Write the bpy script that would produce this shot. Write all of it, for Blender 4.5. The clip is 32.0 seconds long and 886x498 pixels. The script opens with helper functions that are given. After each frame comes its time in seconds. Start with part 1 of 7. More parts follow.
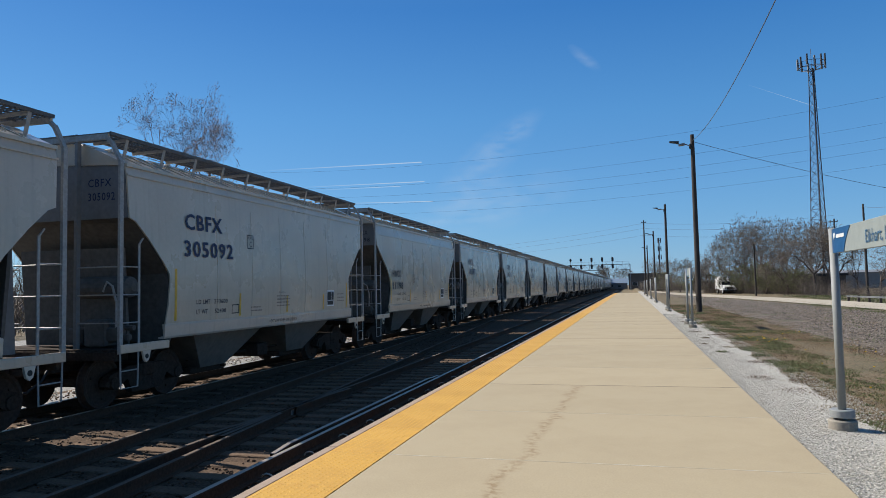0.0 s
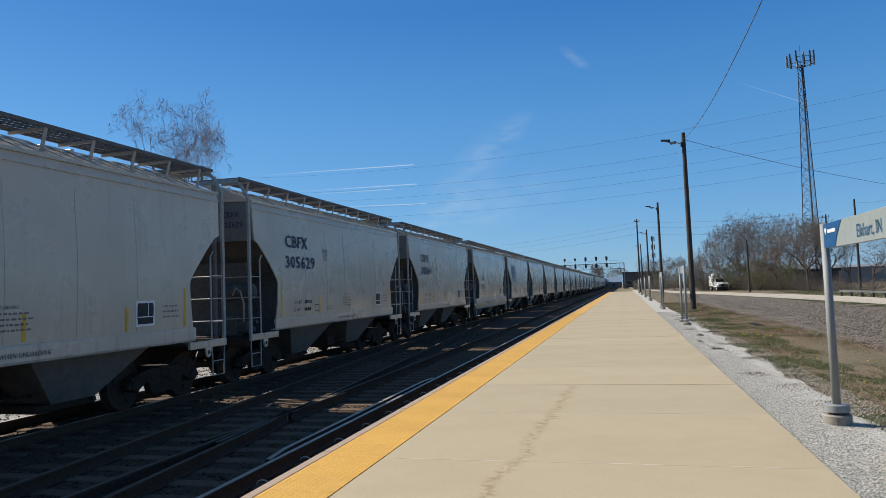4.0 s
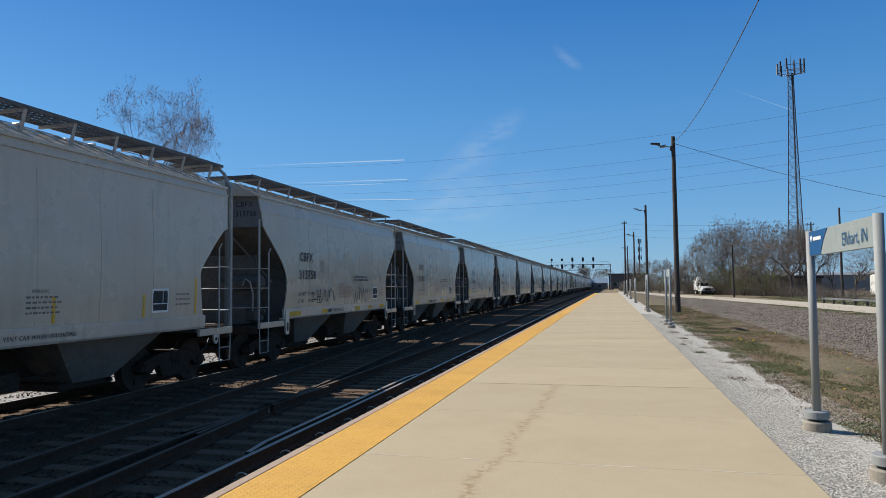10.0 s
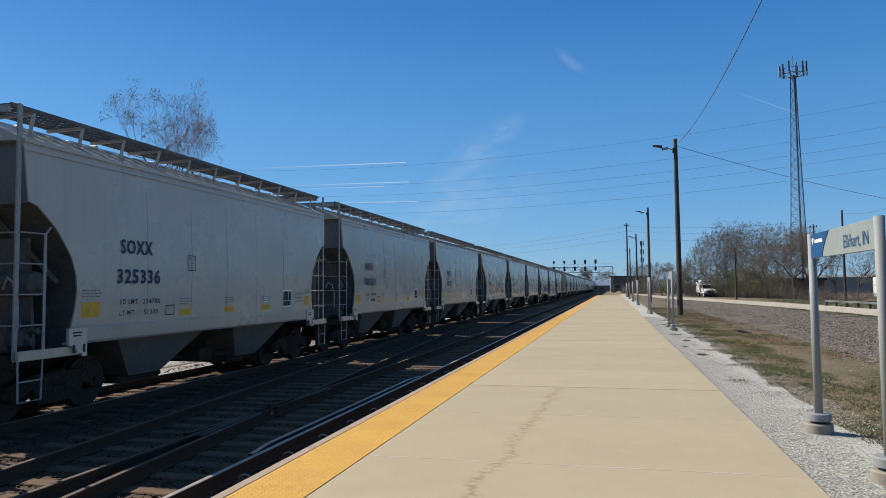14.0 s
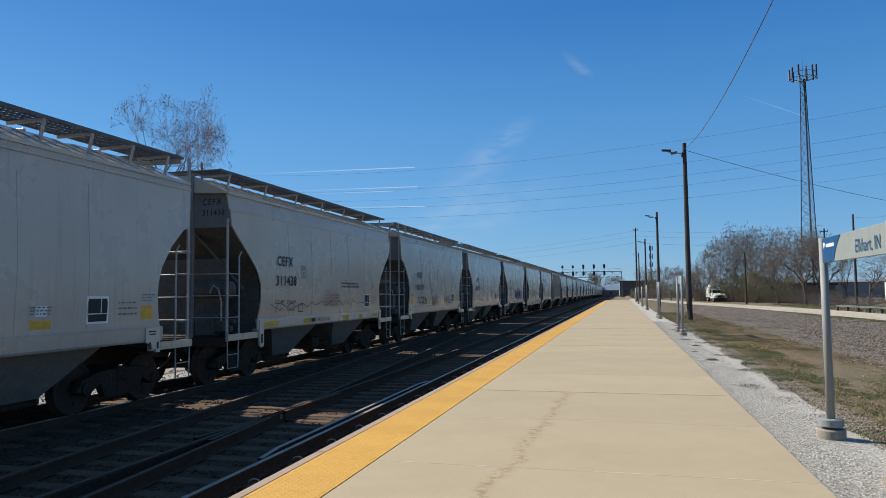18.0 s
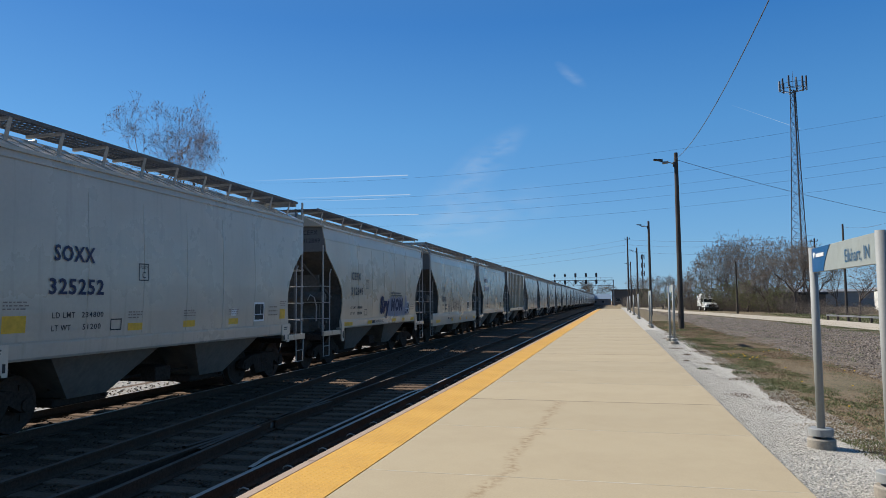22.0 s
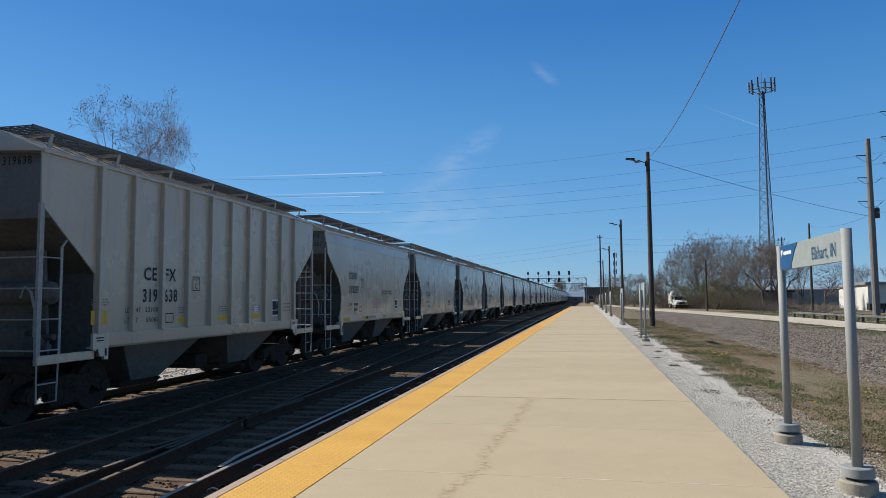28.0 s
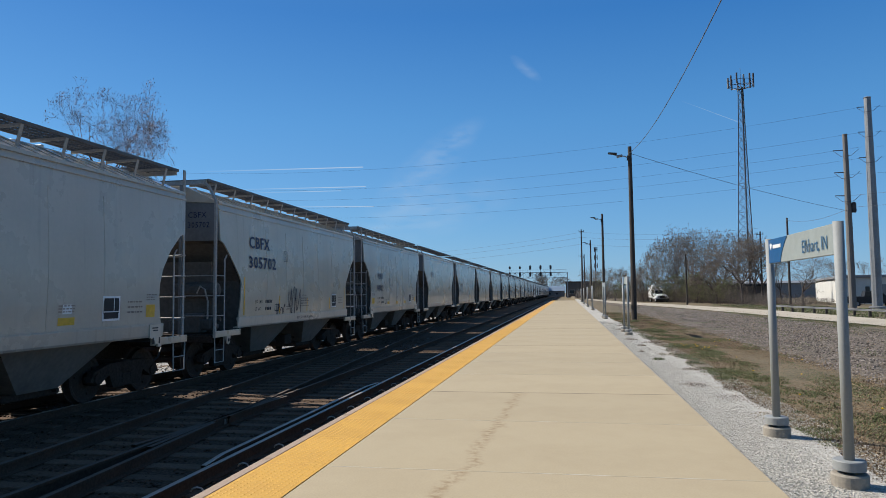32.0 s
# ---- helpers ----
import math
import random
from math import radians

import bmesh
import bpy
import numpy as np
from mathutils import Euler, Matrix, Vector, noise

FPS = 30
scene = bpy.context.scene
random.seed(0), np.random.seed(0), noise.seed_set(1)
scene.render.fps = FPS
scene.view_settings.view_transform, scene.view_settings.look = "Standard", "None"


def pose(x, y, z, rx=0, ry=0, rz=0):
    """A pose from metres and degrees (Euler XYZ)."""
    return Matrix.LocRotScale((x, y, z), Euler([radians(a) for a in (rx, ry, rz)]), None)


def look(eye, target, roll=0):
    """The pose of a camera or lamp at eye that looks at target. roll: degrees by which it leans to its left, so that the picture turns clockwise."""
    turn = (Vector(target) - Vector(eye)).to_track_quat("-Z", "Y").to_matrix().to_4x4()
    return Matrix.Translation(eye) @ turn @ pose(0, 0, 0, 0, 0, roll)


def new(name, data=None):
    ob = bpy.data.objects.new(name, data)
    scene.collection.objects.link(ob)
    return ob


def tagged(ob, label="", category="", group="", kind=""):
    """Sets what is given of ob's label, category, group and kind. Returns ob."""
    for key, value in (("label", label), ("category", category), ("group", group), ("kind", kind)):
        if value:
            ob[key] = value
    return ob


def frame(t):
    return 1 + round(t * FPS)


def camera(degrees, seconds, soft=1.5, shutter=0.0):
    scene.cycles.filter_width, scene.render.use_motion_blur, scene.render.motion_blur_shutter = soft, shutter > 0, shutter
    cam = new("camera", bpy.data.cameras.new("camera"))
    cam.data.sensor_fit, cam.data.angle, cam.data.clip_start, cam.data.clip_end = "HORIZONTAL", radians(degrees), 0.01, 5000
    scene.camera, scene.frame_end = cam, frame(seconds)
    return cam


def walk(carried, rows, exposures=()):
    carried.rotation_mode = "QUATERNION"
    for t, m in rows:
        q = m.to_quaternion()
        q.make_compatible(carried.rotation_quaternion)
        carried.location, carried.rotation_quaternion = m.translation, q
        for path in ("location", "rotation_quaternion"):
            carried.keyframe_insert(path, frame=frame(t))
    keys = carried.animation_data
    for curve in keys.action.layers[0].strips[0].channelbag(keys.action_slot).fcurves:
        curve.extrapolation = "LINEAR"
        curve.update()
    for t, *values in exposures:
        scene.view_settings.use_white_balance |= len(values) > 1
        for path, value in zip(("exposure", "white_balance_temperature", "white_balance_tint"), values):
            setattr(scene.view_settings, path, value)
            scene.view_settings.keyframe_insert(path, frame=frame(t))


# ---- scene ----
cam = camera(65.4, 32.0, 0.45)
PATH = [
    (0, (2.418, -0.225, 1.655), (1.898, 1.703, 1.769), -1.2),
    (0.5, (2.417, -0.219, 1.653), (1.896, 1.709, 1.769), -1.3),
    (1, (2.425, -0.217, 1.652), (1.903, 1.71, 1.771), -1.6),
    (1.5, (2.423, -0.211, 1.651), (1.91, 1.719, 1.772), -1.7),
    (2, (2.427, -0.208, 1.655), (1.927, 1.725, 1.774), -1.9),
    (2.5, (2.421, -0.221, 1.657), (1.925, 1.713, 1.773), -1.9),
    (3, (2.432, -0.201, 1.658), (1.933, 1.733, 1.774), -2.2),
    (3.5, (2.43, -0.201, 1.654), (1.929, 1.732, 1.771), -2.3),
    (5.5, (2.43, -0.209, 1.651), (1.917, 1.72, 1.778), -1.7),
    (6, (2.432, -0.224, 1.655), (1.925, 1.706, 1.78), -1.6),
    (6.5, (2.436, -0.189, 1.652), (1.939, 1.744, 1.78), -1.6),
    (7, (2.432, -0.2, 1.656), (1.938, 1.734, 1.784), -1.8),
    (7.5, (2.415, -0.21, 1.653), (1.914, 1.723, 1.772), -1.8),
    (8, (2.417, -0.201, 1.653), (1.902, 1.728, 1.758), -1.6),
    (8.5, (2.43, -0.198, 1.653), (1.916, 1.732, 1.753), -1.1),
    (9, (2.432, -0.19, 1.654), (1.936, 1.745, 1.757), -0.8),
    (9.5, (2.427, -0.175, 1.654), (1.957, 1.766, 1.76), -0.5),
    (10, (2.427, -0.164, 1.657), (1.958, 1.777, 1.765), -0.6),
    (10.5, (2.436, -0.151, 1.656), (1.961, 1.789, 1.767), -0.8),
    (11, (2.429, -0.188, 1.655), (1.946, 1.75, 1.767), -1.0),
    (11.5, (2.431, -0.18, 1.656), (1.941, 1.756, 1.767), -1.2),
    (12, (2.433, -0.188, 1.652), (1.928, 1.744, 1.764), -1.2),
    (12.5, (2.433, -0.185, 1.651), (1.928, 1.747, 1.762), -0.8),
    (13, (2.437, -0.202, 1.651), (1.944, 1.733, 1.762), -0.8),
    (13.5, (2.427, -0.207, 1.66), (1.947, 1.731, 1.775), -0.7),
    (14, (2.431, -0.198, 1.656), (1.956, 1.741, 1.771), -0.6),
    (14.5, (2.43, -0.18, 1.651), (1.957, 1.76, 1.772), -0.7),
    (16.5, (2.426, -0.198, 1.654), (1.939, 1.737, 1.783), -0.8),
    (17, (2.422, -0.2, 1.654), (1.932, 1.735, 1.782), -0.8),
    (17.5, (2.43, -0.174, 1.651), (1.934, 1.759, 1.778), -0.7),
    (18, (2.423, -0.202, 1.654), (1.925, 1.731, 1.783), -0.6),
    (18.5, (2.428, -0.203, 1.659), (1.926, 1.728, 1.797), -0.7),
    (19, (2.425, -0.216, 1.659), (1.919, 1.713, 1.805), -0.6),
    (19.5, (2.428, -0.193, 1.654), (1.922, 1.736, 1.804), -0.5),
    (20, (2.422, -0.218, 1.654), (1.912, 1.71, 1.807), -0.4),
    (20.5, (2.433, -0.206, 1.657), (1.925, 1.722, 1.811), -0.6),
    (21, (2.435, -0.176, 1.651), (1.934, 1.754, 1.803), -0.7),
    (21.5, (2.431, -0.195, 1.654), (1.942, 1.738, 1.807), -0.6),
    (22, (2.428, -0.197, 1.657), (1.952, 1.739, 1.809), -0.4),
    (22.5, (2.435, -0.171, 1.648), (1.981, 1.771, 1.799), -0.0),
    (23, (2.44, -0.135, 1.655), (2.009, 1.812, 1.81), 0.2),
    (23.5, (2.44, -0.133, 1.652), (2.029, 1.818, 1.81), 0.3),
    (24, (2.432, -0.132, 1.649), (2.025, 1.819, 1.807), 0.3),
    (24.5, (2.431, -0.143, 1.654), (2.023, 1.808, 1.812), 0.1),
    (25, (2.437, -0.142, 1.655), (2.031, 1.81, 1.814), 0.1),
    (25.5, (2.433, -0.159, 1.651), (2.027, 1.793, 1.809), 0.1),
    (27.5, (2.437, -0.145, 1.655), (2.029, 1.807, 1.804), -0.3),
    (28, (2.432, -0.154, 1.65), (2.029, 1.799, 1.795), -0.4),
    (28.5, (2.44, -0.148, 1.655), (2.049, 1.808, 1.796), -0.5),
    (29, (2.435, -0.145, 1.654), (2.063, 1.816, 1.788), -0.3),
    (29.5, (2.446, -0.125, 1.653), (2.071, 1.835, 1.79), -0.5),
    (30, (2.437, -0.122, 1.656), (2.078, 1.841, 1.791), -0.6),
    (30.5, (2.446, -0.131, 1.651), (2.092, 1.833, 1.783), -0.6),
    (31, (2.428, -0.159, 1.651), (2.072, 1.805, 1.778), -0.6),
    (31.5, (2.393, -0.128, 1.66), (2.041, 1.837, 1.787), -0.7),
    (32, (2.33, -0.06, 1.651), (1.979, 1.904, 1.78), -0.6),
]
walk(cam, [(t, look(eye, target, roll)) for t, eye, target, roll in PATH])

# ---- light ----
SUN_WAY = Vector((-1.0, 0.26, 0.87)).normalized()  # towards the sun, beyond the train
world = bpy.data.worlds.new("world")
scene.world = world
world.use_nodes = True
_n = world.node_tree.nodes
_sky = _n.new("ShaderNodeTexSky")
_sky.sky_type, _sky.sun_disc = "NISHITA", False
_sky.sun_elevation = math.asin(SUN_WAY.z)
_sky.sun_rotation = math.atan2(SUN_WAY.x, SUN_WAY.y)
_sky.altitude, _sky.air_density, _sky.dust_density, _sky.ozone_density = 230, 1.0, 0.1, 2.0
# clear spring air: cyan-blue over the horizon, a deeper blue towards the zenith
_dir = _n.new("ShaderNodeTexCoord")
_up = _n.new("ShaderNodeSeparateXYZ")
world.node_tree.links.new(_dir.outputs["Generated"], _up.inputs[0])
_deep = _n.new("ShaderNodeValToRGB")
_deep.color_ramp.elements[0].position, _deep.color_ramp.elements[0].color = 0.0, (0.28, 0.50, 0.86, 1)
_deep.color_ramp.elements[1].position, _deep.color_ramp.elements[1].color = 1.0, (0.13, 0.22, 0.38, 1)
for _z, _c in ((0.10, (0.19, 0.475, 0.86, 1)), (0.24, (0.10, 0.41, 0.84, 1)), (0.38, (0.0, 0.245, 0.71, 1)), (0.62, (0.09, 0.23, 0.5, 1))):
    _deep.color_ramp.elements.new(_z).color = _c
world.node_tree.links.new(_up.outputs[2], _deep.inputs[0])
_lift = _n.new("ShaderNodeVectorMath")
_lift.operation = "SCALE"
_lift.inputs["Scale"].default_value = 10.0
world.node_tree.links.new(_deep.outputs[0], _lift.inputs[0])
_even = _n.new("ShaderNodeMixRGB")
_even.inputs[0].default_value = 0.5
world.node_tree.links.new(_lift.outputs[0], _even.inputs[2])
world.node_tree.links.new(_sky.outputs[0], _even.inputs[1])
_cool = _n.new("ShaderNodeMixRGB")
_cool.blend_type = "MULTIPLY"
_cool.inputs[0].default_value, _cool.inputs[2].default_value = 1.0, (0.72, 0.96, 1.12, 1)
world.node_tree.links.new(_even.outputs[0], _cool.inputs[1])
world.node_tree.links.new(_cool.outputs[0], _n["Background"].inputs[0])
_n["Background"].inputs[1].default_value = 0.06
sun_data = bpy.data.lights.new("sun", "SUN")
sun_data.energy, sun_data.angle, sun_data.color = 5.0, radians(0.53), (1.0, 0.95, 0.87)
sun = new("sun", sun_data)
sun.matrix_world = look(SUN_WAY * 300, (0, 0, 0))
scene.view_settings.exposure = 0.5


# ---- mesh and material tools ----
class Shape:
    """Gathers faces for one mesh."""

    def __init__(self):
        self.v, self.f = [], []

    def add(self, verts, faces):
        k = len(self.v)
        self.v.extend(tuple(p) for p in verts)
        self.f.extend(tuple(i + k for i in f) for f in faces)
        return self

    def box(self, x, y, z, sx, sy, sz, c=0.0, m=None):
        """A box by its centre and sizes, with edges chamfered by c."""
        hx, hy, hz = sx / 2, sy / 2, sz / 2
        if c <= 0:
            vs = [(a * hx, b * hy, d * hz) for a in (-1, 1) for b in (-1, 1) for d in (-1, 1)]
            fs = [(0, 1, 3, 2), (4, 6, 7, 5), (0, 4, 5, 1), (2, 3, 7, 6), (0, 2, 6, 4), (1, 5, 7, 3)]
        else:
            c = min(c, hx * 0.9, hy * 0.9, hz * 0.9)
            vs, fs = [], []
            for zz, k in ((-hz, c), (-hz + c, 0), (hz - c, 0), (hz, c)):
                ax, ay = hx - k, hy - k
                vs += [(-ax + c, -ay, zz), (ax - c, -ay, zz), (ax, -ay + c, zz), (ax, ay - c, zz), (ax - c, ay, zz), (-ax + c, ay, zz), (-ax, ay - c, zz), (-ax, -ay + c, zz)]
            for r in range(3):
                for i in range(8):
                    j = (i + 1) % 8
                    fs.append((r * 8 + i, r * 8 + j, r * 8 + 8 + j, r * 8 + 8 + i))
            fs += [tuple(range(7, -1, -1)), tuple(range(24, 32))]
        if m is not None:
            vs = [m @ Vector(p) for p in vs]
        return self.add([(p[0] + x, p[1] + y, p[2] + z) for p in vs], fs)

    def tube(self, p, q, r, r2=None, n=6, caps=True):
        p, q = Vector(p), Vector(q)
        d = (q - p).normalized()
        u = d.orthogonal().normalized()
        w = d.cross(u)
        r2 = r if r2 is None else r2
        vs = []
        for c, rr in ((p, r), (q, r2)):
            for i in range(n):
                a = 2 * math.pi * i / n
                vs.append(c + (u * math.cos(a) + w * math.sin(a)) * rr)
        fs = [(i, (i + 1) % n, n + (i + 1) % n, n + i) for i in range(n)]
        if caps:
            fs += [tuple(range(n - 1, -1, -1)), tuple(range(n, 2 * n))]
        return self.add(vs, fs)

    def pipe(self, pts, r, n=6):
        """A bent round bar through points."""
        pts = [Vector(p) for p in pts]
        u, vs = (pts[1] - pts[0]).orthogonal().normalized(), []
        for i, p in enumerate(pts):
            d = (pts[min(i + 1, len(pts) - 1)] - pts[max(i - 1, 0)]).normalized()
            u = (u - d * u.dot(d)).normalized()
            w = d.cross(u)
            vs += [p + (u * math.cos(2 * math.pi * k / n) + w * math.sin(2 * math.pi * k / n)) * r for k in range(n)]
        fs = [(i * n + k, i * n + (k + 1) % n, i * n + n + (k + 1) % n, i * n + n + k) for i in range(len(pts) - 1) for k in range(n)]
        return self.add(vs, fs + [tuple(range(n - 1, -1, -1)), tuple(range(len(vs) - n, len(vs)))])

    def bar(self, p, q, w, h, up=(0, 0, 1)):
        """A square-cut bar from p to q, w wide and h high."""
        p, q = Vector(p), Vector(q)
        d = (q - p).normalized()
        side = d.cross(Vector(up))
        if side.length < 1e-4:
            side = Vector((1, 0, 0))
        side.normalize()
        top = side.cross(d)
        vs = [c + side * (a * w / 2) + top * (b * h / 2) for c in (p, q) for a, b in ((-1, -1), (1, -1), (1, 1), (-1, 1))]
        return self.add(vs, [(3, 2, 1, 0), (4, 5, 6, 7), (0, 1, 5, 4), (1, 2, 6, 5), (2, 3, 7, 6), (3, 0, 4, 7)])

    def prism(self, prof, axis, a, b):
        """An outline of pairs pushed along an axis from a to b. axis x: pairs are y, z; y: x, z; z: x, y."""
        def at(p, s):
            return {"x": (s, p[0], p[1]), "y": (p[0], s, p[1]), "z": (p[0], p[1], s)}[axis]
        n = len(prof)
        vs = [at(p, a) for p in prof] + [at(p, b) for p in prof]
        fs = [(i, (i + 1) % n, n + (i + 1) % n, n + i) for i in range(n)] + [tuple(range(n - 1, -1, -1)), tuple(range(n, 2 * n))]
        return self.add(vs, fs)

    def grid(self, rows):
        """A sheet through rows of points."""
        n = len(rows[0])
        fs = [(r * n + i, r * n + i + 1, r * n + n + i + 1, r * n + n + i) for r in range(len(rows) - 1) for i in range(n - 1)]
        return self.add([p for row in rows for p in row], fs)

    def turned(self, prof, n=12, x=0, y=0, z=0):
        """A round body about the upright axis from pairs of radius and height."""
        vs = [(x + r * math.cos(2 * math.pi * i / n), y + r * math.sin(2 * math.pi * i / n), z + h) for r, h in prof for i in range(n)]
        fs = [(k * n + i, k * n + (i + 1) % n, k * n + n + (i + 1) % n, k * n + n + i) for k in range(len(prof) - 1) for i in range(n)]
        fs += [tuple(range(n - 1, -1, -1)), tuple(range((len(prof) - 1) * n, len(prof) * n))]
        return self.add(vs, fs)

    def mesh(self, name, material, smooth=False):
        me = bpy.data.meshes.new(name)
        me.from_pydata(self.v, [], self.f)
        bm = bmesh.new()
        bm.from_mesh(me)
        bmesh.ops.recalc_face_normals(bm, faces=bm.faces)
        bm.to_mesh(me)
        bm.free()
        if smooth:
            me.shade_smooth()
        me.materials.append(material)
        return me


def part(name, shape, material, parent=None, label="", smooth=False, at=None):
    """One mesh object, under a thing or a part."""
    me = shape if isinstance(shape, bpy.types.Mesh) else shape.mesh(name, material, smooth)
    ob = new(name, me)
    if parent is not None:
        ob.parent = parent
    if at is not None:
        ob.matrix_basis = at
    return tagged(ob, label)


def empty(name, m, label, category, group="", kind=""):
    ob = new(name)
    ob.empty_display_size = 0.2
    ob.matrix_basis = m
    return tagged(ob, label, category, group, kind)


def mass(name, verts, faces, material, label="", kind="stuff", parent=None, smooth=False):
    """One mesh from arrays of many small pieces; all faces have the same number of corners."""
    me = bpy.data.meshes.new(name)
    nv, (nf, k) = len(verts), faces.shape
    me.vertices.add(nv)
    me.vertices.foreach_set("co", np.asarray(verts, np.float32).ravel())
    me.loops.add(nf * k)
    me.loops.foreach_set("vertex_index", np.asarray(faces, np.int32).ravel())
    me.polygons.add(nf)
    me.polygons.foreach_set("loop_start", np.arange(0, nf * k, k, dtype=np.int32))
    me.update(calc_edges=True)
    me.validate()
    if smooth:
        me.shade_smooth()
    me.materials.append(material)
    ob = new(name, me)
    if parent is not None:
        ob.parent = parent
    return tagged(ob, label, "", "", kind)


STONE_V = np.array([(1, 0, 0), (-1, 0, 0), (0, 1, 0), (0, -1, 0), (0, 0, 1), (0, 0, -1), (0.62, 0.6, 0.5), (-0.6, -0.6, 0.55)])
STONE_F = np.array([(6, 4, 0), (6, 0, 2), (6, 2, 4), (4, 2, 1), (7, 4, 1), (7, 1, 3), (7, 3, 4), (4, 3, 0), (2, 0, 5), (1, 2, 5), (3, 1, 5), (0, 3, 5)])


def stones(name, xyz, size, material, label, rng, flat=0.7):
    """Loose angular stones about the given places."""
    n = len(xyz)
    jit = 1 + rng.uniform(-0.35, 0.35, (n, 8, 3))
    v = STONE_V[None] * jit * size[:, None, None]
    a = rng.uniform(0, 2 * np.pi, n)
    b = rng.uniform(-0.6, 0.6, n)
    ca, sa, cb, sb = np.cos(a), np.sin(a), np.cos(b), np.sin(b)
    v[..., 2] *= flat
    y = v[..., 1] * cb[:, None] - v[..., 2] * sb[:, None]
    z = v[..., 1] * sb[:, None] + v[..., 2] * cb[:, None]
    x = v[..., 0] * ca[:, None] - y * sa[:, None]
    y = v[..., 0] * sa[:, None] + y * ca[:, None]
    v = np.stack([x, y, z], -1) + xyz[:, None, :]
    f = STONE_F[None] + 8 * np.arange(n)[:, None, None]
    return mass(name, v.reshape(-1, 3), f.reshape(-1, 3), material, label)


def blades(name, xyz, height, width, material, label, rng, lean=0.6):
    """Grass blades: two bent triangles each."""
    n = len(xyz)
    a = rng.uniform(0, 2 * np.pi, n)
    d = np.stack([np.cos(a), np.sin(a), 0 * a], -1)
    s = np.stack([-np.sin(a), np.cos(a), 0 * a], -1)
    l = rng.uniform(0.1, lean, n)[:, None] * height[:, None]
    up = np.array([0, 0, 1.0])[None]
    p0 = xyz - s * width[:, None]
    p1 = xyz + s * width[:, None]
    mid = xyz + d * l * 0.4 + up * height[:, None] * 0.6
    p2 = mid + s * width[:, None] * 0.7
    p3 = mid - s * width[:, None] * 0.7
    tip = xyz + d * l + up * height[:, None]
    v = np.stack([p0, p1, p2, p3, tip], 1).reshape(-1, 3)
    f = np.array([(0, 1, 2), (0, 2, 3), (3, 2, 4)])[None] + 5 * np.arange(n)[:, None, None]
    return mass(name, v, f.reshape(-1, 3), material, label)


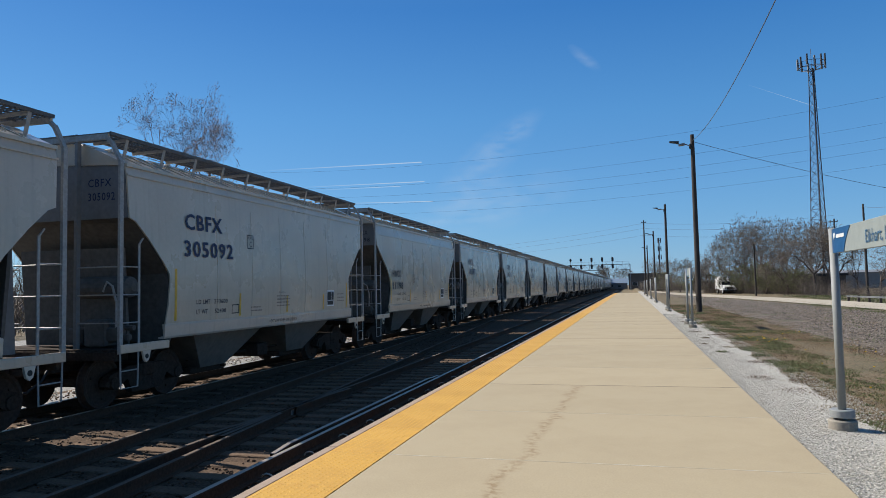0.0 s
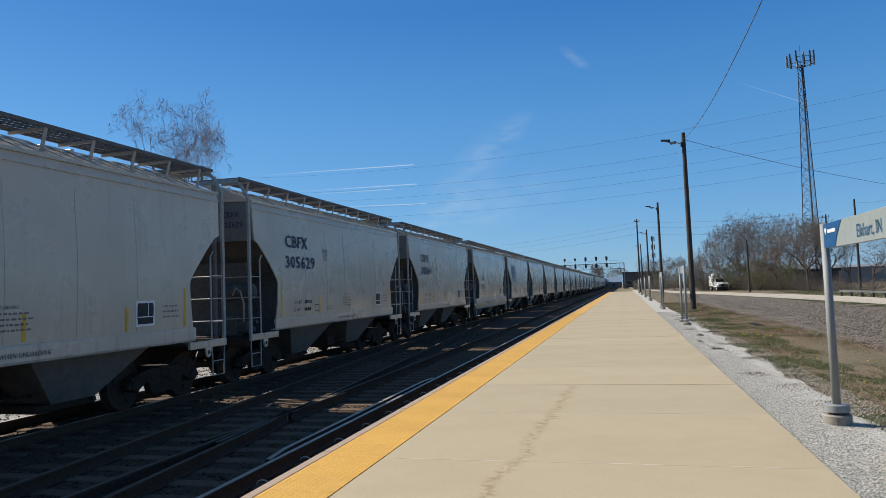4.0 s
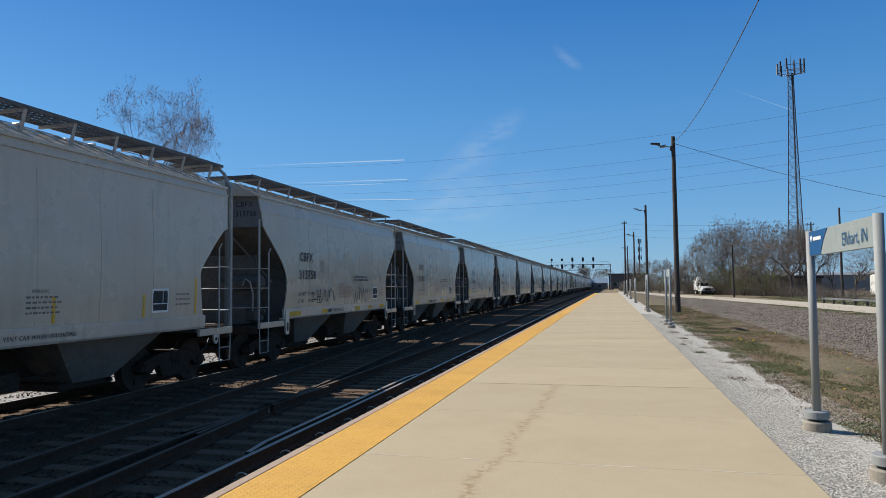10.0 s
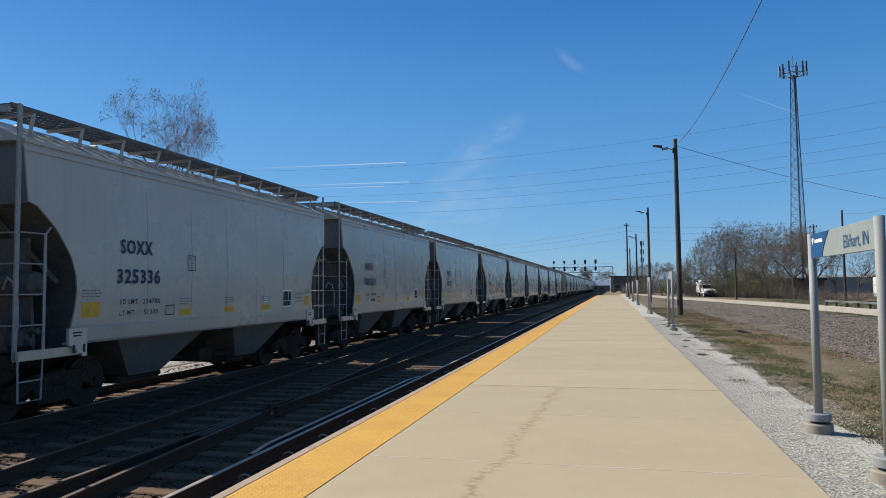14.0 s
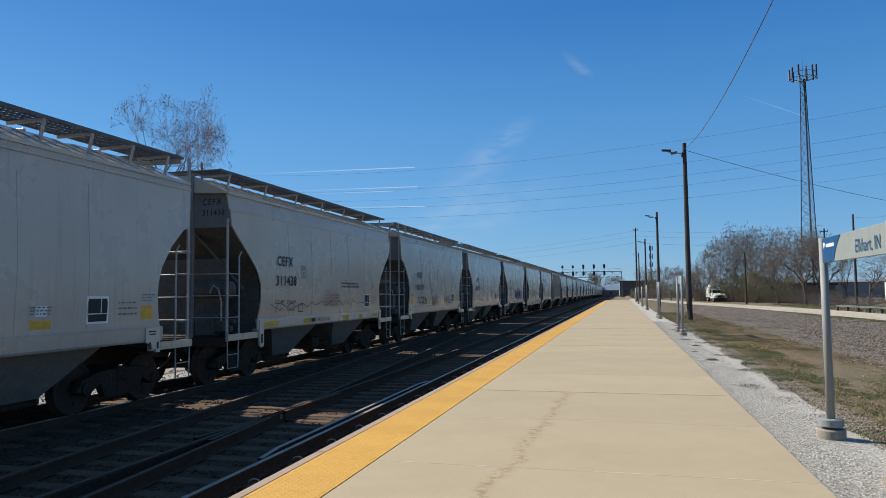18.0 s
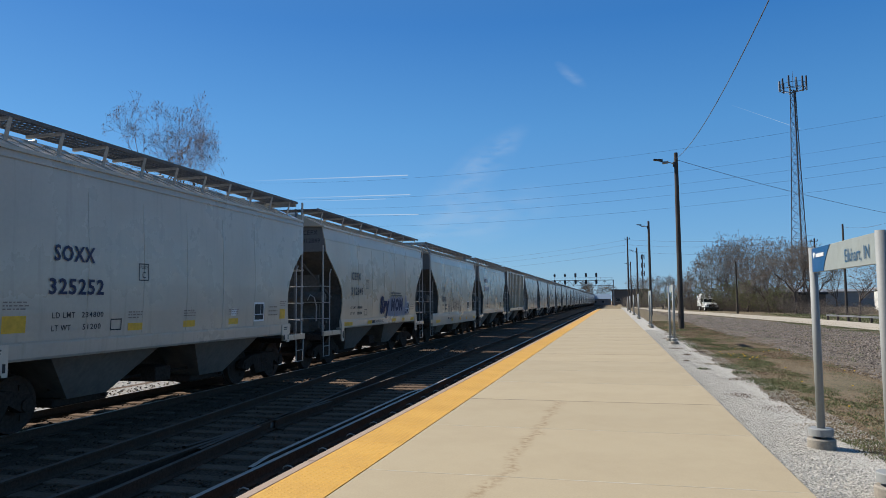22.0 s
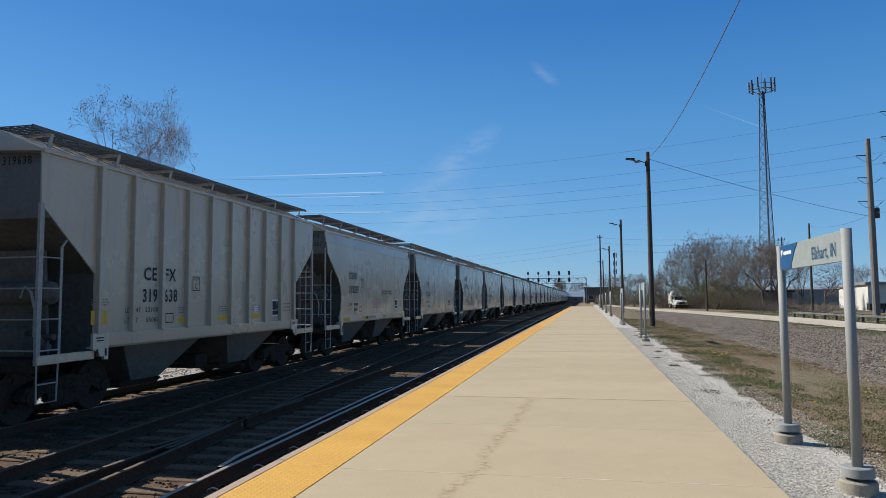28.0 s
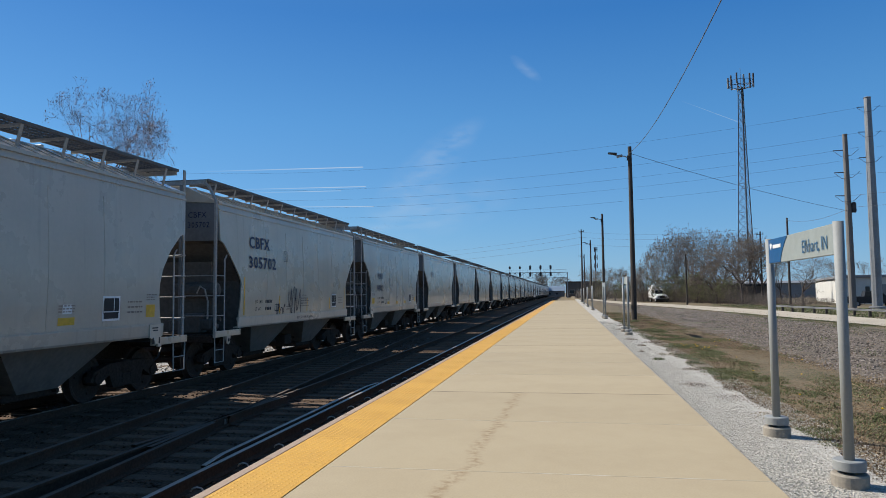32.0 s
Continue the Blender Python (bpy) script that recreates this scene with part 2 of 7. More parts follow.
def material(name, colour, rough=0.6, metal=0.0, vary=0.15, grain=40.0, stain=1.5, dark=None, amount=0.35, bump=0.15, rand=0.0, island=0.0, coat=0.0, cells=0.0, spec=0.5, stretch=(1, 1, 1)):
    """A surface with fine grain, larger stains towards a second colour, and relief. Sizes are in repeats per metre."""
    m = bpy.data.materials.new(name)
    m.use_nodes = True
    t = m.node_tree
    n, link = t.nodes, t.links.new
    b = n["Principled BSDF"]
    geo = n.new("ShaderNodeTexCoord")
    mp = n.new("ShaderNodeMapping")
    mp.inputs["Scale"].default_value = stretch
    link(geo.outputs["Object"], mp.inputs["Vector"])
    fine = n.new("ShaderNodeTexNoise")
    fine.inputs["Scale"].default_value, fine.inputs["Detail"].default_value = grain, 3
    link(mp.outputs[0], fine.inputs["Vector"])
    big = n.new("ShaderNodeTexNoise")
    big.inputs["Scale"].default_value, big.inputs["Detail"].default_value, big.inputs["Roughness"].default_value = stain, 6, 0.65
    link(mp.outputs[0], big.inputs["Vector"])
    ramp = n.new("ShaderNodeMapRange")
    ramp.inputs[1].default_value, ramp.inputs[2].default_value = 0.45, 0.75
    ramp.inputs[4].default_value = amount
    link(big.outputs[0], ramp.inputs[0])
    mix = n.new("ShaderNodeMixRGB")
    dark = dark or tuple(c * 0.55 for c in colour)
    mix.inputs[1].default_value, mix.inputs[2].default_value = (*colour, 1), (*dark, 1)
    link(ramp.outputs[0], mix.inputs[0])
    val = n.new("ShaderNodeMapRange")
    val.inputs[1].default_value, val.inputs[2].default_value = 0.3, 0.7
    val.inputs[3].default_value, val.inputs[4].default_value = 1 - vary, 1 + vary
    link(fine.outputs[0], val.inputs[0])
    hsv = n.new("ShaderNodeHueSaturation")
    link(mix.outputs[0], hsv.inputs["Color"])
    out = val.outputs[0]
    for amt, kind, sock in ((rand, "ShaderNodeObjectInfo", "Random"), (island, "ShaderNodeNewGeometry", "Random Per Island")):
        if amt:
            info = n.new(kind)
            r = n.new("ShaderNodeMapRange")
            r.inputs[3].default_value, r.inputs[4].default_value = 1 - amt, 1 + amt
            link(info.outputs[sock], r.inputs[0])
            mul = n.new("ShaderNodeMath")
            mul.operation = "MULTIPLY"
            link(out, mul.inputs[0])
            link(r.outputs[0], mul.inputs[1])
            out = mul.outputs[0]
    link(out, hsv.inputs["Value"])
    link(hsv.outputs[0], b.inputs["Base Color"])
    rr = n.new("ShaderNodeMapRange")
    rr.inputs[1].default_value, rr.inputs[2].default_value = 0.3, 0.7
    rr.inputs[3].default_value, rr.inputs[4].default_value = max(0.05, rough - 0.1), min(1, rough + 0.1)
    link(big.outputs[0], rr.inputs[0])
    link(rr.outputs[0], b.inputs["Roughness"])
    b.inputs["Metallic"].default_value = metal
    b.inputs["Specular IOR Level"].default_value = spec
    b.inputs["Coat Weight"].default_value = coat
    if bump:
        height = fine.outputs[0]
        if cells:
            vor = n.new("ShaderNodeTexVoronoi")
            vor.inputs["Scale"].default_value = cells
            link(mp.outputs[0], vor.inputs["Vector"])
            height = vor.outputs[0]
            cm = n.new("ShaderNodeMixRGB")
            cm.blend_type = "MULTIPLY"
            cm.inputs[0].default_value = 0.75
            grey = n.new("ShaderNodeRGBToBW")
            link(vor.outputs["Color"], grey.inputs[0])
            br = n.new("ShaderNodeMapRange")
            br.inputs[3].default_value, br.inputs[4].default_value = 0.4, 1.5
            link(grey.outputs[0], br.inputs[0])
            link(hsv.outputs[0], cm.inputs[1])
            link(br.outputs[0], cm.inputs[2])
            link(cm.outputs[0], b.inputs["Base Color"])
        bp = n.new("ShaderNodeBump")
        bp.inputs["Strength"].default_value, bp.inputs["Distance"].default_value = bump, 0.02
        link(height, bp.inputs["Height"])
        link(bp.outputs[0], b.inputs["Normal"])
    return m


# ---- materials ----
M_SLAB = material("slab_concrete", (0.355, 0.287, 0.18), 0.85, vary=0.06, grain=60, stain=0.7, dark=(0.315, 0.252, 0.16), amount=0.8, bump=0.08, rand=0.035)
def add_trail(m, pts, width, colour, amount):
    """A brown drip trail across the slabs, along points x, y on the ground."""
    t = m.node_tree
    n, link = t.nodes, t.links.new
    b = n["Principled BSDF"]
    src = b.inputs["Base Color"].links[0].from_socket
    geo = n.new("ShaderNodeNewGeometry")
    sep = n.new("ShaderNodeSeparateXYZ")
    link(geo.outputs["Position"], sep.inputs[0])
    ns = n.new("ShaderNodeTexNoise")
    ns.inputs["Scale"].default_value, ns.inputs["Detail"].default_value = 1.3, 4
    link(geo.outputs["Position"], ns.inputs["Vector"])
    (x0, y0), (x1, y1) = pts
    line = n.new("ShaderNodeMapRange")
    for i, v in enumerate((y0, y1, x0, x1)):
        line.inputs[i + 1].default_value = v
    link(sep.outputs[1], line.inputs[0])
    wob = n.new("ShaderNodeMath")
    wob.operation = "MULTIPLY_ADD"
    wob.inputs[1].default_value = 0.5
    link(ns.outputs[0], wob.inputs[0])
    link(line.outputs[0], wob.inputs[2])
    dx = n.new("ShaderNodeMath")
    dx.operation = "SUBTRACT"
    link(sep.outputs[0], dx.inputs[0])
    link(wob.outputs[0], dx.inputs[1])
    ab = n.new("ShaderNodeMath")
    ab.operation = "ABSOLUTE"
    link(dx.outputs[0], ab.inputs[0])
    near = n.new("ShaderNodeMapRange")
    near.inputs[1].default_value, near.inputs[2].default_value, near.inputs[3].default_value, near.inputs[4].default_value = 0, width, 1, 0
    link(ab.outputs[0], near.inputs[0])
    spot = n.new("ShaderNodeTexNoise")
    spot.inputs["Scale"].default_value, spot.inputs["Detail"].default_value = 13, 5
    link(geo.outputs["Position"], spot.inputs["Vector"])
    sp = n.new("ShaderNodeMapRange")
    sp.inputs[1].default_value, sp.inputs[2].default_value, sp.inputs[4].default_value = 0.44, 0.6, amount
    link(spot.outputs[0], sp.inputs[0])
    lim = n.new("ShaderNodeMath")
    lim.operation = "LESS_THAN"
    lim.inputs[1].default_value = max(y0, y1)
    link(sep.outputs[1], lim.inputs[0])
    f = sp.outputs[0]
    for o in (near.outputs[0], lim.outputs[0]):
        mu = n.new("ShaderNodeMath")
        mu.operation = "MULTIPLY"
        link(f, mu.inputs[0])
        link(o, mu.inputs[1])
        f = mu.outputs[0]
    mix = n.new("ShaderNodeMixRGB")
    mix.inputs[2].default_value = (*colour, 1)
    link(f, mix.inputs[0])
    link(src, mix.inputs[1])
    link(mix.outputs[0], b.inputs["Base Color"])


add_trail(M_SLAB, ((1.02, 4.0), (1.27, 11.5)), 0.11, (0.2, 0.125, 0.055), 0.75)
M_COPING = material("coping_concrete", (0.3195, 0.2343, 0.1704), 0.85, vary=0.1, grain=50, stain=2, dark=(0.213, 0.1562, 0.1136), bump=0.1, rand=0.06)
M_JOINT = material("pale_joint", (0.4, 0.345, 0.25), 0.9, vary=0.1, grain=15, stain=1.1, dark=(0.64, 0.61, 0.54), amount=1.0, bump=0.1)
M_CRACK = material("dark_joint", (0.13, 0.102, 0.072), 0.95, vary=0.3, grain=20, bump=0.1)
M_TACTILE = material("yellow_tactile", (0.5538, 0.2982, 0.0391), 0.6, vary=0.08, grain=30, stain=1.2, dark=(0.355, 0.1917, 0.0355), amount=0.4, bump=0.05, rand=0.05)
M_FACE = material("platform_face", (0.142, 0.1207, 0.0994), 0.9, vary=0.2, grain=12, stain=2, bump=0.2)
M_BALLAST = material("ballast", (0.092, 0.061, 0.041), 0.95, vary=0.3, grain=30, stain=0.8, dark=(0.075, 0.05, 0.033), amount=0.7, bump=0.1, cells=34, spec=0.1)
M_BALLAST_STONE = material("ballast_stone", (0.1, 0.066, 0.044), 0.95, vary=0.2, grain=30, island=0.4, bump=0.2, spec=0.1)
M_PALE_BALLAST = material("pale_ballast", (0.2272, 0.213, 0.1917), 0.95, vary=0.2, grain=30, stain=0.6, bump=0.7, cells=18)
M_TIE = material("tie_wood", (0.145, 0.099, 0.068), 0.95, vary=0.3, grain=20, stain=2, dark=(0.115, 0.076, 0.05), amount=0.5, bump=0.2, rand=0.12, stretch=(1, 6, 6), spec=0.05)
M_RAIL = material("rusty_rail", (0.085, 0.055, 0.038), 0.95, 0.0, vary=0.2, grain=30, bump=0.15, spec=0.05)
M_RAILDULL = material("dull_rail_head", (0.14, 0.108, 0.085), 0.8, 0.0, vary=0.15, grain=40, stain=3, bump=0.05, spec=0.05)
M_RAILTOP = material("worn_rail_head", (0.5, 0.42, 0.35), 0.42, 0.6, vary=0.1, grain=60, stain=3, amount=0.3, bump=0.02, spec=0.3)
M_GROUND = material("dry_grass_ground", (0.15, 0.11, 0.06), 0.95, vary=0.35, grain=22, stain=0.5, dark=(0.07, 0.072, 0.03), amount=0.9, bump=0.6, cells=34)
M_GRAVEL = material("pale_gravel", (0.4, 0.375, 0.325), 0.95, vary=0.2, grain=50, stain=0.8, dark=(0.33, 0.305, 0.26), amount=0.6, bump=0.35, cells=55)
M_GRAVEL_STONE = material("pale_gravel_stone", (0.44, 0.415, 0.365), 0.9, vary=0.12, grain=50, island=0.4, bump=0.15)
M_LOT = material("grey_brown_lot_gravel", (0.12, 0.094, 0.068), 0.95, vary=0.25, grain=20, stain=0.35, dark=(0.105, 0.079, 0.048), amount=0.9, bump=0.4, cells=36)
M_LOT_STONE = material("lot_stone", (0.19, 0.16, 0.135), 0.95, vary=0.15, grain=40, island=0.7, bump=0.15)
M_ROAD = material("pale_path", (0.4, 0.345, 0.265), 0.95, vary=0.12, grain=10, stain=0.5, amount=0.3, bump=0.2)
M_GRASS = material("green_grass", (0.088, 0.106, 0.034), 0.8, vary=0.2, grain=3, island=0.45, bump=0)
M_DRY = material("dry_grass", (0.21, 0.145, 0.08), 0.9, vary=0.2, grain=3, island=0.5, bump=0)
M_WEED = material("grey_weed", (0.2, 0.155, 0.09), 0.9, vary=0.2, grain=3, island=0.4, bump=0)
M_OLDGRASS = material("dead_weed", (0.1, 0.062, 0.035), 0.9, vary=0.2, grain=3, island=0.5, bump=0)
M_DANDELION = material("dandelion_yellow", (0.568, 0.355, 0.0142), 0.8, vary=0.1, grain=10, bump=0)
M_POLE = material("weathered_pole_wood", (0.05, 0.04, 0.033), 0.9, vary=0.25, grain=10, stain=2, bump=0.3, stretch=(6, 6, 0.6))
M_OLDPOLE = material("silvered_pole_wood", (0.142, 0.1313, 0.1207), 0.85, vary=0.2, grain=10, stain=2, bump=0.2, stretch=(6, 6, 0.6))
M_STEELPOLE = material("galvanised_pole", (0.22, 0.225, 0.23), 0.55, 0.5, vary=0.1, grain=8, stain=1.5, bump=0.05)
M_POST = material("grey_painted_post", (0.225, 0.232, 0.225), 0.65, vary=0.05, grain=40, stain=2.5, dark=(0.213, 0.213, 0.1988), amount=0.35, bump=0.03)
M_FOOTING = material("footing_concrete", (0.2556, 0.2272, 0.1846), 0.9, vary=0.15, grain=40, stain=5, bump=0.2)
M_PANEL = material("sage_grey_panel", (0.23, 0.255, 0.24), 0.5, vary=0.03, grain=20, bump=0)
M_PANELBLUE = material("blue_panel", (0.005, 0.062, 0.17), 0.4, vary=0.04, grain=20, bump=0)
M_LETTERBLUE = material("blue_letters", (0.0085, 0.071, 0.1562), 0.5, vary=0.03, grain=20, bump=0)
M_WHITE = material("white_paint", (0.5538, 0.5538, 0.5396), 0.5, vary=0.05, grain=10, stain=2, amount=0.2, bump=0.02)
M_DARKMETAL = material("dark_metal", (0.0355, 0.0355, 0.0391), 0.6, 0.3, vary=0.2, grain=20, bump=0.1)
M_BLACK = material("black_fitting", (0.0106, 0.0106, 0.0121), 0.6, vary=0.2, grain=20, bump=0.05)
M_WIRE = material("wire", (0.06, 0.065, 0.075), 0.6, vary=0.1, bump=0)
M_GLASS = material("dark_glass", (0.0142, 0.0177, 0.0213), 0.08, vary=0.1, bump=0)
M_TYRE = material("rubber", (0.0142, 0.0142, 0.0142), 0.85, vary=0.2, bump=0.1)
M_BARK = material("bark", (0.085, 0.066, 0.056), 0.9, vary=0.3, grain=12, island=0.3, bump=0.3)
M_TWIG = material("twigs", (0.15, 0.122, 0.1), 0.9, vary=0.2, grain=4, island=0.5, bump=0)
M_REDTWIG = material("reddish_twigs", (0.17, 0.115, 0.1), 0.9, vary=0.2, grain=4, island=0.4, bump=0)
M_BUD = material("reddish_buds", (0.26, 0.16, 0.125), 0.8, vary=0.2, grain=4, island=0.4, bump=0)
M_YOUNGLEAF = material("young_leaves", (0.16, 0.165, 0.075), 0.8, vary=0.2, grain=4, island=0.4, bump=0)
M_BRICKWALL = material("brown_wall", (0.11, 0.09, 0.075), 0.9, vary=0.15, grain=8, stain=0.5, bump=0.1)
M_ROOFBLUE = material("blue_grey_roof", (0.1775, 0.2272, 0.284), 0.5, 0.2, vary=0.05, grain=3, bump=0.05)
M_SHED = material("off_white_shed_wall", (0.5112, 0.497, 0.4544), 0.7, vary=0.05, grain=6, stain=0.6, amount=0.25, bump=0.05)
M_GREYWALL = material("grey_metal_wall", (0.213, 0.213, 0.213), 0.6, 0.2, vary=0.06, grain=6, bump=0.05)
M_TOWER = material("tower_steel", (0.05, 0.05, 0.058), 0.6, 0.1, vary=0.1, grain=5, bump=0.02)


# ---- ground and track bed ----
RAIL_Z = -0.38          # top of the rails
NEAR_C, TRAIN_C = -2.68, -7.65   # centre lines of the two tracks
rng = np.random.default_rng(5)


def ground_z(x, y):
    """Height of the open ground."""
    if x < -10.4:
        return -0.75
    if x < 4.0:
        return -0.66
    if x < 9:
        return -0.045 - (x - 4.0) * 0.02
    return -0.15 - min(max(y - 60, 0), 60) * 0.0015


def wavy(v, k=1.0):
    return noise.noise(Vector((v[0] * 0.6, v[1] * 0.6, k)))


g = Shape()
xs = [-3000, -600, -150, -60, -30, -18, -13, -10.6, -10.4, -8, -4, -0.9, 3.95, 4.05, 5, 6, 7, 8, 9, 11, 14, 18, 24, 35, 60, 150, 600, 3000]
ys = [-600, -100, -30, -12, -4, 0, 4, 8, 12, 16, 20, 26, 32, 40, 50, 62, 76, 95, 120, 150, 200, 300, 600, 1500, 4000]
g.grid([[(x, y, ground_z(x, y) + (0.03 * wavy((x, y)) if x > 6 and abs(x) < 60 else 0)) for x in xs] for y in ys])
tagged(part("ground", g, M_GROUND, smooth=True), "dry spring grass and bare earth", "ground", kind="structure")

# track bed: ballast up to the tops of the ties
bed = Shape()
prof = [(-11.6, -0.74), (-10.6, -0.6), (-9.3, -0.565), (-0.92, -0.565), (-0.92, -0.75), (-11.6, -0.8)]
bed.prism(prof, "y", -60, 900)
ballast = tagged(part("ballast", bed, M_BALLAST), "dark oily stone ballast between the tracks", "track bed", kind="structure")
shoulder = Shape()
shoulder.grid([[(x, y, z) for x, z in ((-30, -0.73), (-14, -0.72), (-11.2, -0.68), (-10.2, -0.575), (-9.4, -0.566))] for y in (-60, 0, 60, 200, 900)])
tagged(part("ballast_shoulder", shoulder, M_PALE_BALLAST), "pale grey stone ballast beyond the train", "track bed", kind="structure")

n = 14000
p = np.stack([rng.uniform(-10, -0.95, n), 3 + 32 * rng.uniform(0, 1, n) ** 1.5, np.full(n, -0.556)], -1)
stones("ballast_stones", p, rng.uniform(0.012, 0.03, n), M_BALLAST_STONE, "loose dark ballast stones", rng)
n = 5000
p = np.stack([rng.uniform(-16, -9.6, n), rng.uniform(5, 60, n), np.full(n, -0.56)], -1)
p[:, 2] = np.where(p[:, 0] < -10.2, -0.66, -0.545)
stones("shoulder_stones", p, rng.uniform(0.02, 0.045, n), M_GRAVEL_STONE, "pale loose ballast stones", rng)

RAIL_PROF = [(-0.07, 0), (0.07, 0), (0.07, 0.015), (0.012, 0.035), (0.012, 0.125), (0.036, 0.135), (0.036, 0.165), (-0.036, 0.165), (-0.036, 0.135), (-0.012, 0.125), (-0.012, 0.035), (-0.07, 0.015)]


def rail(parent, pts, label="", top=M_RAILTOP):
    """A rail through points x, y, with a polished strip along its head."""
    foot, head = Shape(), Shape()
    for (x0, y0), (x1, y1) in zip(pts, pts[1:]):
        rows = []
        for x, y in ((x0, y0), (x1, y1)):
            rows.append([(x + a, y, RAIL_Z - 0.17 + b) for a, b in RAIL_PROF + RAIL_PROF[:1]])
        foot.grid(rows)
        head.prism([(-0.033, 0), (0.033, 0), (0.028, 0.005), (-0.028, 0.005)], "y", 0, 1)
        k = len(head.v) - 8
        for i in range(8):
            a, s, b = head.v[k + i]
            x, y = ((x0, y0), (x1, y1))[int(s)]
            head.v[k + i] = (x + a, y, RAIL_Z - 0.005 + b)
    r = part("rail", foot, M_RAIL, parent, label)
    part("rail_head", head, top, r, "polished running surface" if top is M_RAILTOP else "dull running surface")
    return r


def track(name, c, label):
    t = empty(name, pose(0, 0, 0), label, "railway track", kind="structure")
    for s in (-1, 1):
        rail(t, [(c + s * 0.75, -60), (c + s * 0.75, 900)], top=M_RAILTOP if s > 0 or c < -5 else M_RAILDULL)
    return t


near_track = track("track_near", NEAR_C, "empty railway track beside the platform, rusty sides")
far_track = track("track_far", TRAIN_C, "railway track under the grain train")


def div_x(y):
    return NEAR_C - 0.75 - 0.0835 * (y - 11.6)


crossover = empty("crossover_track", pose(0, 0, 0), "turnout rails crossing between the two tracks", "railway track", kind="structure")
rail(crossover, [(div_x(y), y) for y in (-20, 10.4)], top=M_RAILDULL)
rail(crossover, [(div_x(y), y) for y in (11.0, 40, 43.5)], top=M_RAILDULL)
rail(crossover, [(div_x(y) - 1.5, y) for y in (-20, 20, 35)], top=M_RAILDULL)
# guard rail beside the near rail, with flared ends
rail(near_track, [(-2.02, 7.75), (-2.10, 8.35), (-2.10, 14.9), (-2.02, 15.5)], "short guard rail with flared ends")
# wing rails of the frog
rail(crossover, [(-3.30, 8.6), (-3.36, 9.6), (-3.52, 12.4), (-3.62, 13.4)], "frog wing rail", M_RAILDULL)
rail(crossover, [(-3.60, 8.7), (-3.50, 9.6), (-3.36, 12.6), (-3.30, 13.3)], "frog wing rail", M_RAILDULL)
frog = Shape().add([(-3.43, 10.4, -0.39), (-3.40, 12.6, -0.385), (-3.53, 12.6, -0.385), (-3.43, 10.4, -0.54), (-3.38, 12.6, -0.54), (-3.55, 12.6, -0.54)], [(0, 1, 2), (3, 5, 4), (0, 3, 4, 1), (1, 4, 5, 2), (2, 5, 3, 0)])
part("frog_point", frog, M_RAILTOP, crossover, "worn steel frog point")

tie_mesh = Shape().box(0, 0, 0, 2.6, 0.225, 0.17, 0.012).mesh("tie", M_TIE)
long_tie = Shape().box(0, 0, 0, 4.3, 0.225, 0.17, 0.012).mesh("tie", M_TIE)
clip_mesh = Shape().pipe([(0.07 * math.cos(a), 0, 0.05 * math.sin(a)) for a in (0, 0.8, 1.6, 2.4, 3.1)], 0.011, 5).mesh("rail_clip", M_RAILTOP)
plate_mesh = Shape().box(0, 0, 0, 0.36, 0.2, 0.018, 0.004).mesh("tie_plate", M_RAIL)
random.seed(11)
for i in range(150):
    y = -4 + i * 0.56
    turn = random.uniform(-1.5, 1.5)
    long = -8 < y < 24
    part("tie", long_tie if long else tie_mesh, None, near_track, at=pose(NEAR_C - (0.85 if long else 0), y + random.uniform(-0.02, 0.02), -0.635 + random.uniform(0, 0.012), 0, 0, turn))
    part("tie", tie_mesh, None, far_track, at=pose(TRAIN_C + random.uniform(-0.04, 0.04), y, -0.635 + random.uniform(0, 0.01), 0, 0, -turn))
    if 3 < y < 30:
        for x in (NEAR_C + 0.75, NEAR_C - 0.75):
            part("tie_plate", plate_mesh, None, near_track, at=pose(x, y, -0.549))
    if 5 < y < 30 and i % 2 == 0:
        part("rail_clip", clip_mesh, None, near_track, at=pose(NEAR_C + 0.75 + 0.14, y, -0.53, 0, 0, 12))

# ---- platform ----
EDGE, TAC, RIGHT = -0.76, -0.64, 4.043
platform = empty("platform", pose(0, 0, 0), "long low concrete platform with a yellow tactile edge", "platform", kind="structure")
core = Shape().box((EDGE + RIGHT) / 2, 66, -0.4, RIGHT - EDGE - 0.02, 157, 0.76)
part("platform_base", core, M_FACE, platform)
JOINT = 2.562
slab = Shape().box(0, 0, 0, RIGHT - 0.003, JOINT - 0.006, 0.03, 0.0015).mesh("slab", M_SLAB)
for i in range(-7, 52):
    y0 = 11.55 + (i - 0.5) * JOINT
    part("slab", slab, None, platform, at=pose(RIGHT / 2 + 0.001, y0, -0.015))
    yj = 11.55 + i * JOINT
    dark = i % 4 == 0
    j = Shape().box(RIGHT / 2, yj, -0.0095, RIGHT - 0.03, 0.018 if dark else 0.013, 0.022)
    part("joint_filler", j, M_CRACK if dark else M_JOINT, platform)
cope = Shape().box(0, 0, 0, 0.118, 2.55, 0.14, 0.012).mesh("coping", M_COPING)
for i in range(60):
    part("coping", cope, None, platform, at=pose(EDGE + 0.06, -10 + i * 2.562, -0.07))
panel = Shape().box(0, 0, 0, 0.632, 1.214, 0.03, 0.004).mesh("tactile_panel", M_TACTILE)
for i in range(126):
    part("tactile_panel", panel, None, platform, at=pose(-0.32, -10 + i * 1.22, -0.012))
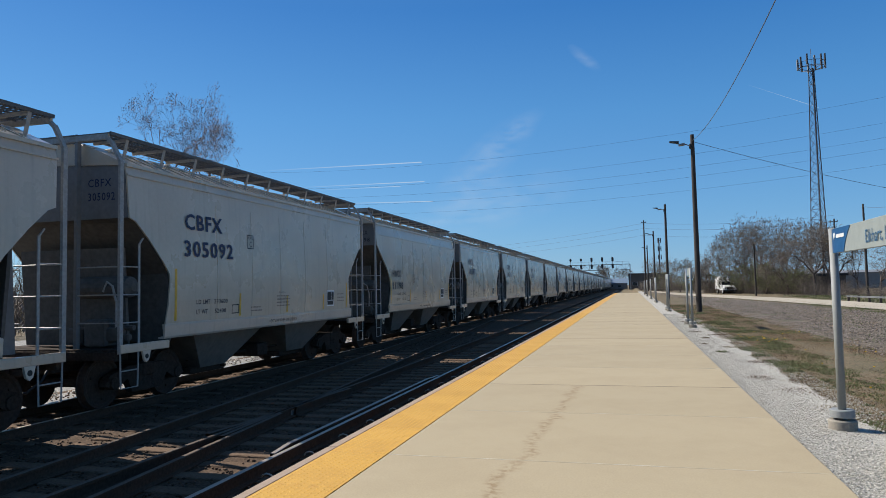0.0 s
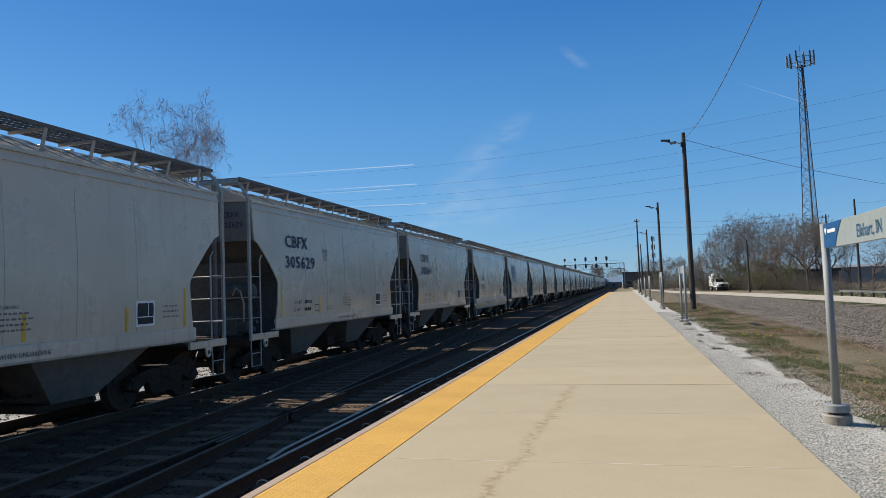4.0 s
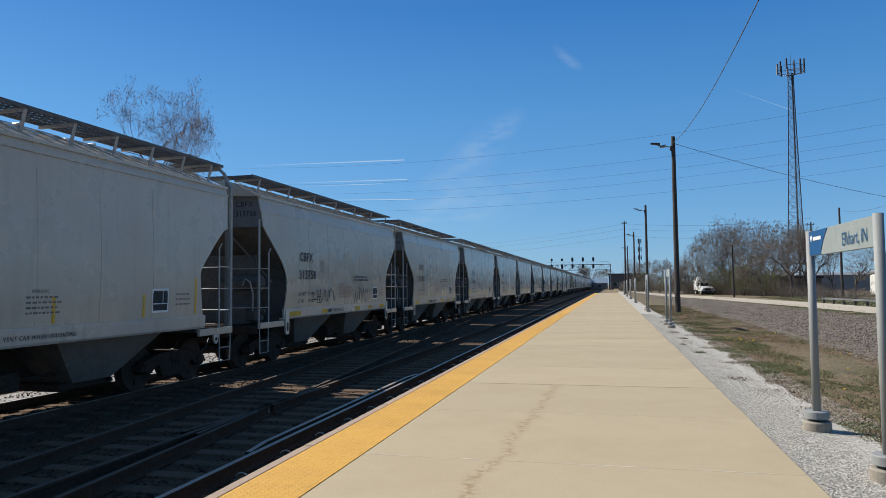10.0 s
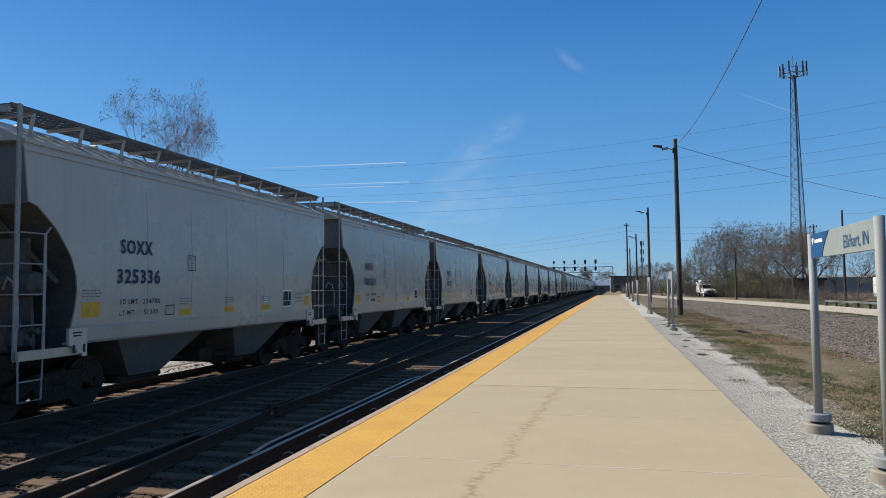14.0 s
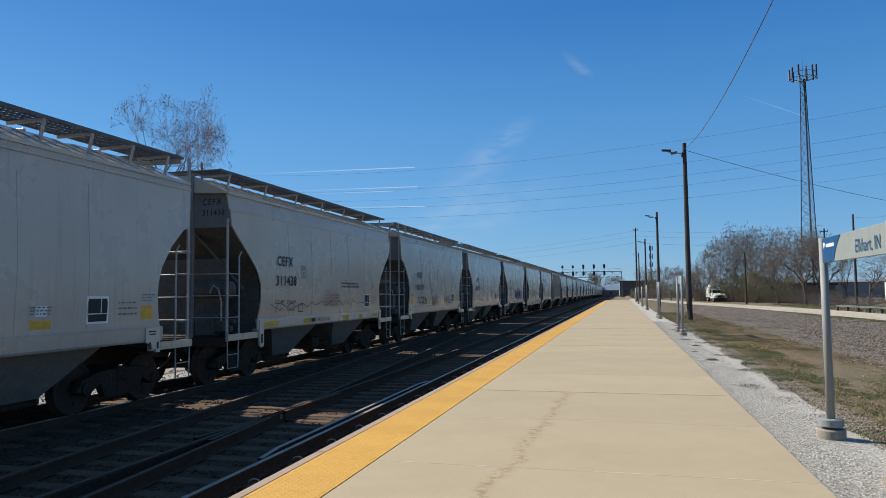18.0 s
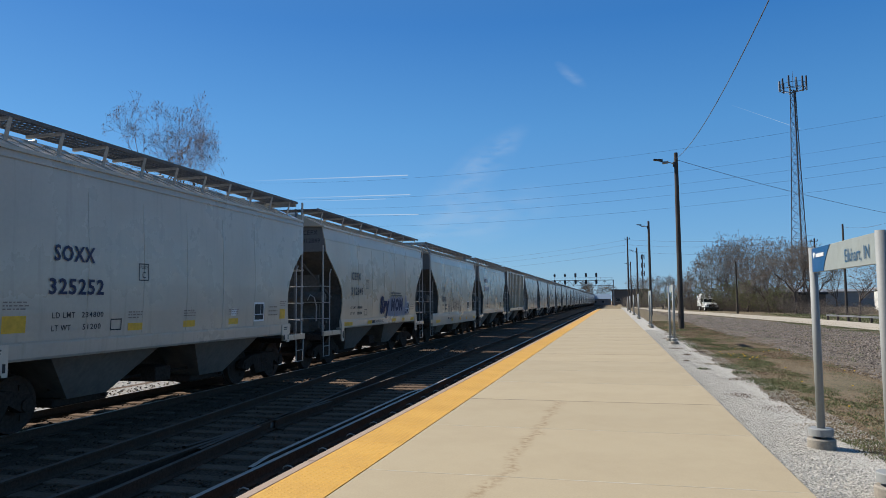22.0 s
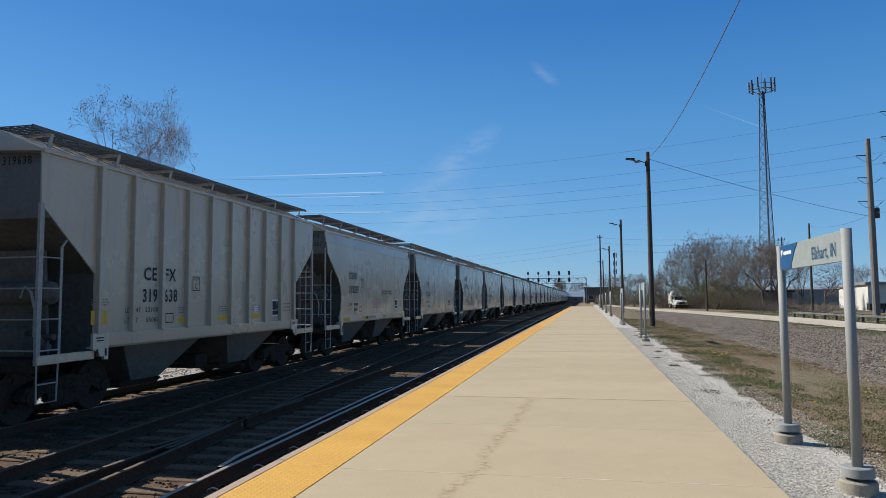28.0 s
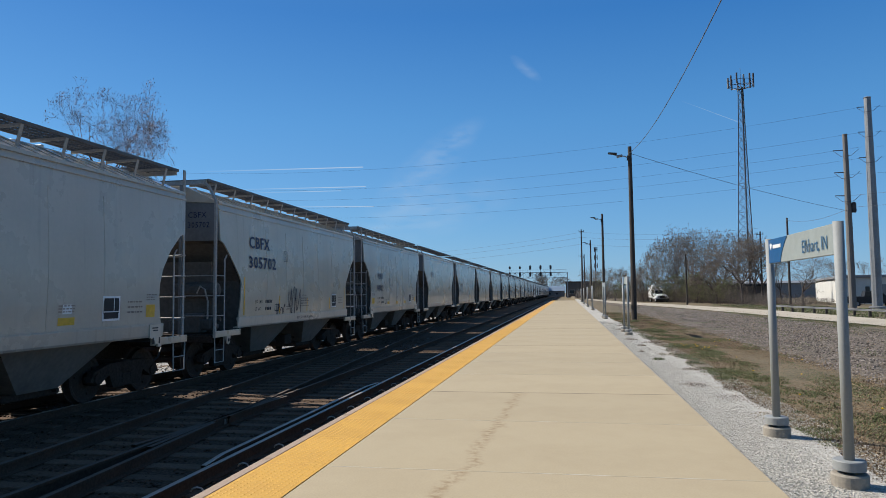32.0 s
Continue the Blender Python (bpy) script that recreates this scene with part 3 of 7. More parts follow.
# raised domes
dx, dy = np.meshgrid(np.arange(10) * 0.061 - 0.595, np.arange(0, 640) * 0.061 + 2.6)
c = np.stack([dx.ravel(), dy.ravel(), np.full(dx.size, 0.003)], -1)
ring = np.array([(math.cos(a), math.sin(a)) for a in np.arange(6) * math.pi / 3])
v = np.concatenate([np.c_[ring * 0.0125, np.zeros(6)], np.c_[ring * 0.008, np.full(6, 0.0035)]])
f = np.array([(i, (i + 1) % 6, 6 + (i + 1) % 6, 6 + i) for i in range(6)] + [(6, 7, 8, 9), (6, 9, 10, 11)])
mass("tactile_domes", (v[None] + c[:, None]).reshape(-1, 3), (f[None] + 12 * np.arange(len(c))[:, None, None]).reshape(-1, 4), M_TACTILE, "rows of raised domes", parent=platform)

# ---- verge: gravel strip, grass, old lot, path ----


def strip(name, left, right, mat, label, z=0.02, k=1.0, ragged=0.25, y0=-12, y1=170, step=1.0, along=6):
    """A sheet between two edges given as functions of y, with ragged edges."""
    s, rows = Shape(), []
    y = y0
    while y <= y1:
        a = left(y) + (ragged * wavy((y * 1.3, 3), k) if ragged > 0 else 0)
        b = right(y) + abs(ragged) * wavy((y * 1.7, 9), k)
        rows.append([(a + (b - a) * i / along, y, ground_z(a + (b - a) * i / along, y) + z) for i in range(along + 1)])
        y += step if y < 40 else step * 2
    s.grid(rows)
    return tagged(part(name, s, mat, smooth=True), label, "ground", kind="structure")


def path_l(y):
    return float(np.interp(y, (-12, 36, 48, 60, 80, 112, 141, 170), (18.4, 17.2, 16.4, 15.5, 13.8, 10.2, 8, 6.5)))


def path_r(y):
    return float(np.interp(y, (-12, 45, 50, 62, 77, 101, 141, 170), (22.5, 20.7, 20.4, 20.1, 18.9, 16.6, 11.6, 10)))


strip("gravel_strip", lambda y: RIGHT - 0.008, lambda y: 5.12, M_GRAVEL, "pale crushed limestone along the platform", 0.012, 2.0, -0.22, step=0.3)
strip("gravel_lot", lambda y: 8.3 if y < 60 else 8.3 - (y - 60) * 0.01, lambda y: path_l(y) - 0.8, M_LOT, "grey-brown gravel of a lifted track", 0.01, 4.0, 0.5)
strip("path", path_l, path_r, M_ROAD, "pale gravel service road", 0.05, 6.0, 0.15)

n = 52000
t = rng.uniform(0, 1, n) ** 1.7
p = np.stack([RIGHT + 0.02 + 1.5 * rng.uniform(0, 1, n) ** 1.25, 4.5 + 36 * t, np.zeros(n)], -1)
p[:, 2] = np.maximum(-0.02 - (p[:, 0] - 4.0) * 0.034, -0.041 - (p[:, 0] - 4.0) * 0.02)
stones("gravel_stones", p, rng.uniform(0.005, 0.0125, n), M_GRAVEL_STONE, "loose pale gravel stones", rng, 0.5)
n = 64000
t = rng.uniform(0, 1, n) ** 1.4
p = np.stack([8.0 + 9.4 * rng.uniform(0, 1, n), 9 + 95 * t, np.full(n, -0.128)], -1)
p = p[p[:, 0] < np.interp(p[:, 1], (0, 60, 104), (16.6, 14.7, 10.6))]
p[:, 2] -= np.clip(p[:, 1] - 60, 0, 60) * 0.0015
keep = np.array([noise.noise(Vector((x * 0.5, y * 0.28, 2.0))) for x, y, _ in p]) > -0.42
p = p[keep]
stones("lot_stones", p, rng.uniform(0.012, 0.034, len(p)) * (1 + p[:, 1] / 110), M_LOT_STONE, "loose pale and brown track stones", rng)


def patchy(n, x0, x1, y0, y1, k, thr, pw=1.5):
    """Places in uneven clumps."""
    out = []
    q = np.stack([rng.uniform(x0, x1, n), y0 + (y1 - y0) * rng.uniform(0, 1, n) ** pw], -1)
    for x, y in q:
        if noise.noise(Vector((x * 0.9, y * 0.55, k))) + 0.35 * noise.noise(Vector((x * 4, y * 3, k))) > thr:
            out.append((x, y, ground_z(x, y)))
    return np.array(out)


def turf(name, count, x0, x1, y0, y1, k, thr, h0, h1, w, mat, label, lean):
    """Short blades in clumps; farther ones stand wider apart and are broader."""
    q = patchy(count, x0, x1, y0, y1, k, thr)
    far = 1 + q[:, 1] / 45
    blades(name, q, rng.uniform(h0, h1, len(q)), rng.uniform(0.5, 1.0, len(q)) * w * far, mat, label, rng, lean)


turf("grass_dry", 150000, 5.0, 8.9, 6, 60, 1.0, -0.8, 0.006, 0.02, 0.008, M_DRY, "short dry straw-coloured grass", 2.6)
turf("grass_green", 130000, 5.2, 8.4, 6, 60, 7.0, 0.1, 0.007, 0.024, 0.008, M_GRASS, "fresh green grass tufts", 2.2)
turf("grass_edge", 80000, 5.05, 6.6, 7, 50, 21.0, 0.12, 0.01, 0.034, 0.007, M_GRASS, "fresh green grass along the gravel", 2.0)
turf("grass_brown", 60000, 5.0, 8.8, 6, 60, 33.0, 0.08, 0.008, 0.03, 0.007, M_OLDGRASS, "dark brown dead weeds", 2.6)
turf("grass_lot", 30000, 8.6, 17.2, 14, 100, 3.0, 0.2, 0.03, 0.09, 0.008, M_GRASS, "sparse green weeds on the old lot", 0.9)
turf("grass_path_edge", 26000, 14.6, 18.0, 16, 60, 15.0, -0.05, 0.02, 0.08, 0.008, M_GRASS, "green grass along the service road", 0.9)
turf("grass_far", 24000, 20.3, 30, 36, 95, 5.0, -0.15, 0.04, 0.12, 0.014, M_GRASS, "rough green grass by the guard rail", 0.9)
turf("grass_lot_dry", 26000, 8.2, 16.5, 12, 100, 13.0, 0.0, 0.02, 0.08, 0.006, M_DRY, "dry stalks on the old lot", 1.2)


def weed(x, y, r, h, n, mat, label, name="weed"):
    """A low tuft of many stalks."""
    a, rr = rng.uniform(0, 2 * np.pi, n), r * np.sqrt(rng.uniform(0, 1, n))
    q = np.stack([x + rr * np.cos(a), y + rr * np.sin(a), np.full(n, ground_z(x, y) + 0.015)], -1)
    ob = blades(name, q, rng.uniform(0.15, 1, n) ** 1.5 * h * np.sqrt(np.clip(1.05 - rr / r, 0.05, 1)), rng.uniform(0.002, 0.006, n), mat, label, rng, 2.2)
    return tagged(ob, label, "weed", "weeds in the gravel")


for x, y, r, h, mat in ((4.52, 17.9, 0.16, 0.1, M_GRASS), (4.55, 13.1, 0.3, 0.05, M_OLDGRASS), (4.6, 22.5, 0.14, 0.08, M_OLDGRASS), (5.35, 14.2, 0.2, 0.12, M_GRASS), (4.5, 25.3, 0.24, 0.08, M_OLDGRASS), (4.9, 11.6, 0.4, 0.05, M_OLDGRASS), (5.0, 10.0, 0.35, 0.06, M_WEED), (5.5, 9.3, 0.45, 0.08, M_OLDGRASS), (4.35, 20.2, 0.1, 0.06, M_OLDGRASS), (4.75, 28.7, 0.15, 0.1, M_GRASS),
                        (5.25, 8.6, 0.3, 0.07, M_OLDGRASS), (5.7, 8.0, 0.4, 0.08, M_OLDGRASS), (5.15, 12.8, 0.3, 0.06, M_OLDGRASS), (5.0, 15.8, 0.26, 0.07, M_OLDGRASS), (4.95, 19.4, 0.3, 0.07, M_WEED), (5.05, 24.0, 0.35, 0.08, M_OLDGRASS), (4.7, 32.0, 0.25, 0.08, M_OLDGRASS), (5.0, 36.0, 0.4, 0.1, M_OLDGRASS), (5.3, 17.2, 0.25, 0.13, M_GRASS), (5.6, 12.2, 0.3, 0.12, M_GRASS)):
    weed(x, y, r, h, 260, mat, "low green weed tuft in pale gravel" if mat is M_GRASS else "low dry brown weed tuft in gravel")


def dandelion(x, y):
    s = Shape()
    z = ground_z(x, y)
    s.turned([(0.003, 0.06), (0.017, 0.068), (0.021, 0.075), (0.01, 0.083)], 8, x, y, z)
    d = part("dandelion", Shape().tube((x, y, z), (x, y, z + 0.07), 0.002, n=4), M_GRASS)
    tagged(d, "yellow dandelion on a thin green stalk", "flower", "dandelions in the grass")
    part("blossom", s, M_DANDELION, d, "bright yellow blossom")


random.seed(3)
for i in range(18):
    dandelion(6.25 + random.gauss(0, 0.28), 22.2 + random.gauss(0, 0.6))
for i in range(30):
    dandelion(random.uniform(5.6, 8.2), random.uniform(8, 26))


# ---- signs, poles and wires ----
def text_shape(body, size, heavy):
    """Flat letters of the built-in font as vertices and faces, from the origin to the right."""
    cu = bpy.data.curves.new("letters", "FONT")
    cu.body, cu.size, cu.resolution_u, cu.offset = body, size, 2, size * heavy
    cu.space_character = 1.14 if heavy else 1.0
    ob = bpy.data.objects.new("letters", cu)
    scene.collection.objects.link(ob)
    dg = bpy.context.evaluated_depsgraph_get()
    me = bpy.data.meshes.new_from_object(ob.evaluated_get(dg))
    vs = [tuple(v.co) for v in me.vertices]
    fs = [tuple(q.vertices) for q in me.polygons]
    bpy.data.objects.remove(ob)
    bpy.data.meshes.remove(me)
    return vs, fs


TEXTS = {}


def letters(body, size, heavy=None):
    heavy = (0.022 if size > 0.25 else 0.008) if heavy is None else heavy
    if (body, size) not in TEXTS:
        TEXTS[body, size] = text_shape(body, size, heavy)
    return TEXTS[body, size]


def sign(y0, y1, x, words):
    """A platform sign: a panel between two round posts, parallel to the track."""
    s = empty("platform_sign", pose(x, (y0 + y1) / 2, -0.05), "grey two-post station sign with a blue corner" if words else "grey two-post platform sign seen along its panel", "sign", "signs along the platform")
    yc = (y0 + y1) / 2
    for y in (y0 - yc, y1 - yc):
        p = part("post", Shape().turned([(0.044, 0.1), (0.044, 2.305)], 28, 0, y, 0), M_POST, s, smooth=True)
        p.data.polygons[-1].use_smooth = False
        part("collar", Shape().turned([(0.13, 0.145), (0.13, 0.22), (0.123, 0.228)], 56, 0, y, 0), M_POST, p)
        part("footing", Shape().turned([(0.145, -0.1), (0.15, 0.1), (0.137, 0.115)], 56, 0, y, 0), M_FOOTING, p, "stained round concrete footing")
    w = y1 - y0 - 0.12
    part("panel", Shape().box(0, 0, 2.153, 0.04, w, 0.28, 0.004), M_PANEL, s)
    # blue corner with a curved inner edge, on the side to the track
    h = w / 2
    curve = [(h - 0.43 - 0.26 * (k / 8) ** 1.5, 2.016 + 0.274 * k / 8) for k in range(9)]
    part("blue_corner", Shape().prism([(h, 2.016)] + curve + [(h, 2.29)], "x", -0.026, -0.0225), M_PANELBLUE, s, "blue printed corner")
    if words:
        vs, fs = letters(words, 0.186, 0.0)
        k = 0.7 / max(v[0] for v in vs)
        cut = 0.72 * max(v[0] for v in vs)
        cut = max(v[0] for f in fs for v in (vs[i] for i in f) if max(vs[j][0] for j in f) < cut) + 0.02
        for keep in (True, False):
            pick = [f for f in fs if (min(vs[j][0] for j in f) < cut) == keep]
            ids = sorted({j for f in pick for j in f})
            at = {j: n for n, j in enumerate(ids)}
            part("word", Shape().add([(-0.026, -0.151 - vs[j][0] * k, 2.072 + vs[j][1]) for j in ids], [tuple(at[j] for j in f) for f in pick]), M_LETTERBLUE, s, "dark blue printed word")
        m = Shape()
        m.prism([(h - 0.05, 2.225), (h - 0.09, 2.165), (h - 0.14, 2.225), (h - 0.1, 2.245)], "x", -0.03, -0.0265)
        part("emblem", m, M_WHITE, s, "small white printed emblem")
        part("emblem_bar", Shape().box(-0.028, h - 0.32, 2.2, 0.004, 0.3, 0.04), M_WHITE, s, "white printed bar")
    return s


sign(6.56, 8.68, 4.71, "Elkhart, IN")
for y in (28.0, 44.6, 66.0, 82.0, 100.0, 118.0):
    sign(y, y + 2.14, 4.68, "")


def lamp_pole(x, y, z1):
    p = empty("lamp_pole", pose(x, y, ground_z(x, y) - 0.05), "tall dark timber lamp pole with a flat head lamp", "street lamp", "lamp poles along the platform")
    h = z1 + 0.2
    part("pole", Shape().turned([(0.17, 0), (0.15, h * 0.4), (0.115, h)], 14), M_POLE, p, smooth=False)
    part("arm", Shape().pipe([(0, 0, h - 0.75), (-0.35, 0, h - 0.6), (-0.95, 0, h - 0.5)], 0.03), M_STEELPOLE, p, "grey bracket arm")
    head = Shape()
    head.prism([(-0.45, -0.62 + h), (-0.8, -0.66 + h), (-0.82, -0.56 + h), (-0.47, -0.5 + h)], "y", -0.16, 0.16)
    part("lamp_head", head, M_STEELPOLE, p, "flat grey lamp head")
    head2 = Shape().prism([(-0.8, -0.5 + h), (-1.35, -0.4 + h), (-1.35, -0.34 + h), (-0.8, -0.38 + h)], "y", -0.17, 0.17)
    part("lamp_head", head2, M_DARKMETAL, p, "flat dark lamp head")
    part("bracket", Shape().box(-0.12, 0, h - 0.72, 0.14, 0.2, 0.3, 0.02), M_DARKMETAL, p)
    return p


for x, y, z in ((6.43, 44.6, 10.77), (6.6, 83.0, 10.77), (6.6, 125.0, 10.8), (6.6, 171.0, 10.8)):
    lamp_pole(x, y, z)


def timber_pole(x, y, z1, r, label, caps=True):
    zb = ground_z(x, y) - 0.1
    p = empty("utility_pole", pose(x, y, zb), label, "utility pole", "utility poles")
    h = z1 - zb
    part("pole", Shape().turned([(r, 0), (r * 0.9, h * 0.5), (r * 0.65, h)], 12), M_POLE if r < 0.26 else M_OLDPOLE if r < 0.4 else M_STEELPOLE, p)
    if caps:
        part("crossarm", Shape().box(0, 0, h - 0.4, 0.9, 0.1, 0.1, 0.01), M_POLE, p)
        for s in (-0.4, 0, 0.4):
            part("insulator", Shape().turned([(0.03, h - 0.35), (0.06, h - 0.25), (0.03, h - 0.12)], 8, s), M_DARKMETAL, p)
    return p


timber_pole(5.05, 125.0, 12.8, 0.16, "thin dark pole with a small top fitting")
timber_pole(18.43, 98.7, 6.7, 0.13, "bare short weathered pole before the thicket", False)
timber_pole(27.85, 86.2, 10.1, 0.15, "weathered pole beside the service road", False)
timber_pole(30.5, 107.9, 10.3, 0.15, "weathered pole with a crossarm", True)
timber_pole(-60.0, 93.0, 22.3, 0.25, "utility pole beyond the train")
PA, PB = (26.0, 63.4), (30.76, 70.5)
tall_a = timber_pole(*PA, 14.9, 0.29, "tall weathered timber transmission pole", False)
tall_b = timber_pole(*PB, 19.8, 0.45, "tall tapered grey steel transmission pole", False)


def fittings(p, base, zs):
    for z in zs:
        h = z - base
        part("insulator", Shape().tube((0, 0, h), (-0.9, 0.15, h + 0.05), 0.05, 0.03, 8), M_DARKMETAL, p)
        part("jumper", Shape().pipe([(-0.9, 0.15, h), (-0.5, -0.3, h - 0.55), (0.3, -0.4, h - 0.5), (0.9, -0.3, h)], 0.02, 5), M_WIRE, p)


fittings(tall_b, -0.27, (18.9, 16.5, 14.05))
fittings(tall_a, -0.25, (13.5, 11.6, 9.6))
part("plate", Shape().turned([(0.3, 0), (0.34, 0.05), (0.3, 0.1)], 12, 0, 0, 20.0), M_STEELPOLE, tall_b)
part("transformer", Shape().turned([(0.16, 8.4), (0.2, 8.5), (0.2, 9.2), (0.1, 9.3)], 10, 0.4, -0.1, 0), M_DARKMETAL, tall_a)
part("base_flange", Shape().turned([(0.7, 0.1), (0.7, 0.3), (0.5, 0.34)], 14), M_STEELPOLE, tall_b)


def wire(p, q, sag, r, label="thin dark overhead wire"):
    p, q = Vector(p), Vector(q)
    pts = [p.lerp(q, i / 24) - Vector((0, 0, 4 * sag * (i / 24) * (1 - i / 24))) for i in range(25)]
    return tagged(part("overhead_wire", Shape().pipe(pts, r, 4), M_WIRE), label, "wire", "overhead wires")


for z, s in ((18.9, 2.4), (16.5, 2.4), (15.1, 2.3), (14.05, 2.3), (12.6, 2.2)):
    wire((PB[0] - 0.6, PB[1], z), (-60, 93, z + 1.5), s, 0.009)
    wire((PB[0] + 0.6, PB[1], z), (110, 50, z), 1.5, 0.009)
for z in (9.6, 8.6):
    wire((PA[0], PA[1], z), (60, 10, z - 1), 0.6, 0.013)
wire((6.43, 44.6, 10.4), (PA[0], PA[1], 8.3), 0.25, 0.014, "service wire from the lamp pole")
wire((6.43, 44.6, 10.45), (5.9, 4.0, 9.0), 1.1, 0.014, "service wire from the lamp pole")
wire((PA[0], PA[1], 8.5), (27.85, 86.2, 9.8), 0.5, 0.015)
for z in (12.3, 11.4, 10.2):
    wire((5.05, 125, z), (-75, 190, z + 1), 2.0, 0.014)
    wire((5.05, 125, z), (30.5, 107.9, z - 1.5), 0.6, 0.014)


def lattice_tower(x, y, h):
    t = empty("cell_tower", pose(x, y, -0.3), "tall blue-grey lattice mast with a ring of antennas", "radio mast")
    corners = [(math.cos(a), math.sin(a)) for a in (0.5, 0.5 + 2 * math.pi / 3, 0.5 + 4 * math.pi / 3)]

    def rad(z):
        return 0.55 + (1 - z / h) ** 1.2 * 1.5

    levels = [h * (1 - (1 - i / 22) ** 1.0) for i in range(23)]
    for c in corners:
        part("leg", Shape().pipe([(c[0] * rad(a), c[1] * rad(a), a) for a in levels], 0.085, 6), M_TOWER, t)
    for k in range(3):
        c, d = corners[k], corners[(k + 1) % 3]
        br = Shape()
        for a, b in zip(levels, levels[1:]):
            br.tube((c[0] * rad(a), c[1] * rad(a), a), (d[0] * rad(b), d[1] * rad(b), b), 0.035, n=4)
            br.tube((d[0] * rad(a), d[1] * rad(a), a), (c[0] * rad(b), c[1] * rad(b), b), 0.035, n=4)
            br.tube((d[0] * rad(b), d[1] * rad(b), b), (c[0] * rad(b), c[1] * rad(b), b), 0.03, n=4)
        part("bracing", br, M_TOWER, t)
    ring = Shape()
    pts = [(2.3 * math.cos(a), 2.3 * math.sin(a), h + 0.2) for a in np.arange(0, 6.4, math.pi / 6)]
    ring.pipe(pts, 0.06, 5).pipe([(p[0], p[1], p[2] + 1.0) for p in pts], 0.05, 5)
    for a in range(0, 12, 2):
        ring.tube((0, 0, h - 0.5), pts[a], 0.06, n=5)
    part("antenna_platform", ring, M_TOWER, t)
    part("feed_cable", Shape().tube((0.3, 0.2, 1), (0.25, 0.15, h), 0.14, n=6), M_BLACK, t, "bundle of black cables")
    for i in range(12):
        a = i * math.pi / 6
        part("antenna", Shape().box(2.45 * math.cos(a), 2.45 * math.sin(a), h + 0.9 + 0.25 * (i % 3), 0.3, 0.3, 2.1, 0.05), M_TOWER if i % 3 else M_STEELPOLE, t, "upright panel antenna")
    part("lightning_rod", Shape().tube((0, 0, h), (0, 0, h + 4.0), 0.04, n=5), M_TOWER, t)
    return t


lattice_tower(38.0, 146.5, 43.2)


def gantry():
    s = empty("signal_gantry", pose(0, 260, -0.5), "grey truss gantry over the tracks with black signal heads", "signal gantry")
    zl, zh = 7.6, 9.6
    for y in (-0.5, 0.5):
        for z in (zl, zh):
            part("chord", Shape().bar((2.6, y, z), (-20, y, z), 0.16, 0.16), M_STEELPOLE, s)
        web = Shape()
        for i in range(14):
            x0, x1 = 2.6 - i * 1.61, 2.6 - (i + 1) * 1.61
            web.bar((x0, y, zl if i % 2 else zh), (x1, y, zh if i % 2 else zl), 0.09, 0.09)
            web.bar((x1, y, zl), (x1, y, zh), 0.07, 0.07, (1, 0, 0))
        part("web", web, M_STEELPOLE, s)
    for x in (2.6, -20):
        for y in (-0.5, 0.5):
            part("leg", Shape().tube((x, y, 0), (x, y, zh), 0.14, n=8), M_STEELPOLE, s)
    part("walkway", Shape().box(-8.7, -0.9, zh + 0.05, 22, 0.8, 0.06), M_DARKMETAL, s)
    rl = Shape()
    for i in range(12):
        rl.tube((2 - i * 2, -1.25, zh), (2 - i * 2, -1.25, zh + 1), 0.03, n=4)
    rl.tube((2.3, -1.25, zh + 1), (-20, -1.25, zh + 1), 0.03, n=4)
    part("handrail", rl, M_STEELPOLE, s)
    for x in (-18.6, -14.8, -11.0, -7.2, -3.5):
        for z, hh in ((9.0, 0.55), (11.5, 0.15 if x < -12 else 0.5)):
            hd = Shape()
            hd.prism([(x + 0.4 * math.cos(a), z + (-hh if math.sin(a) < 0 else hh) * 0.85 + 0.4 * math.sin(a)) for a in np.arange(0, 6.28, 0.52)], "y", -1.4, -1.3)
            q = part("signal_head", hd, M_BLACK, s, "black oval signal head")
            for k in (-1, 1):
                part("hood", Shape().tube((x, -1.4, z + k * hh), (x, -1.8, z + k * hh - 0.05), 0.2, n=8), M_BLACK, q)
        part("mast", Shape().tube((x, -1.2, 8.0), (x, -1.2, 12.2), 0.07, n=6), M_STEELPOLE, s)
    return s


gantry()


def far_mast(x, y, h):
    s = empty("antenna_mast", pose(x, y, -0.3), "distant slim antenna mast with stacked panels", "radio mast")
    part("pole", Shape().tube((0, 0, 0), (0, 0, h), 0.4, 0.3, 8), M_TOWER, s)
    for k in range(3):
        for a in (0, 2.1, 4.2):
            part("antenna", Shape().box(0.95 * math.cos(a), 0.95 * math.sin(a), h - 1.5 - 4.6 * k, 0.5, 0.4, 2.6, 0.05).tube((0, 0, h - 1.5 - 4.6 * k), (0.95 * math.cos(a), 0.95 * math.sin(a), h - 1.5 - 4.6 * k), 0.12, n=5), M_TOWER, s)


far_mast(18.6, 400, 27.5)

# ---- buildings ----


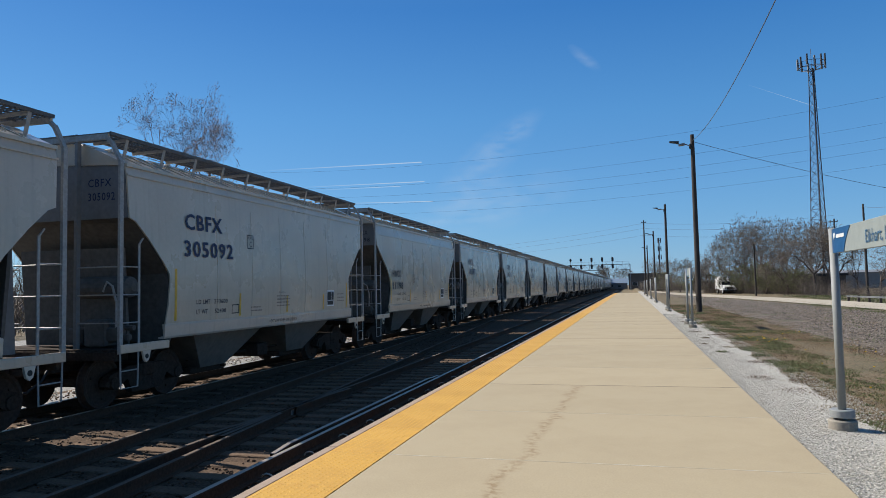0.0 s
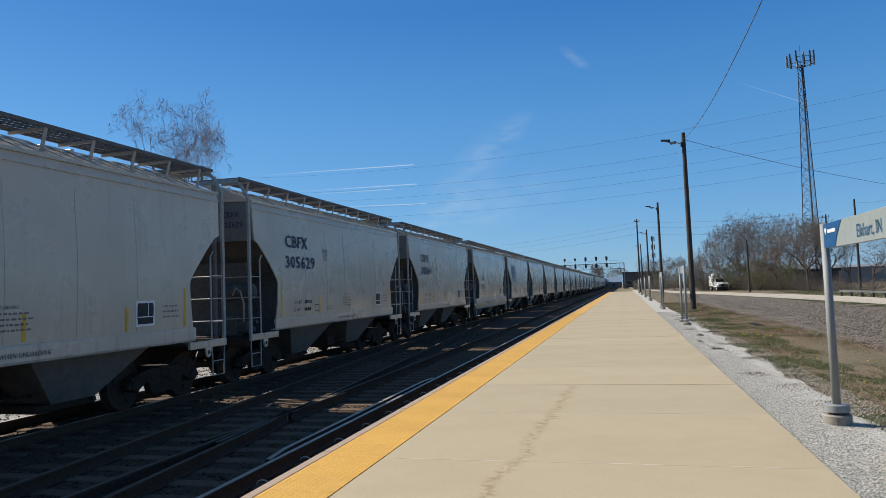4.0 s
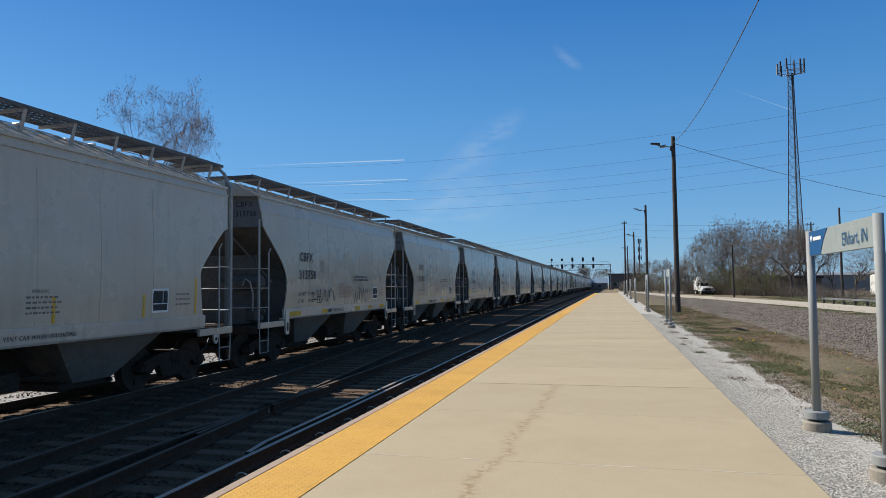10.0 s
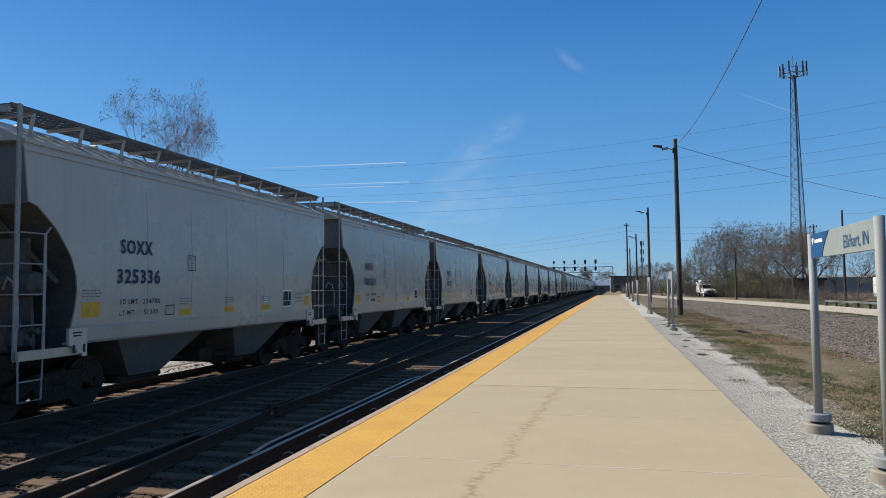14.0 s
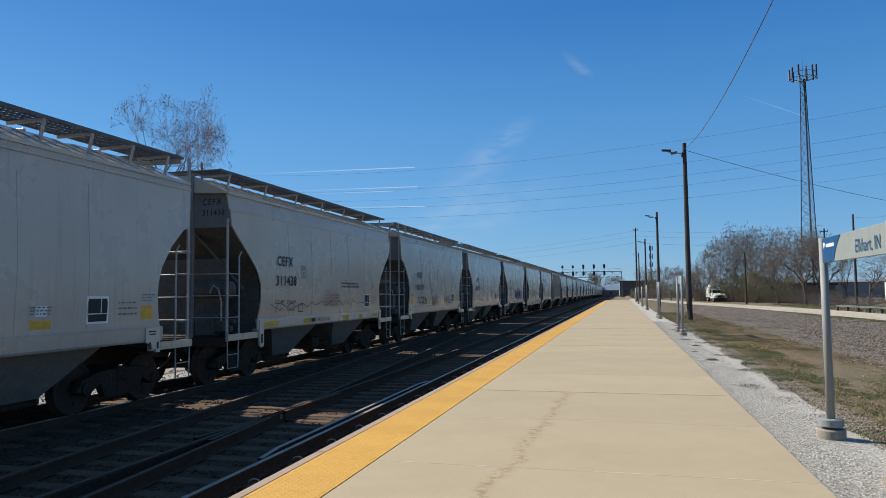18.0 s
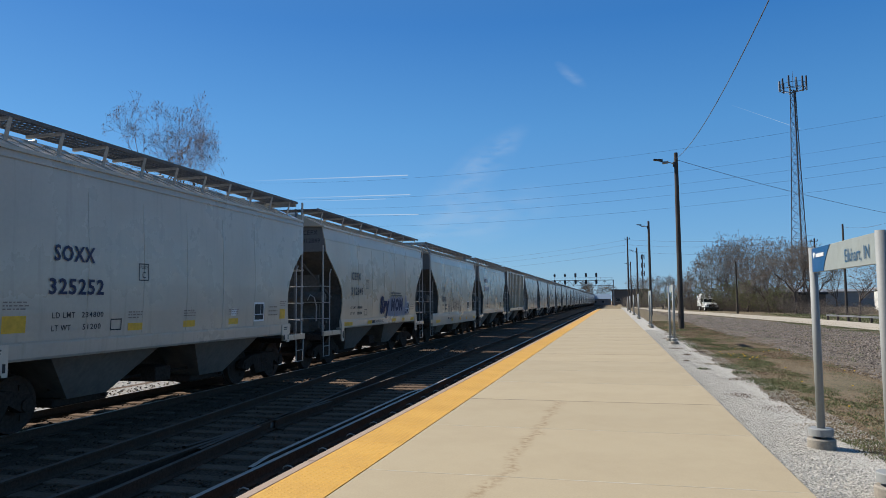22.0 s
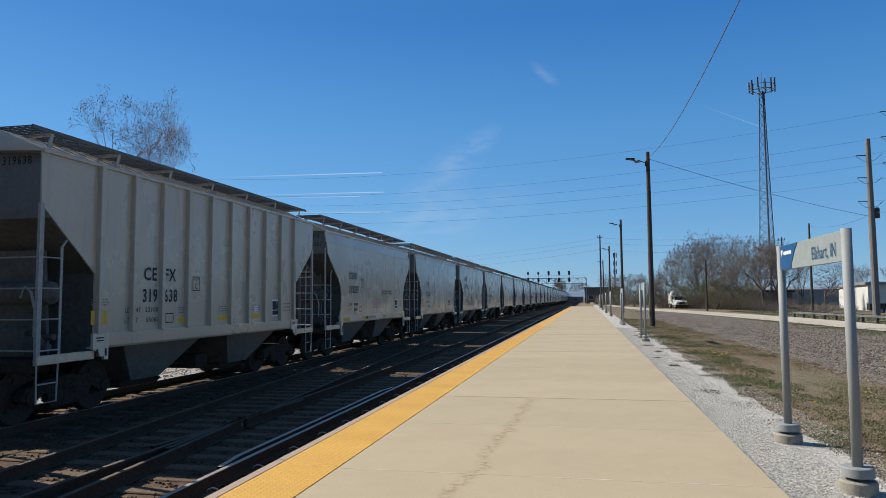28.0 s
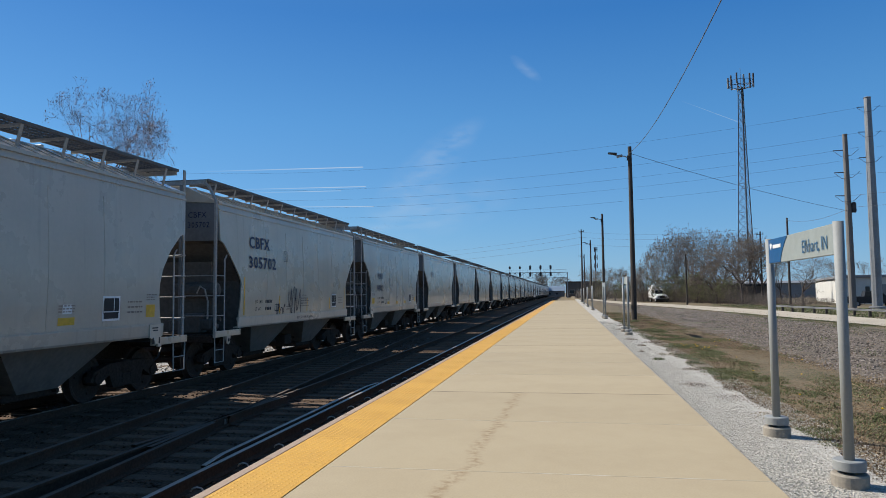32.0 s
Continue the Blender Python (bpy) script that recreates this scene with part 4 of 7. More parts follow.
def building(name, x0, x1, y0, y1, h, wall, label, roof=None, rise=0.0, windows=(), door=None, turn=0):
    """A low block: walls, a flat or pitched roof along x, windows on the side to the station."""
    b = empty(name, pose((x0 + x1) / 2, y0, -0.35, 0, 0, turn), label, "building")
    w, d = x1 - x0, y1 - y0
    part("wall", Shape().box(0, 0.12, h / 2, w, 0.24, h), wall, b)
    part("wall", Shape().box(0, d - 0.12, h / 2, w, 0.24, h), wall, b)
    for s in (-1, 1):
        part("wall", Shape().box(s * (w / 2 - 0.12), d / 2, h / 2, 0.24, d - 0.48, h), wall, b)
    r = Shape()
    if rise:
        r.prism([(-0.4, h), (d / 2, h + rise), (d + 0.4, h), (d + 0.4, h + 0.15), (d / 2, h + rise + 0.18), (-0.4, h + 0.15)], "x", -w / 2 - 0.3, w / 2 + 0.3)
    else:
        r.box(0, d / 2, h + 0.15, w + 0.6, d + 0.6, 0.35, 0.03)
    part("roof", r, roof or M_DARKMETAL, b)
    for x, z, ww, hh in windows:
        q = part("window", Shape().box(x, -0.01, z, ww, 0.06, hh, 0.01), M_WHITE, b)
        part("pane", Shape().box(x, -0.045, z, ww - 0.12, 0.02, hh - 0.12), M_GLASS, q)
    if door:
        part("door", Shape().box(door[0], -0.03, door[2] / 2, door[1], 0.08, door[2], 0.01), M_GREYWALL, b)
    return b


building("station_building", 1.8, 17, 300, 320, 6.3, M_BRICKWALL, "long dark brown low building at the platform's far end", windows=[(-5, 2.2, 2, 1.6), (-1.5, 2.2, 2, 1.6), (2.5, 2.2, 2, 1.6)])
building("blue_roof_building", -9, 1.2, 330, 345, 2.6, M_GREYWALL, "pale building with a blue-grey pitched roof", M_ROOFBLUE, 2.2, [(-2, 1.4, 1.4, 1.0), (1.5, 1.4, 1.4, 1.0)])
building("white_shed", 36.3, 52.3, 92.2, 126, 3.45, M_SHED, "off-white metal shed with a flat grey roof edge", M_GREYWALL, 0, [(-5.5, 1.9, 0.6, 1.0)], (-3.5, 3.0, 2.6), -12.8)
building("grey_warehouse", 41, 64, 170, 190, 3.5, M_GREYWALL, "long low grey metal warehouse", M_GREYWALL, 0.6)
building("dark_shed", 26.4, 33, 113, 118, 2.7, M_BRICKWALL, "dark shed half hidden under bare trees", M_DARKMETAL)

# guard rail along the service road
gr = empty("guard_rail", pose(0, 0, 0), "weathered roadside guard rail on short posts", "guard rail")
gp = [(19.75, 64.0), (20.6, 56.0), (21.5, 48.1), (22.6, 38.0), (23.6, 28.0)]
for (xa, ya), (xb, yb) in zip(gp, gp[1:]):
    part("rail_beam", Shape().bar((xa, ya, 0.35), (xb, yb, 0.35), 0.05, 0.05).bar((xa, ya, 0.27), (xb, yb, 0.27), 0.05, 0.05).bar((xa + 0.03, ya, 0.31), (xb + 0.03, yb, 0.31), 0.02, 0.04), M_STEELPOLE, gr)
yy = 64.0
while yy > 29:
    xx = float(np.interp(yy, [q[1] for q in gp[::-1]], [q[0] for q in gp[::-1]]))
    part("post", Shape().box(xx + 0.12, yy, 0.05, 0.16, 0.16, 0.75, 0.01), M_POLE, gr)
    yy -= 1.9


def truck(x, y, turn):
    """A white utility truck: bonnet, cab, stepped service body with racks, nose towards the platform."""
    t = empty("utility_truck", pose(x, y, -0.3, 0, 0, turn), "white utility truck with a bonnet and a tall service body", "truck")
    part("chassis", Shape().box(0, 3.0, 0.68, 1.0, 6.4, 0.24, 0.02), M_BLACK, t)
    body = part("service_body", Shape().box(-0.25, 4.6, 1.75, 1.7, 3.2, 1.8, 0.05), M_WHITE, t)
    part("side_locker", Shape().box(0.85, 4.6, 1.4, 0.45, 3.2, 1.1, 0.04), M_GREYWALL, body)
    part("ladder_rack", Shape().bar((-0.9, 3.1, 2.85), (-0.9, 6.1, 2.85), 0.08, 0.08).bar((0.4, 3.1, 2.85), (0.4, 6.1, 2.85), 0.08, 0.08).bar((-0.9, 3.1, 2.65), (-0.9, 3.1, 2.88), 0.08, 0.08, (1, 0, 0)).bar((0.4, 3.1, 2.65), (0.4, 3.1, 2.88), 0.08, 0.08, (1, 0, 0)), M_SHED, body)
    part("boom", Shape().box(-0.75, 3.6, 2.75, 0.5, 2.4, 0.5, 0.06), M_WHITE, t)
    part("tool_crate", Shape().box(0.35, 4.2, 2.72, 0.8, 1.2, 0.35, 0.04), M_DARKMETAL, t)
    c = part("cab", Shape().prism([(1.15, 0.7), (1.15, 1.5), (1.55, 2.2), (2.85, 2.24), (2.85, 0.7)], "x", -1.0, 1.0), M_WHITE, t)
    part("windscreen", Shape().prism([(1.15, 1.56), (1.5, 2.13), (1.47, 2.15), (1.12, 1.58)], "x", -0.88, 0.88), M_GLASS, c)
    for q in (-1, 1):
        part("side_window", Shape().box(q * 1.0, 2.15, 1.8, 0.02, 0.85, 0.5), M_GLASS, c)
    part("bonnet", Shape().prism([(-0.45, 0.7), (-0.45, 1.2), (-0.3, 1.34), (1.15, 1.5), (1.15, 0.7)], "x", -0.8, 0.8), M_WHITE, t)
    part("grille", Shape().box(0, -0.47, 0.98, 0.95, 0.06, 0.42, 0.01), M_BLACK, t)
    part("bumper", Shape().box(0, -0.55, 0.6, 2.1, 0.2, 0.26, 0.03), M_DARKMETAL, t)
    for q in (-1, 1):
        part("wing", Shape().prism([(-0.4, 0.75), (-0.3, 1.08), (0.9, 1.12), (1.1, 0.75)], "x", q * 0.8, q * 1.05), M_WHITE, t)
        part("headlight", Shape().box(q * 0.66, -0.47, 1.0, 0.24, 0.06, 0.22, 0.02), M_STEELPOLE, t)
        part("mirror", Shape().box(q * 1.22, 1.35, 1.85, 0.14, 0.08, 0.4, 0.02), M_BLACK, t)
        for yy in (0.35, 4.9):
            w = part("wheel", Shape().tube((q * 0.78, yy, 0.46), (q * 1.04, yy, 0.46), 0.46, n=16), M_TYRE, t)
            part("rim", Shape().tube((q * 0.98, yy, 0.46), (q * 1.05, yy, 0.46), 0.24, n=12), M_WHITE, w)


truck(18.35, 123.6, 4)


def pickup(x, y, turn):
    """A dark pickup parked by the shed."""
    t = empty("pickup_truck", pose(x, y, -0.33, 0, 0, turn), "dark pickup truck parked beside the white shed", "truck")
    b = part("body", Shape().prism([(-2.7, 0.45), (-2.7, 1.0), (-1.3, 1.12), (2.6, 1.12), (2.6, 0.45)], "x", -0.95, 0.95), M_BLACK, t)
    part("cab", Shape().prism([(-1.4, 1.1), (-0.75, 1.75), (0.7, 1.78), (0.85, 1.1)], "x", -0.85, 0.85), M_BLACK, t)
    part("bed_rail", Shape().box(0, 1.75, 1.15, 1.95, 1.75, 0.08, 0.02), M_DARKMETAL, b)
    for s in (-1, 1):
        part("side_window", Shape().prism([(-1.15, 1.18), (-0.7, 1.65), (0.6, 1.68), (0.7, 1.18)], "x", s * 0.855 - 0.01, s * 0.855 + 0.01), M_GLASS, t)
        for yy in (-1.8, 1.6):
            w = part("wheel", Shape().tube((s * 0.72, yy, 0.38), (s * 0.97, yy, 0.38), 0.38, n=16), M_TYRE, t)
            part("rim", Shape().tube((s * 0.9, yy, 0.38), (s * 0.98, yy, 0.38), 0.22, n=10), M_STEELPOLE, w)


pickup(35.4, 83.5, 80)


# ---- trees ----
def bare_tree(x, y, h, width, seed, label, trunk=0.18, stems=1, points=420, clear=0.3, mats=(M_BARK, M_TWIG), buds=0, twig=0.012, spray=5, name="tree", group="bare trees"):
    """A leafless tree: limbs grow out to points spread through the crown, each forking from the nearest wood."""
    rg = np.random.default_rng(seed)
    nodes, parent, count = np.zeros((points * 24 + 200, 3)), [], 0

    def add(p, k):
        nodes[len(parent)] = p
        parent.append(k)
        return len(parent) - 1

    for s in range(stems):
        foot = np.array([rg.normal(0, 0.16 * width * (stems > 1)), rg.normal(0, 0.16 * width * (stems > 1)), 0.0])
        k = add(foot, -1)
        lean = rg.normal(0, 0.03, 2) + foot[:2] * 0.5 / h
        for i in range(1, 6):
            z = h * clear * 1.5 * i / 5
            k = add((foot[0] + lean[0] * z + rg.normal(0, 0.008 * h), foot[1] + lean[1] * z + rg.normal(0, 0.008 * h), z), k)
    # points through an uneven egg-shaped crown
    c = []
    while len(c) < points:
        q = rg.uniform(-1, 1, 3)
        r = np.linalg.norm(q)
        bulge = 0.85 + 0.25 * noise.noise(Vector((q[0] * 1.6 + seed, q[1] * 1.6, q[2] * 1.6)))
        if r < bulge and rg.uniform() < 0.25 + 0.75 * r:
            zz = clear + (1 - clear) * (q[2] * 0.52 + 0.5)
            c.append((q[0] * width / 2, q[1] * width / 2, zz * h))
    c = np.array(c)
    base = np.array([0, 0, h * clear])
    c = c[np.argsort(np.linalg.norm((c - base) * (1, 1, 0.8), axis=1))]
    tips = []
    for a in c:
        n = nodes[:len(parent)]
        v = a - n
        d = np.linalg.norm(v, axis=1)
        # wood reaches up and outward: steep rises cost less than level runs
        d = d * (1.5 - 0.6 * v[:, 2] / (d + 1e-6)) + np.where(v[:, 2] < 0.01 * h, 0.6 * h, 0)
        k = int(np.argmin(d))
        start = nodes[k].copy()
        gap = np.linalg.norm(start - a)
        m = min(18, max(2, int(gap / (0.035 * h))))
        for i in range(1, m + 1):
            t = i / m
            p = start * (1 - t) + a * t + rg.normal(0, 0.0014 * h, 3) * (t < 1)
            p[2] -= 0.03 * gap * math.sin(math.pi * t)
            k = add(p, k)
        tips.append(k)
    nodes_a = nodes[:len(parent)]
    # wood thickness from what it carries
    load = np.zeros(len(parent))
    load[tips] = 1
    for i in range(len(parent) - 1, -1, -1):
        if parent[i] >= 0:
            load[parent[i]] += load[i]
    rad = trunk * (np.maximum(load, 0.5) / load.max()) ** 0.55
    limbs, twigs = [], []
    for i, k in enumerate(parent):
        if k >= 0:
            (limbs if load[i] > 9 else twigs).append((nodes_a[k], nodes_a[i], min(rad[k], rad[i] * 1.4), rad[i]))
    # sprays of fine twigs along the outer wood
    for k in tips:
        up = k
        for _ in range(spray):
            d = nodes_a[k] - nodes_a[parent[k]]
            d = d / (np.linalg.norm(d) + 1e-6) + rg.normal(0, 0.5, 3) + (0, 0, 0.35)
            s0 = nodes_a[up]
            q = s0 + d / np.linalg.norm(d) * h * rg.uniform(0.015, 0.045)
            twigs.append((s0, q, twig * 0.7, twig * 0.4))
            up = parent[up] if parent[up] >= 0 and rg.uniform() < 0.6 else k
    tree = empty(name, pose(x, y, ground_z(x, y) - 0.1), label, name, group)

    def build(nm, segs, n, mat, kind=""):
        p, q = np.array([s[0] for s in segs]), np.array([s[1] for s in segs])
        ra, rb = np.array([max(s[2], twig * 0.7) for s in segs]), np.array([max(s[3], twig * 0.45) for s in segs])
        d = q - p
        d /= np.linalg.norm(d, axis=1, keepdims=True) + 1e-9
        ref = np.where(np.abs(d[:, 2:3]) < 0.9, [[0, 0, 1.0]], [[1.0, 0, 0]])
        u = np.cross(d, ref)
        u /= np.linalg.norm(u, axis=1, keepdims=True) + 1e-9
        w = np.cross(d, u)
        a = 2 * np.pi * np.arange(n) / n
        rim = u[:, None] * np.cos(a)[None, :, None] + w[:, None] * np.sin(a)[None, :, None]
        v = np.concatenate([p[:, None] + rim * ra[:, None, None], q[:, None] + rim * rb[:, None, None]], 1)
        f = np.array([(i, (i + 1) % n, n + (i + 1) % n, n + i) for i in range(n)])
        f = f[None] + 2 * n * np.arange(len(segs))[:, None, None]
        mass(nm, v.reshape(-1, 3), f.reshape(-1, 4), mat, kind=kind, parent=tree)

    if stems > 2:
        build("brushwood", limbs + twigs, 3, mats[1], "stuff")
    else:
        build("trunk", limbs, 6, mats[0])
        build("crown", twigs, 3, mats[1])
    if buds:
        t = np.repeat(nodes_a[tips], buds, 0) + rg.normal(0, 0.012 * h, (len(tips) * buds, 3))
        bud = blades("foliage", t, rg.uniform(0.008, 0.018, len(t)) * h, rg.uniform(0.003, 0.006, len(t)) * h, M_YOUNGLEAF, "", rg, 1.2)
        bud.parent = tree
    return tree


def grown_tree(x, y, h, width, seed, label, levels=6, clear=0.22, trunk=0.2, twig=0.015, spread=34, buds=0, mats=(M_BARK, M_TWIG), spray=3):
    """A leafless tree that forks again and again, its limbs bending upward."""
    rg = np.random.default_rng(seed)
    segs, tips = [], []
    turn = math.radians

    def limb(p, d, length, r, lvl):
        n = 4 if lvl < 3 else 3
        for i in range(n):
            d = d + rg.normal(0, 0.09, 3) + np.array([0, 0, (0.07 if lvl < 4 else 0.02) if lvl else 0.0])
            d = d / np.linalg.norm(d)
            q = p + d * length / n
            r2 = r * (0.93 if lvl else 0.9)
            segs.append((p, q, r, r2, lvl))
            p, r = q, r2
            if lvl >= 1 and i < n - 1 and rg.uniform() < 0.3 and lvl < levels:
                limb(p, fork(d, rg.uniform(30, 55)), length * rg.uniform(0.5, 0.7), r * 0.55, lvl + 2)
        if lvl >= levels:
            tips.append((p, d))
            return
        for _ in range(4 if lvl == 0 else 2 + (rg.uniform() < 0.45)):
            limb(p, fork(d, rg.uniform(0.45, 1.15) * spread), length * rg.uniform(0.66, 0.9), r * rg.uniform(0.58, 0.75), lvl + 1)

    def fork(d, deg):
        v = rg.normal(0, 1, 3)
        v -= d * v.dot(d)
        v /= np.linalg.norm(v) + 1e-9
        return d * math.cos(turn(deg)) + v * math.sin(turn(deg))

    limb(np.zeros(3), np.array([0, 0, 1.0]), 1.0, 0.1, 0)
    for p, d in list(tips):
        for _ in range(spray):
            e = fork(d, rg.uniform(10, 50))
            segs.append((p, p + e * rg.uniform(0.05, 0.14), 0.0, 0.0, 99))
    P = np.array([q[0] for q in segs])
    Q = np.array([q[1] for q in segs])
    lv = np.array([q[4] for q in segs])
    # fit the crown to its height and width; the trunk keeps its own length
    lo = 1.0
    zt = np.percentile(Q[:, 2], 99.5)
    wide = np.percentile(np.hypot(Q[:, 0], Q[:, 1]), 90) * 2

    def fit(a):
        z = np.where(a[:, 2] < lo, a[:, 2] * clear * h, clear * h + (a[:, 2] - lo) / (zt - lo) * (1 - clear) * h)
        r = np.hypot(a[:, 0], a[:, 1]) / wide * 2 + 1e-6
        k = np.tanh(r * 0.9) / r / wide * 2 * width / 2
        return np.c_[a[:, 0] * k, a[:, 1] * k, np.maximum(z, 0.0)]

    P, Q = fit(P), fit(Q)
    R1 = np.maximum(np.array([q[2] for q in segs]) * trunk * 10, twig * 0.6)
    R2 = np.maximum(np.array([q[3] for q in segs]) * trunk * 10, twig * 0.45)
    tree = empty("tree", pose(x, y, ground_z(x, y) - 0.1), label, "tree", "bare trees")

    def build(nm, pick, n, mat):
        p, q, ra, rb = P[pick], Q[pick], R1[pick], R2[pick]
        d = q - p
        d /= np.linalg.norm(d, axis=1, keepdims=True) + 1e-9
        ref = np.where(np.abs(d[:, 2:3]) < 0.9, [[0, 0, 1.0]], [[1.0, 0, 0]])
        u = np.cross(d, ref)
        u /= np.linalg.norm(u, axis=1, keepdims=True) + 1e-9
        w = np.cross(d, u)
        a = 2 * np.pi * np.arange(n) / n
        rim = u[:, None] * np.cos(a)[None, :, None] + w[:, None] * np.sin(a)[None, :, None]
        v = np.concatenate([p[:, None] + rim * ra[:, None, None], q[:, None] + rim * rb[:, None, None]], 1)
        f = np.array([(i, (i + 1) % n, n + (i + 1) % n, n + i) for i in range(n)])
        f = f[None] + 2 * n * np.arange(len(p))[:, None, None]
        mass(nm, v.reshape(-1, 3), f.reshape(-1, 4), mat, kind="", parent=tree)

    build("trunk", lv <= 2, 7, mats[0])
    build("crown", lv > 2, 3, mats[1])
    if buds:
        t = fit(np.array([q[0] for q in tips]))
        t = np.repeat(t, buds, 0) + rg.normal(0, 0.01 * h, (len(t) * buds, 3))
        blades("foliage", t, rg.uniform(0.003, 0.007, len(t)) * h, rg.uniform(0.0008, 0.0018, len(t)) * h, M_BUD, "", rg, 1.2).parent = tree
    return tree


grown_tree(-41.3, 60, 22.4, 15.0, 4, "tall bare tree with reddish buds behind the train", 7, 0.5, 0.3, 0.015, 46, 3, (M_BARK, M_REDTWIG), 2)

random.seed(21)
TREES = [(14.0, 136, 6.2), (16.2, 132, 7.2), (18.0, 129, 8.6), (19.6, 127, 10.8), (21.2, 124, 12.4), (23.0, 120, 11.6), (24.6, 120, 12.6), (26.0, 113, 11.4), (26.9, 106, 10.6), (25.4, 98, 9.4), (27.4, 99, 9.6), (23.6, 105, 8.4), (22.0, 112, 8.6), (29.0, 102, 8.8), (12.4, 152, 7.0), (10.8, 164, 7.6), (9.2, 180, 8.6)]
for i, (x, y, h) in enumerate(TREES):
    grown_tree(x, y, h, h * 1.3, 30 + i, "bare grey-brown tree in a roadside thicket", 6, 0.2 if x < 24 else 0.3, 0.15 if x < 24 else 0.2, 0.018, 48, spray=5)
grown_tree(31.2, 92.6, 6.6, 9.5, 71, "small wide bare tree beside the road", 6, 0.25, 0.16, 0.012, 40)
grown_tree(36, 118, 7.2, 6, 72, "bare tree behind the shed", 5, 0.25, 0.16, 0.02, 36)
grown_tree(55, 150, 8.2, 7, 73, "bare tree behind the shed", 5, 0.25, 0.16, 0.025, 36)
grown_tree(68, 166, 9.2, 8, 76, "bare tree behind the warehouse", 5, 0.25, 0.16, 0.03, 36)
grown_tree(-8.5, 350, 12.5, 22, 74, "distant bare tree beyond the gantry", 6, 0.2, 0.3, 0.05, 38, spray=5)
grown_tree(-1.5, 390, 11, 19, 75, "distant bare tree beyond the gantry", 6, 0.2, 0.3, 0.05, 38, spray=5)
for i, (x, y, w, h, g) in enumerate([(22.4, 119, 5, 5.2, 5), (22.6, 113.5, 5, 5.0, 5), (23.4, 108, 4.5, 4.0, 4), (16.2, 138, 5, 4.6, 5), (24.4, 84, 5, 1.6, 0), (27.2, 82, 5, 1.4, 0), (29.0, 86, 4, 1.8, 0), (15.2, 133, 4, 3.6, 0), (17.6, 127, 4, 4.2, 0), (20.2, 120, 5, 5.0, 3), (22.2, 112, 5, 5.2, 4), (23.6, 106, 4, 3.8, 2), (24.8, 99, 4, 3.2, 0), (24.2, 94, 3, 1.6, 0), (25.6, 89, 3, 1.2, 0), (27.0, 93, 3, 2.0, 0), (29.2, 96, 4, 2.4, 0), (30.8, 90, 3, 1.4, 0), (33.5, 92, 3, 1.0, 0), (13.4, 144, 5, 4.2, 3), (18.8, 134, 6, 6, 3), (22.5, 130, 6, 7, 2), (28, 112, 6, 5.5, 0), (11.3, 158, 5, 4.5, 2), (36.5, 90, 3, 0.9, 0), (26.2, 102, 4, 3.6, 0), (16.6, 130, 5, 3.2, 0), (18.8, 125, 5, 4.4, 2), (19.8, 122.5, 4, 2.6, 0), (20.8, 117, 5, 4.6, 0), (21.6, 114, 4, 3.0, 0), (22.6, 109, 5, 4.2, 0), (23.2, 103, 4, 3.0, 0), (24.2, 101, 4, 4.2, 3), (25.2, 104, 5, 5.4, 0), (24.0, 96.5, 3, 2.2, 0), (14.2, 138.5, 5, 4.0, 2), (23.5, 116, 6, 7, 0), (10.4, 150, 6, 4.2, 0), (9.6, 160, 6, 5, 2), (8.8, 172, 6, 5.2, 0), (12.2, 147, 5, 4.0, 0)]):
    bare_tree(x, y, h, w, 200 + i, "tangled brown roadside shrub" if not g else "roadside shrub with first olive leaves", 0.035, 7, 260, 0.03, buds=g * 14, twig=0.02, spray=5, name="shrub", group="roadside brush")

# undergrowth and the far tree line, too dense to pick apart
q = np.array([(14.0, 137), (17.0, 129), (20.0, 121), (21.8, 113), (23.2, 105), (24.6, 97)])
n = 16000
k = rng.uniform(0, len(q) - 1.001, n)
i = k.astype(int)
p = q[i] + (q[i + 1] - q[i]) * (k - i)[:, None] + np.stack([rng.uniform(1.2, 6.0, n), rng.normal(0, 1.5, n)], -1)
blades("undergrowth", np.c_[p, np.full(n, -0.3)], rng.uniform(0.5, 1.0, n) ** 2 * np.interp(p[:, 1], (95, 108, 122, 140), (1.3, 2.4, 3.0, 2.2)), rng.uniform(0.007, 0.018, n), M_TWIG, "dense bare undergrowth below the trees", rng, 1.6)
n = 14000
p = np.stack([rng.uniform(5, 130, n), rng.uniform(195, 240, n), np.full(n, -0.4)], -1)
hh = np.array([2.6 + 2.2 * noise.noise(Vector((x * 0.08, 3, 0))) + 1.2 * noise.noise(Vector((x * 0.35, 7, 0))) for x in p[:, 0]])
blades("far_woods", p, np.maximum(hh, 1.2) * rng.uniform(0.6, 1.25, n), rng.uniform(0.03, 0.08, n), M_TWIG, "distant bare brown tree line", rng, 0.4)

# unseen brush, added to keep the view through the car gaps dark
n = 24000
p = np.stack([rng.uniform(-52, -34, n), rng.uniform(10, 330, n), np.full(n, -0.75)], -1)
blades("far_brush", p, rng.uniform(0.3, 1.0, n) * 6.5, rng.uniform(0.015, 0.05, n), M_TWIG, "added brown brush backdrop beyond the train", rng, 1.5)

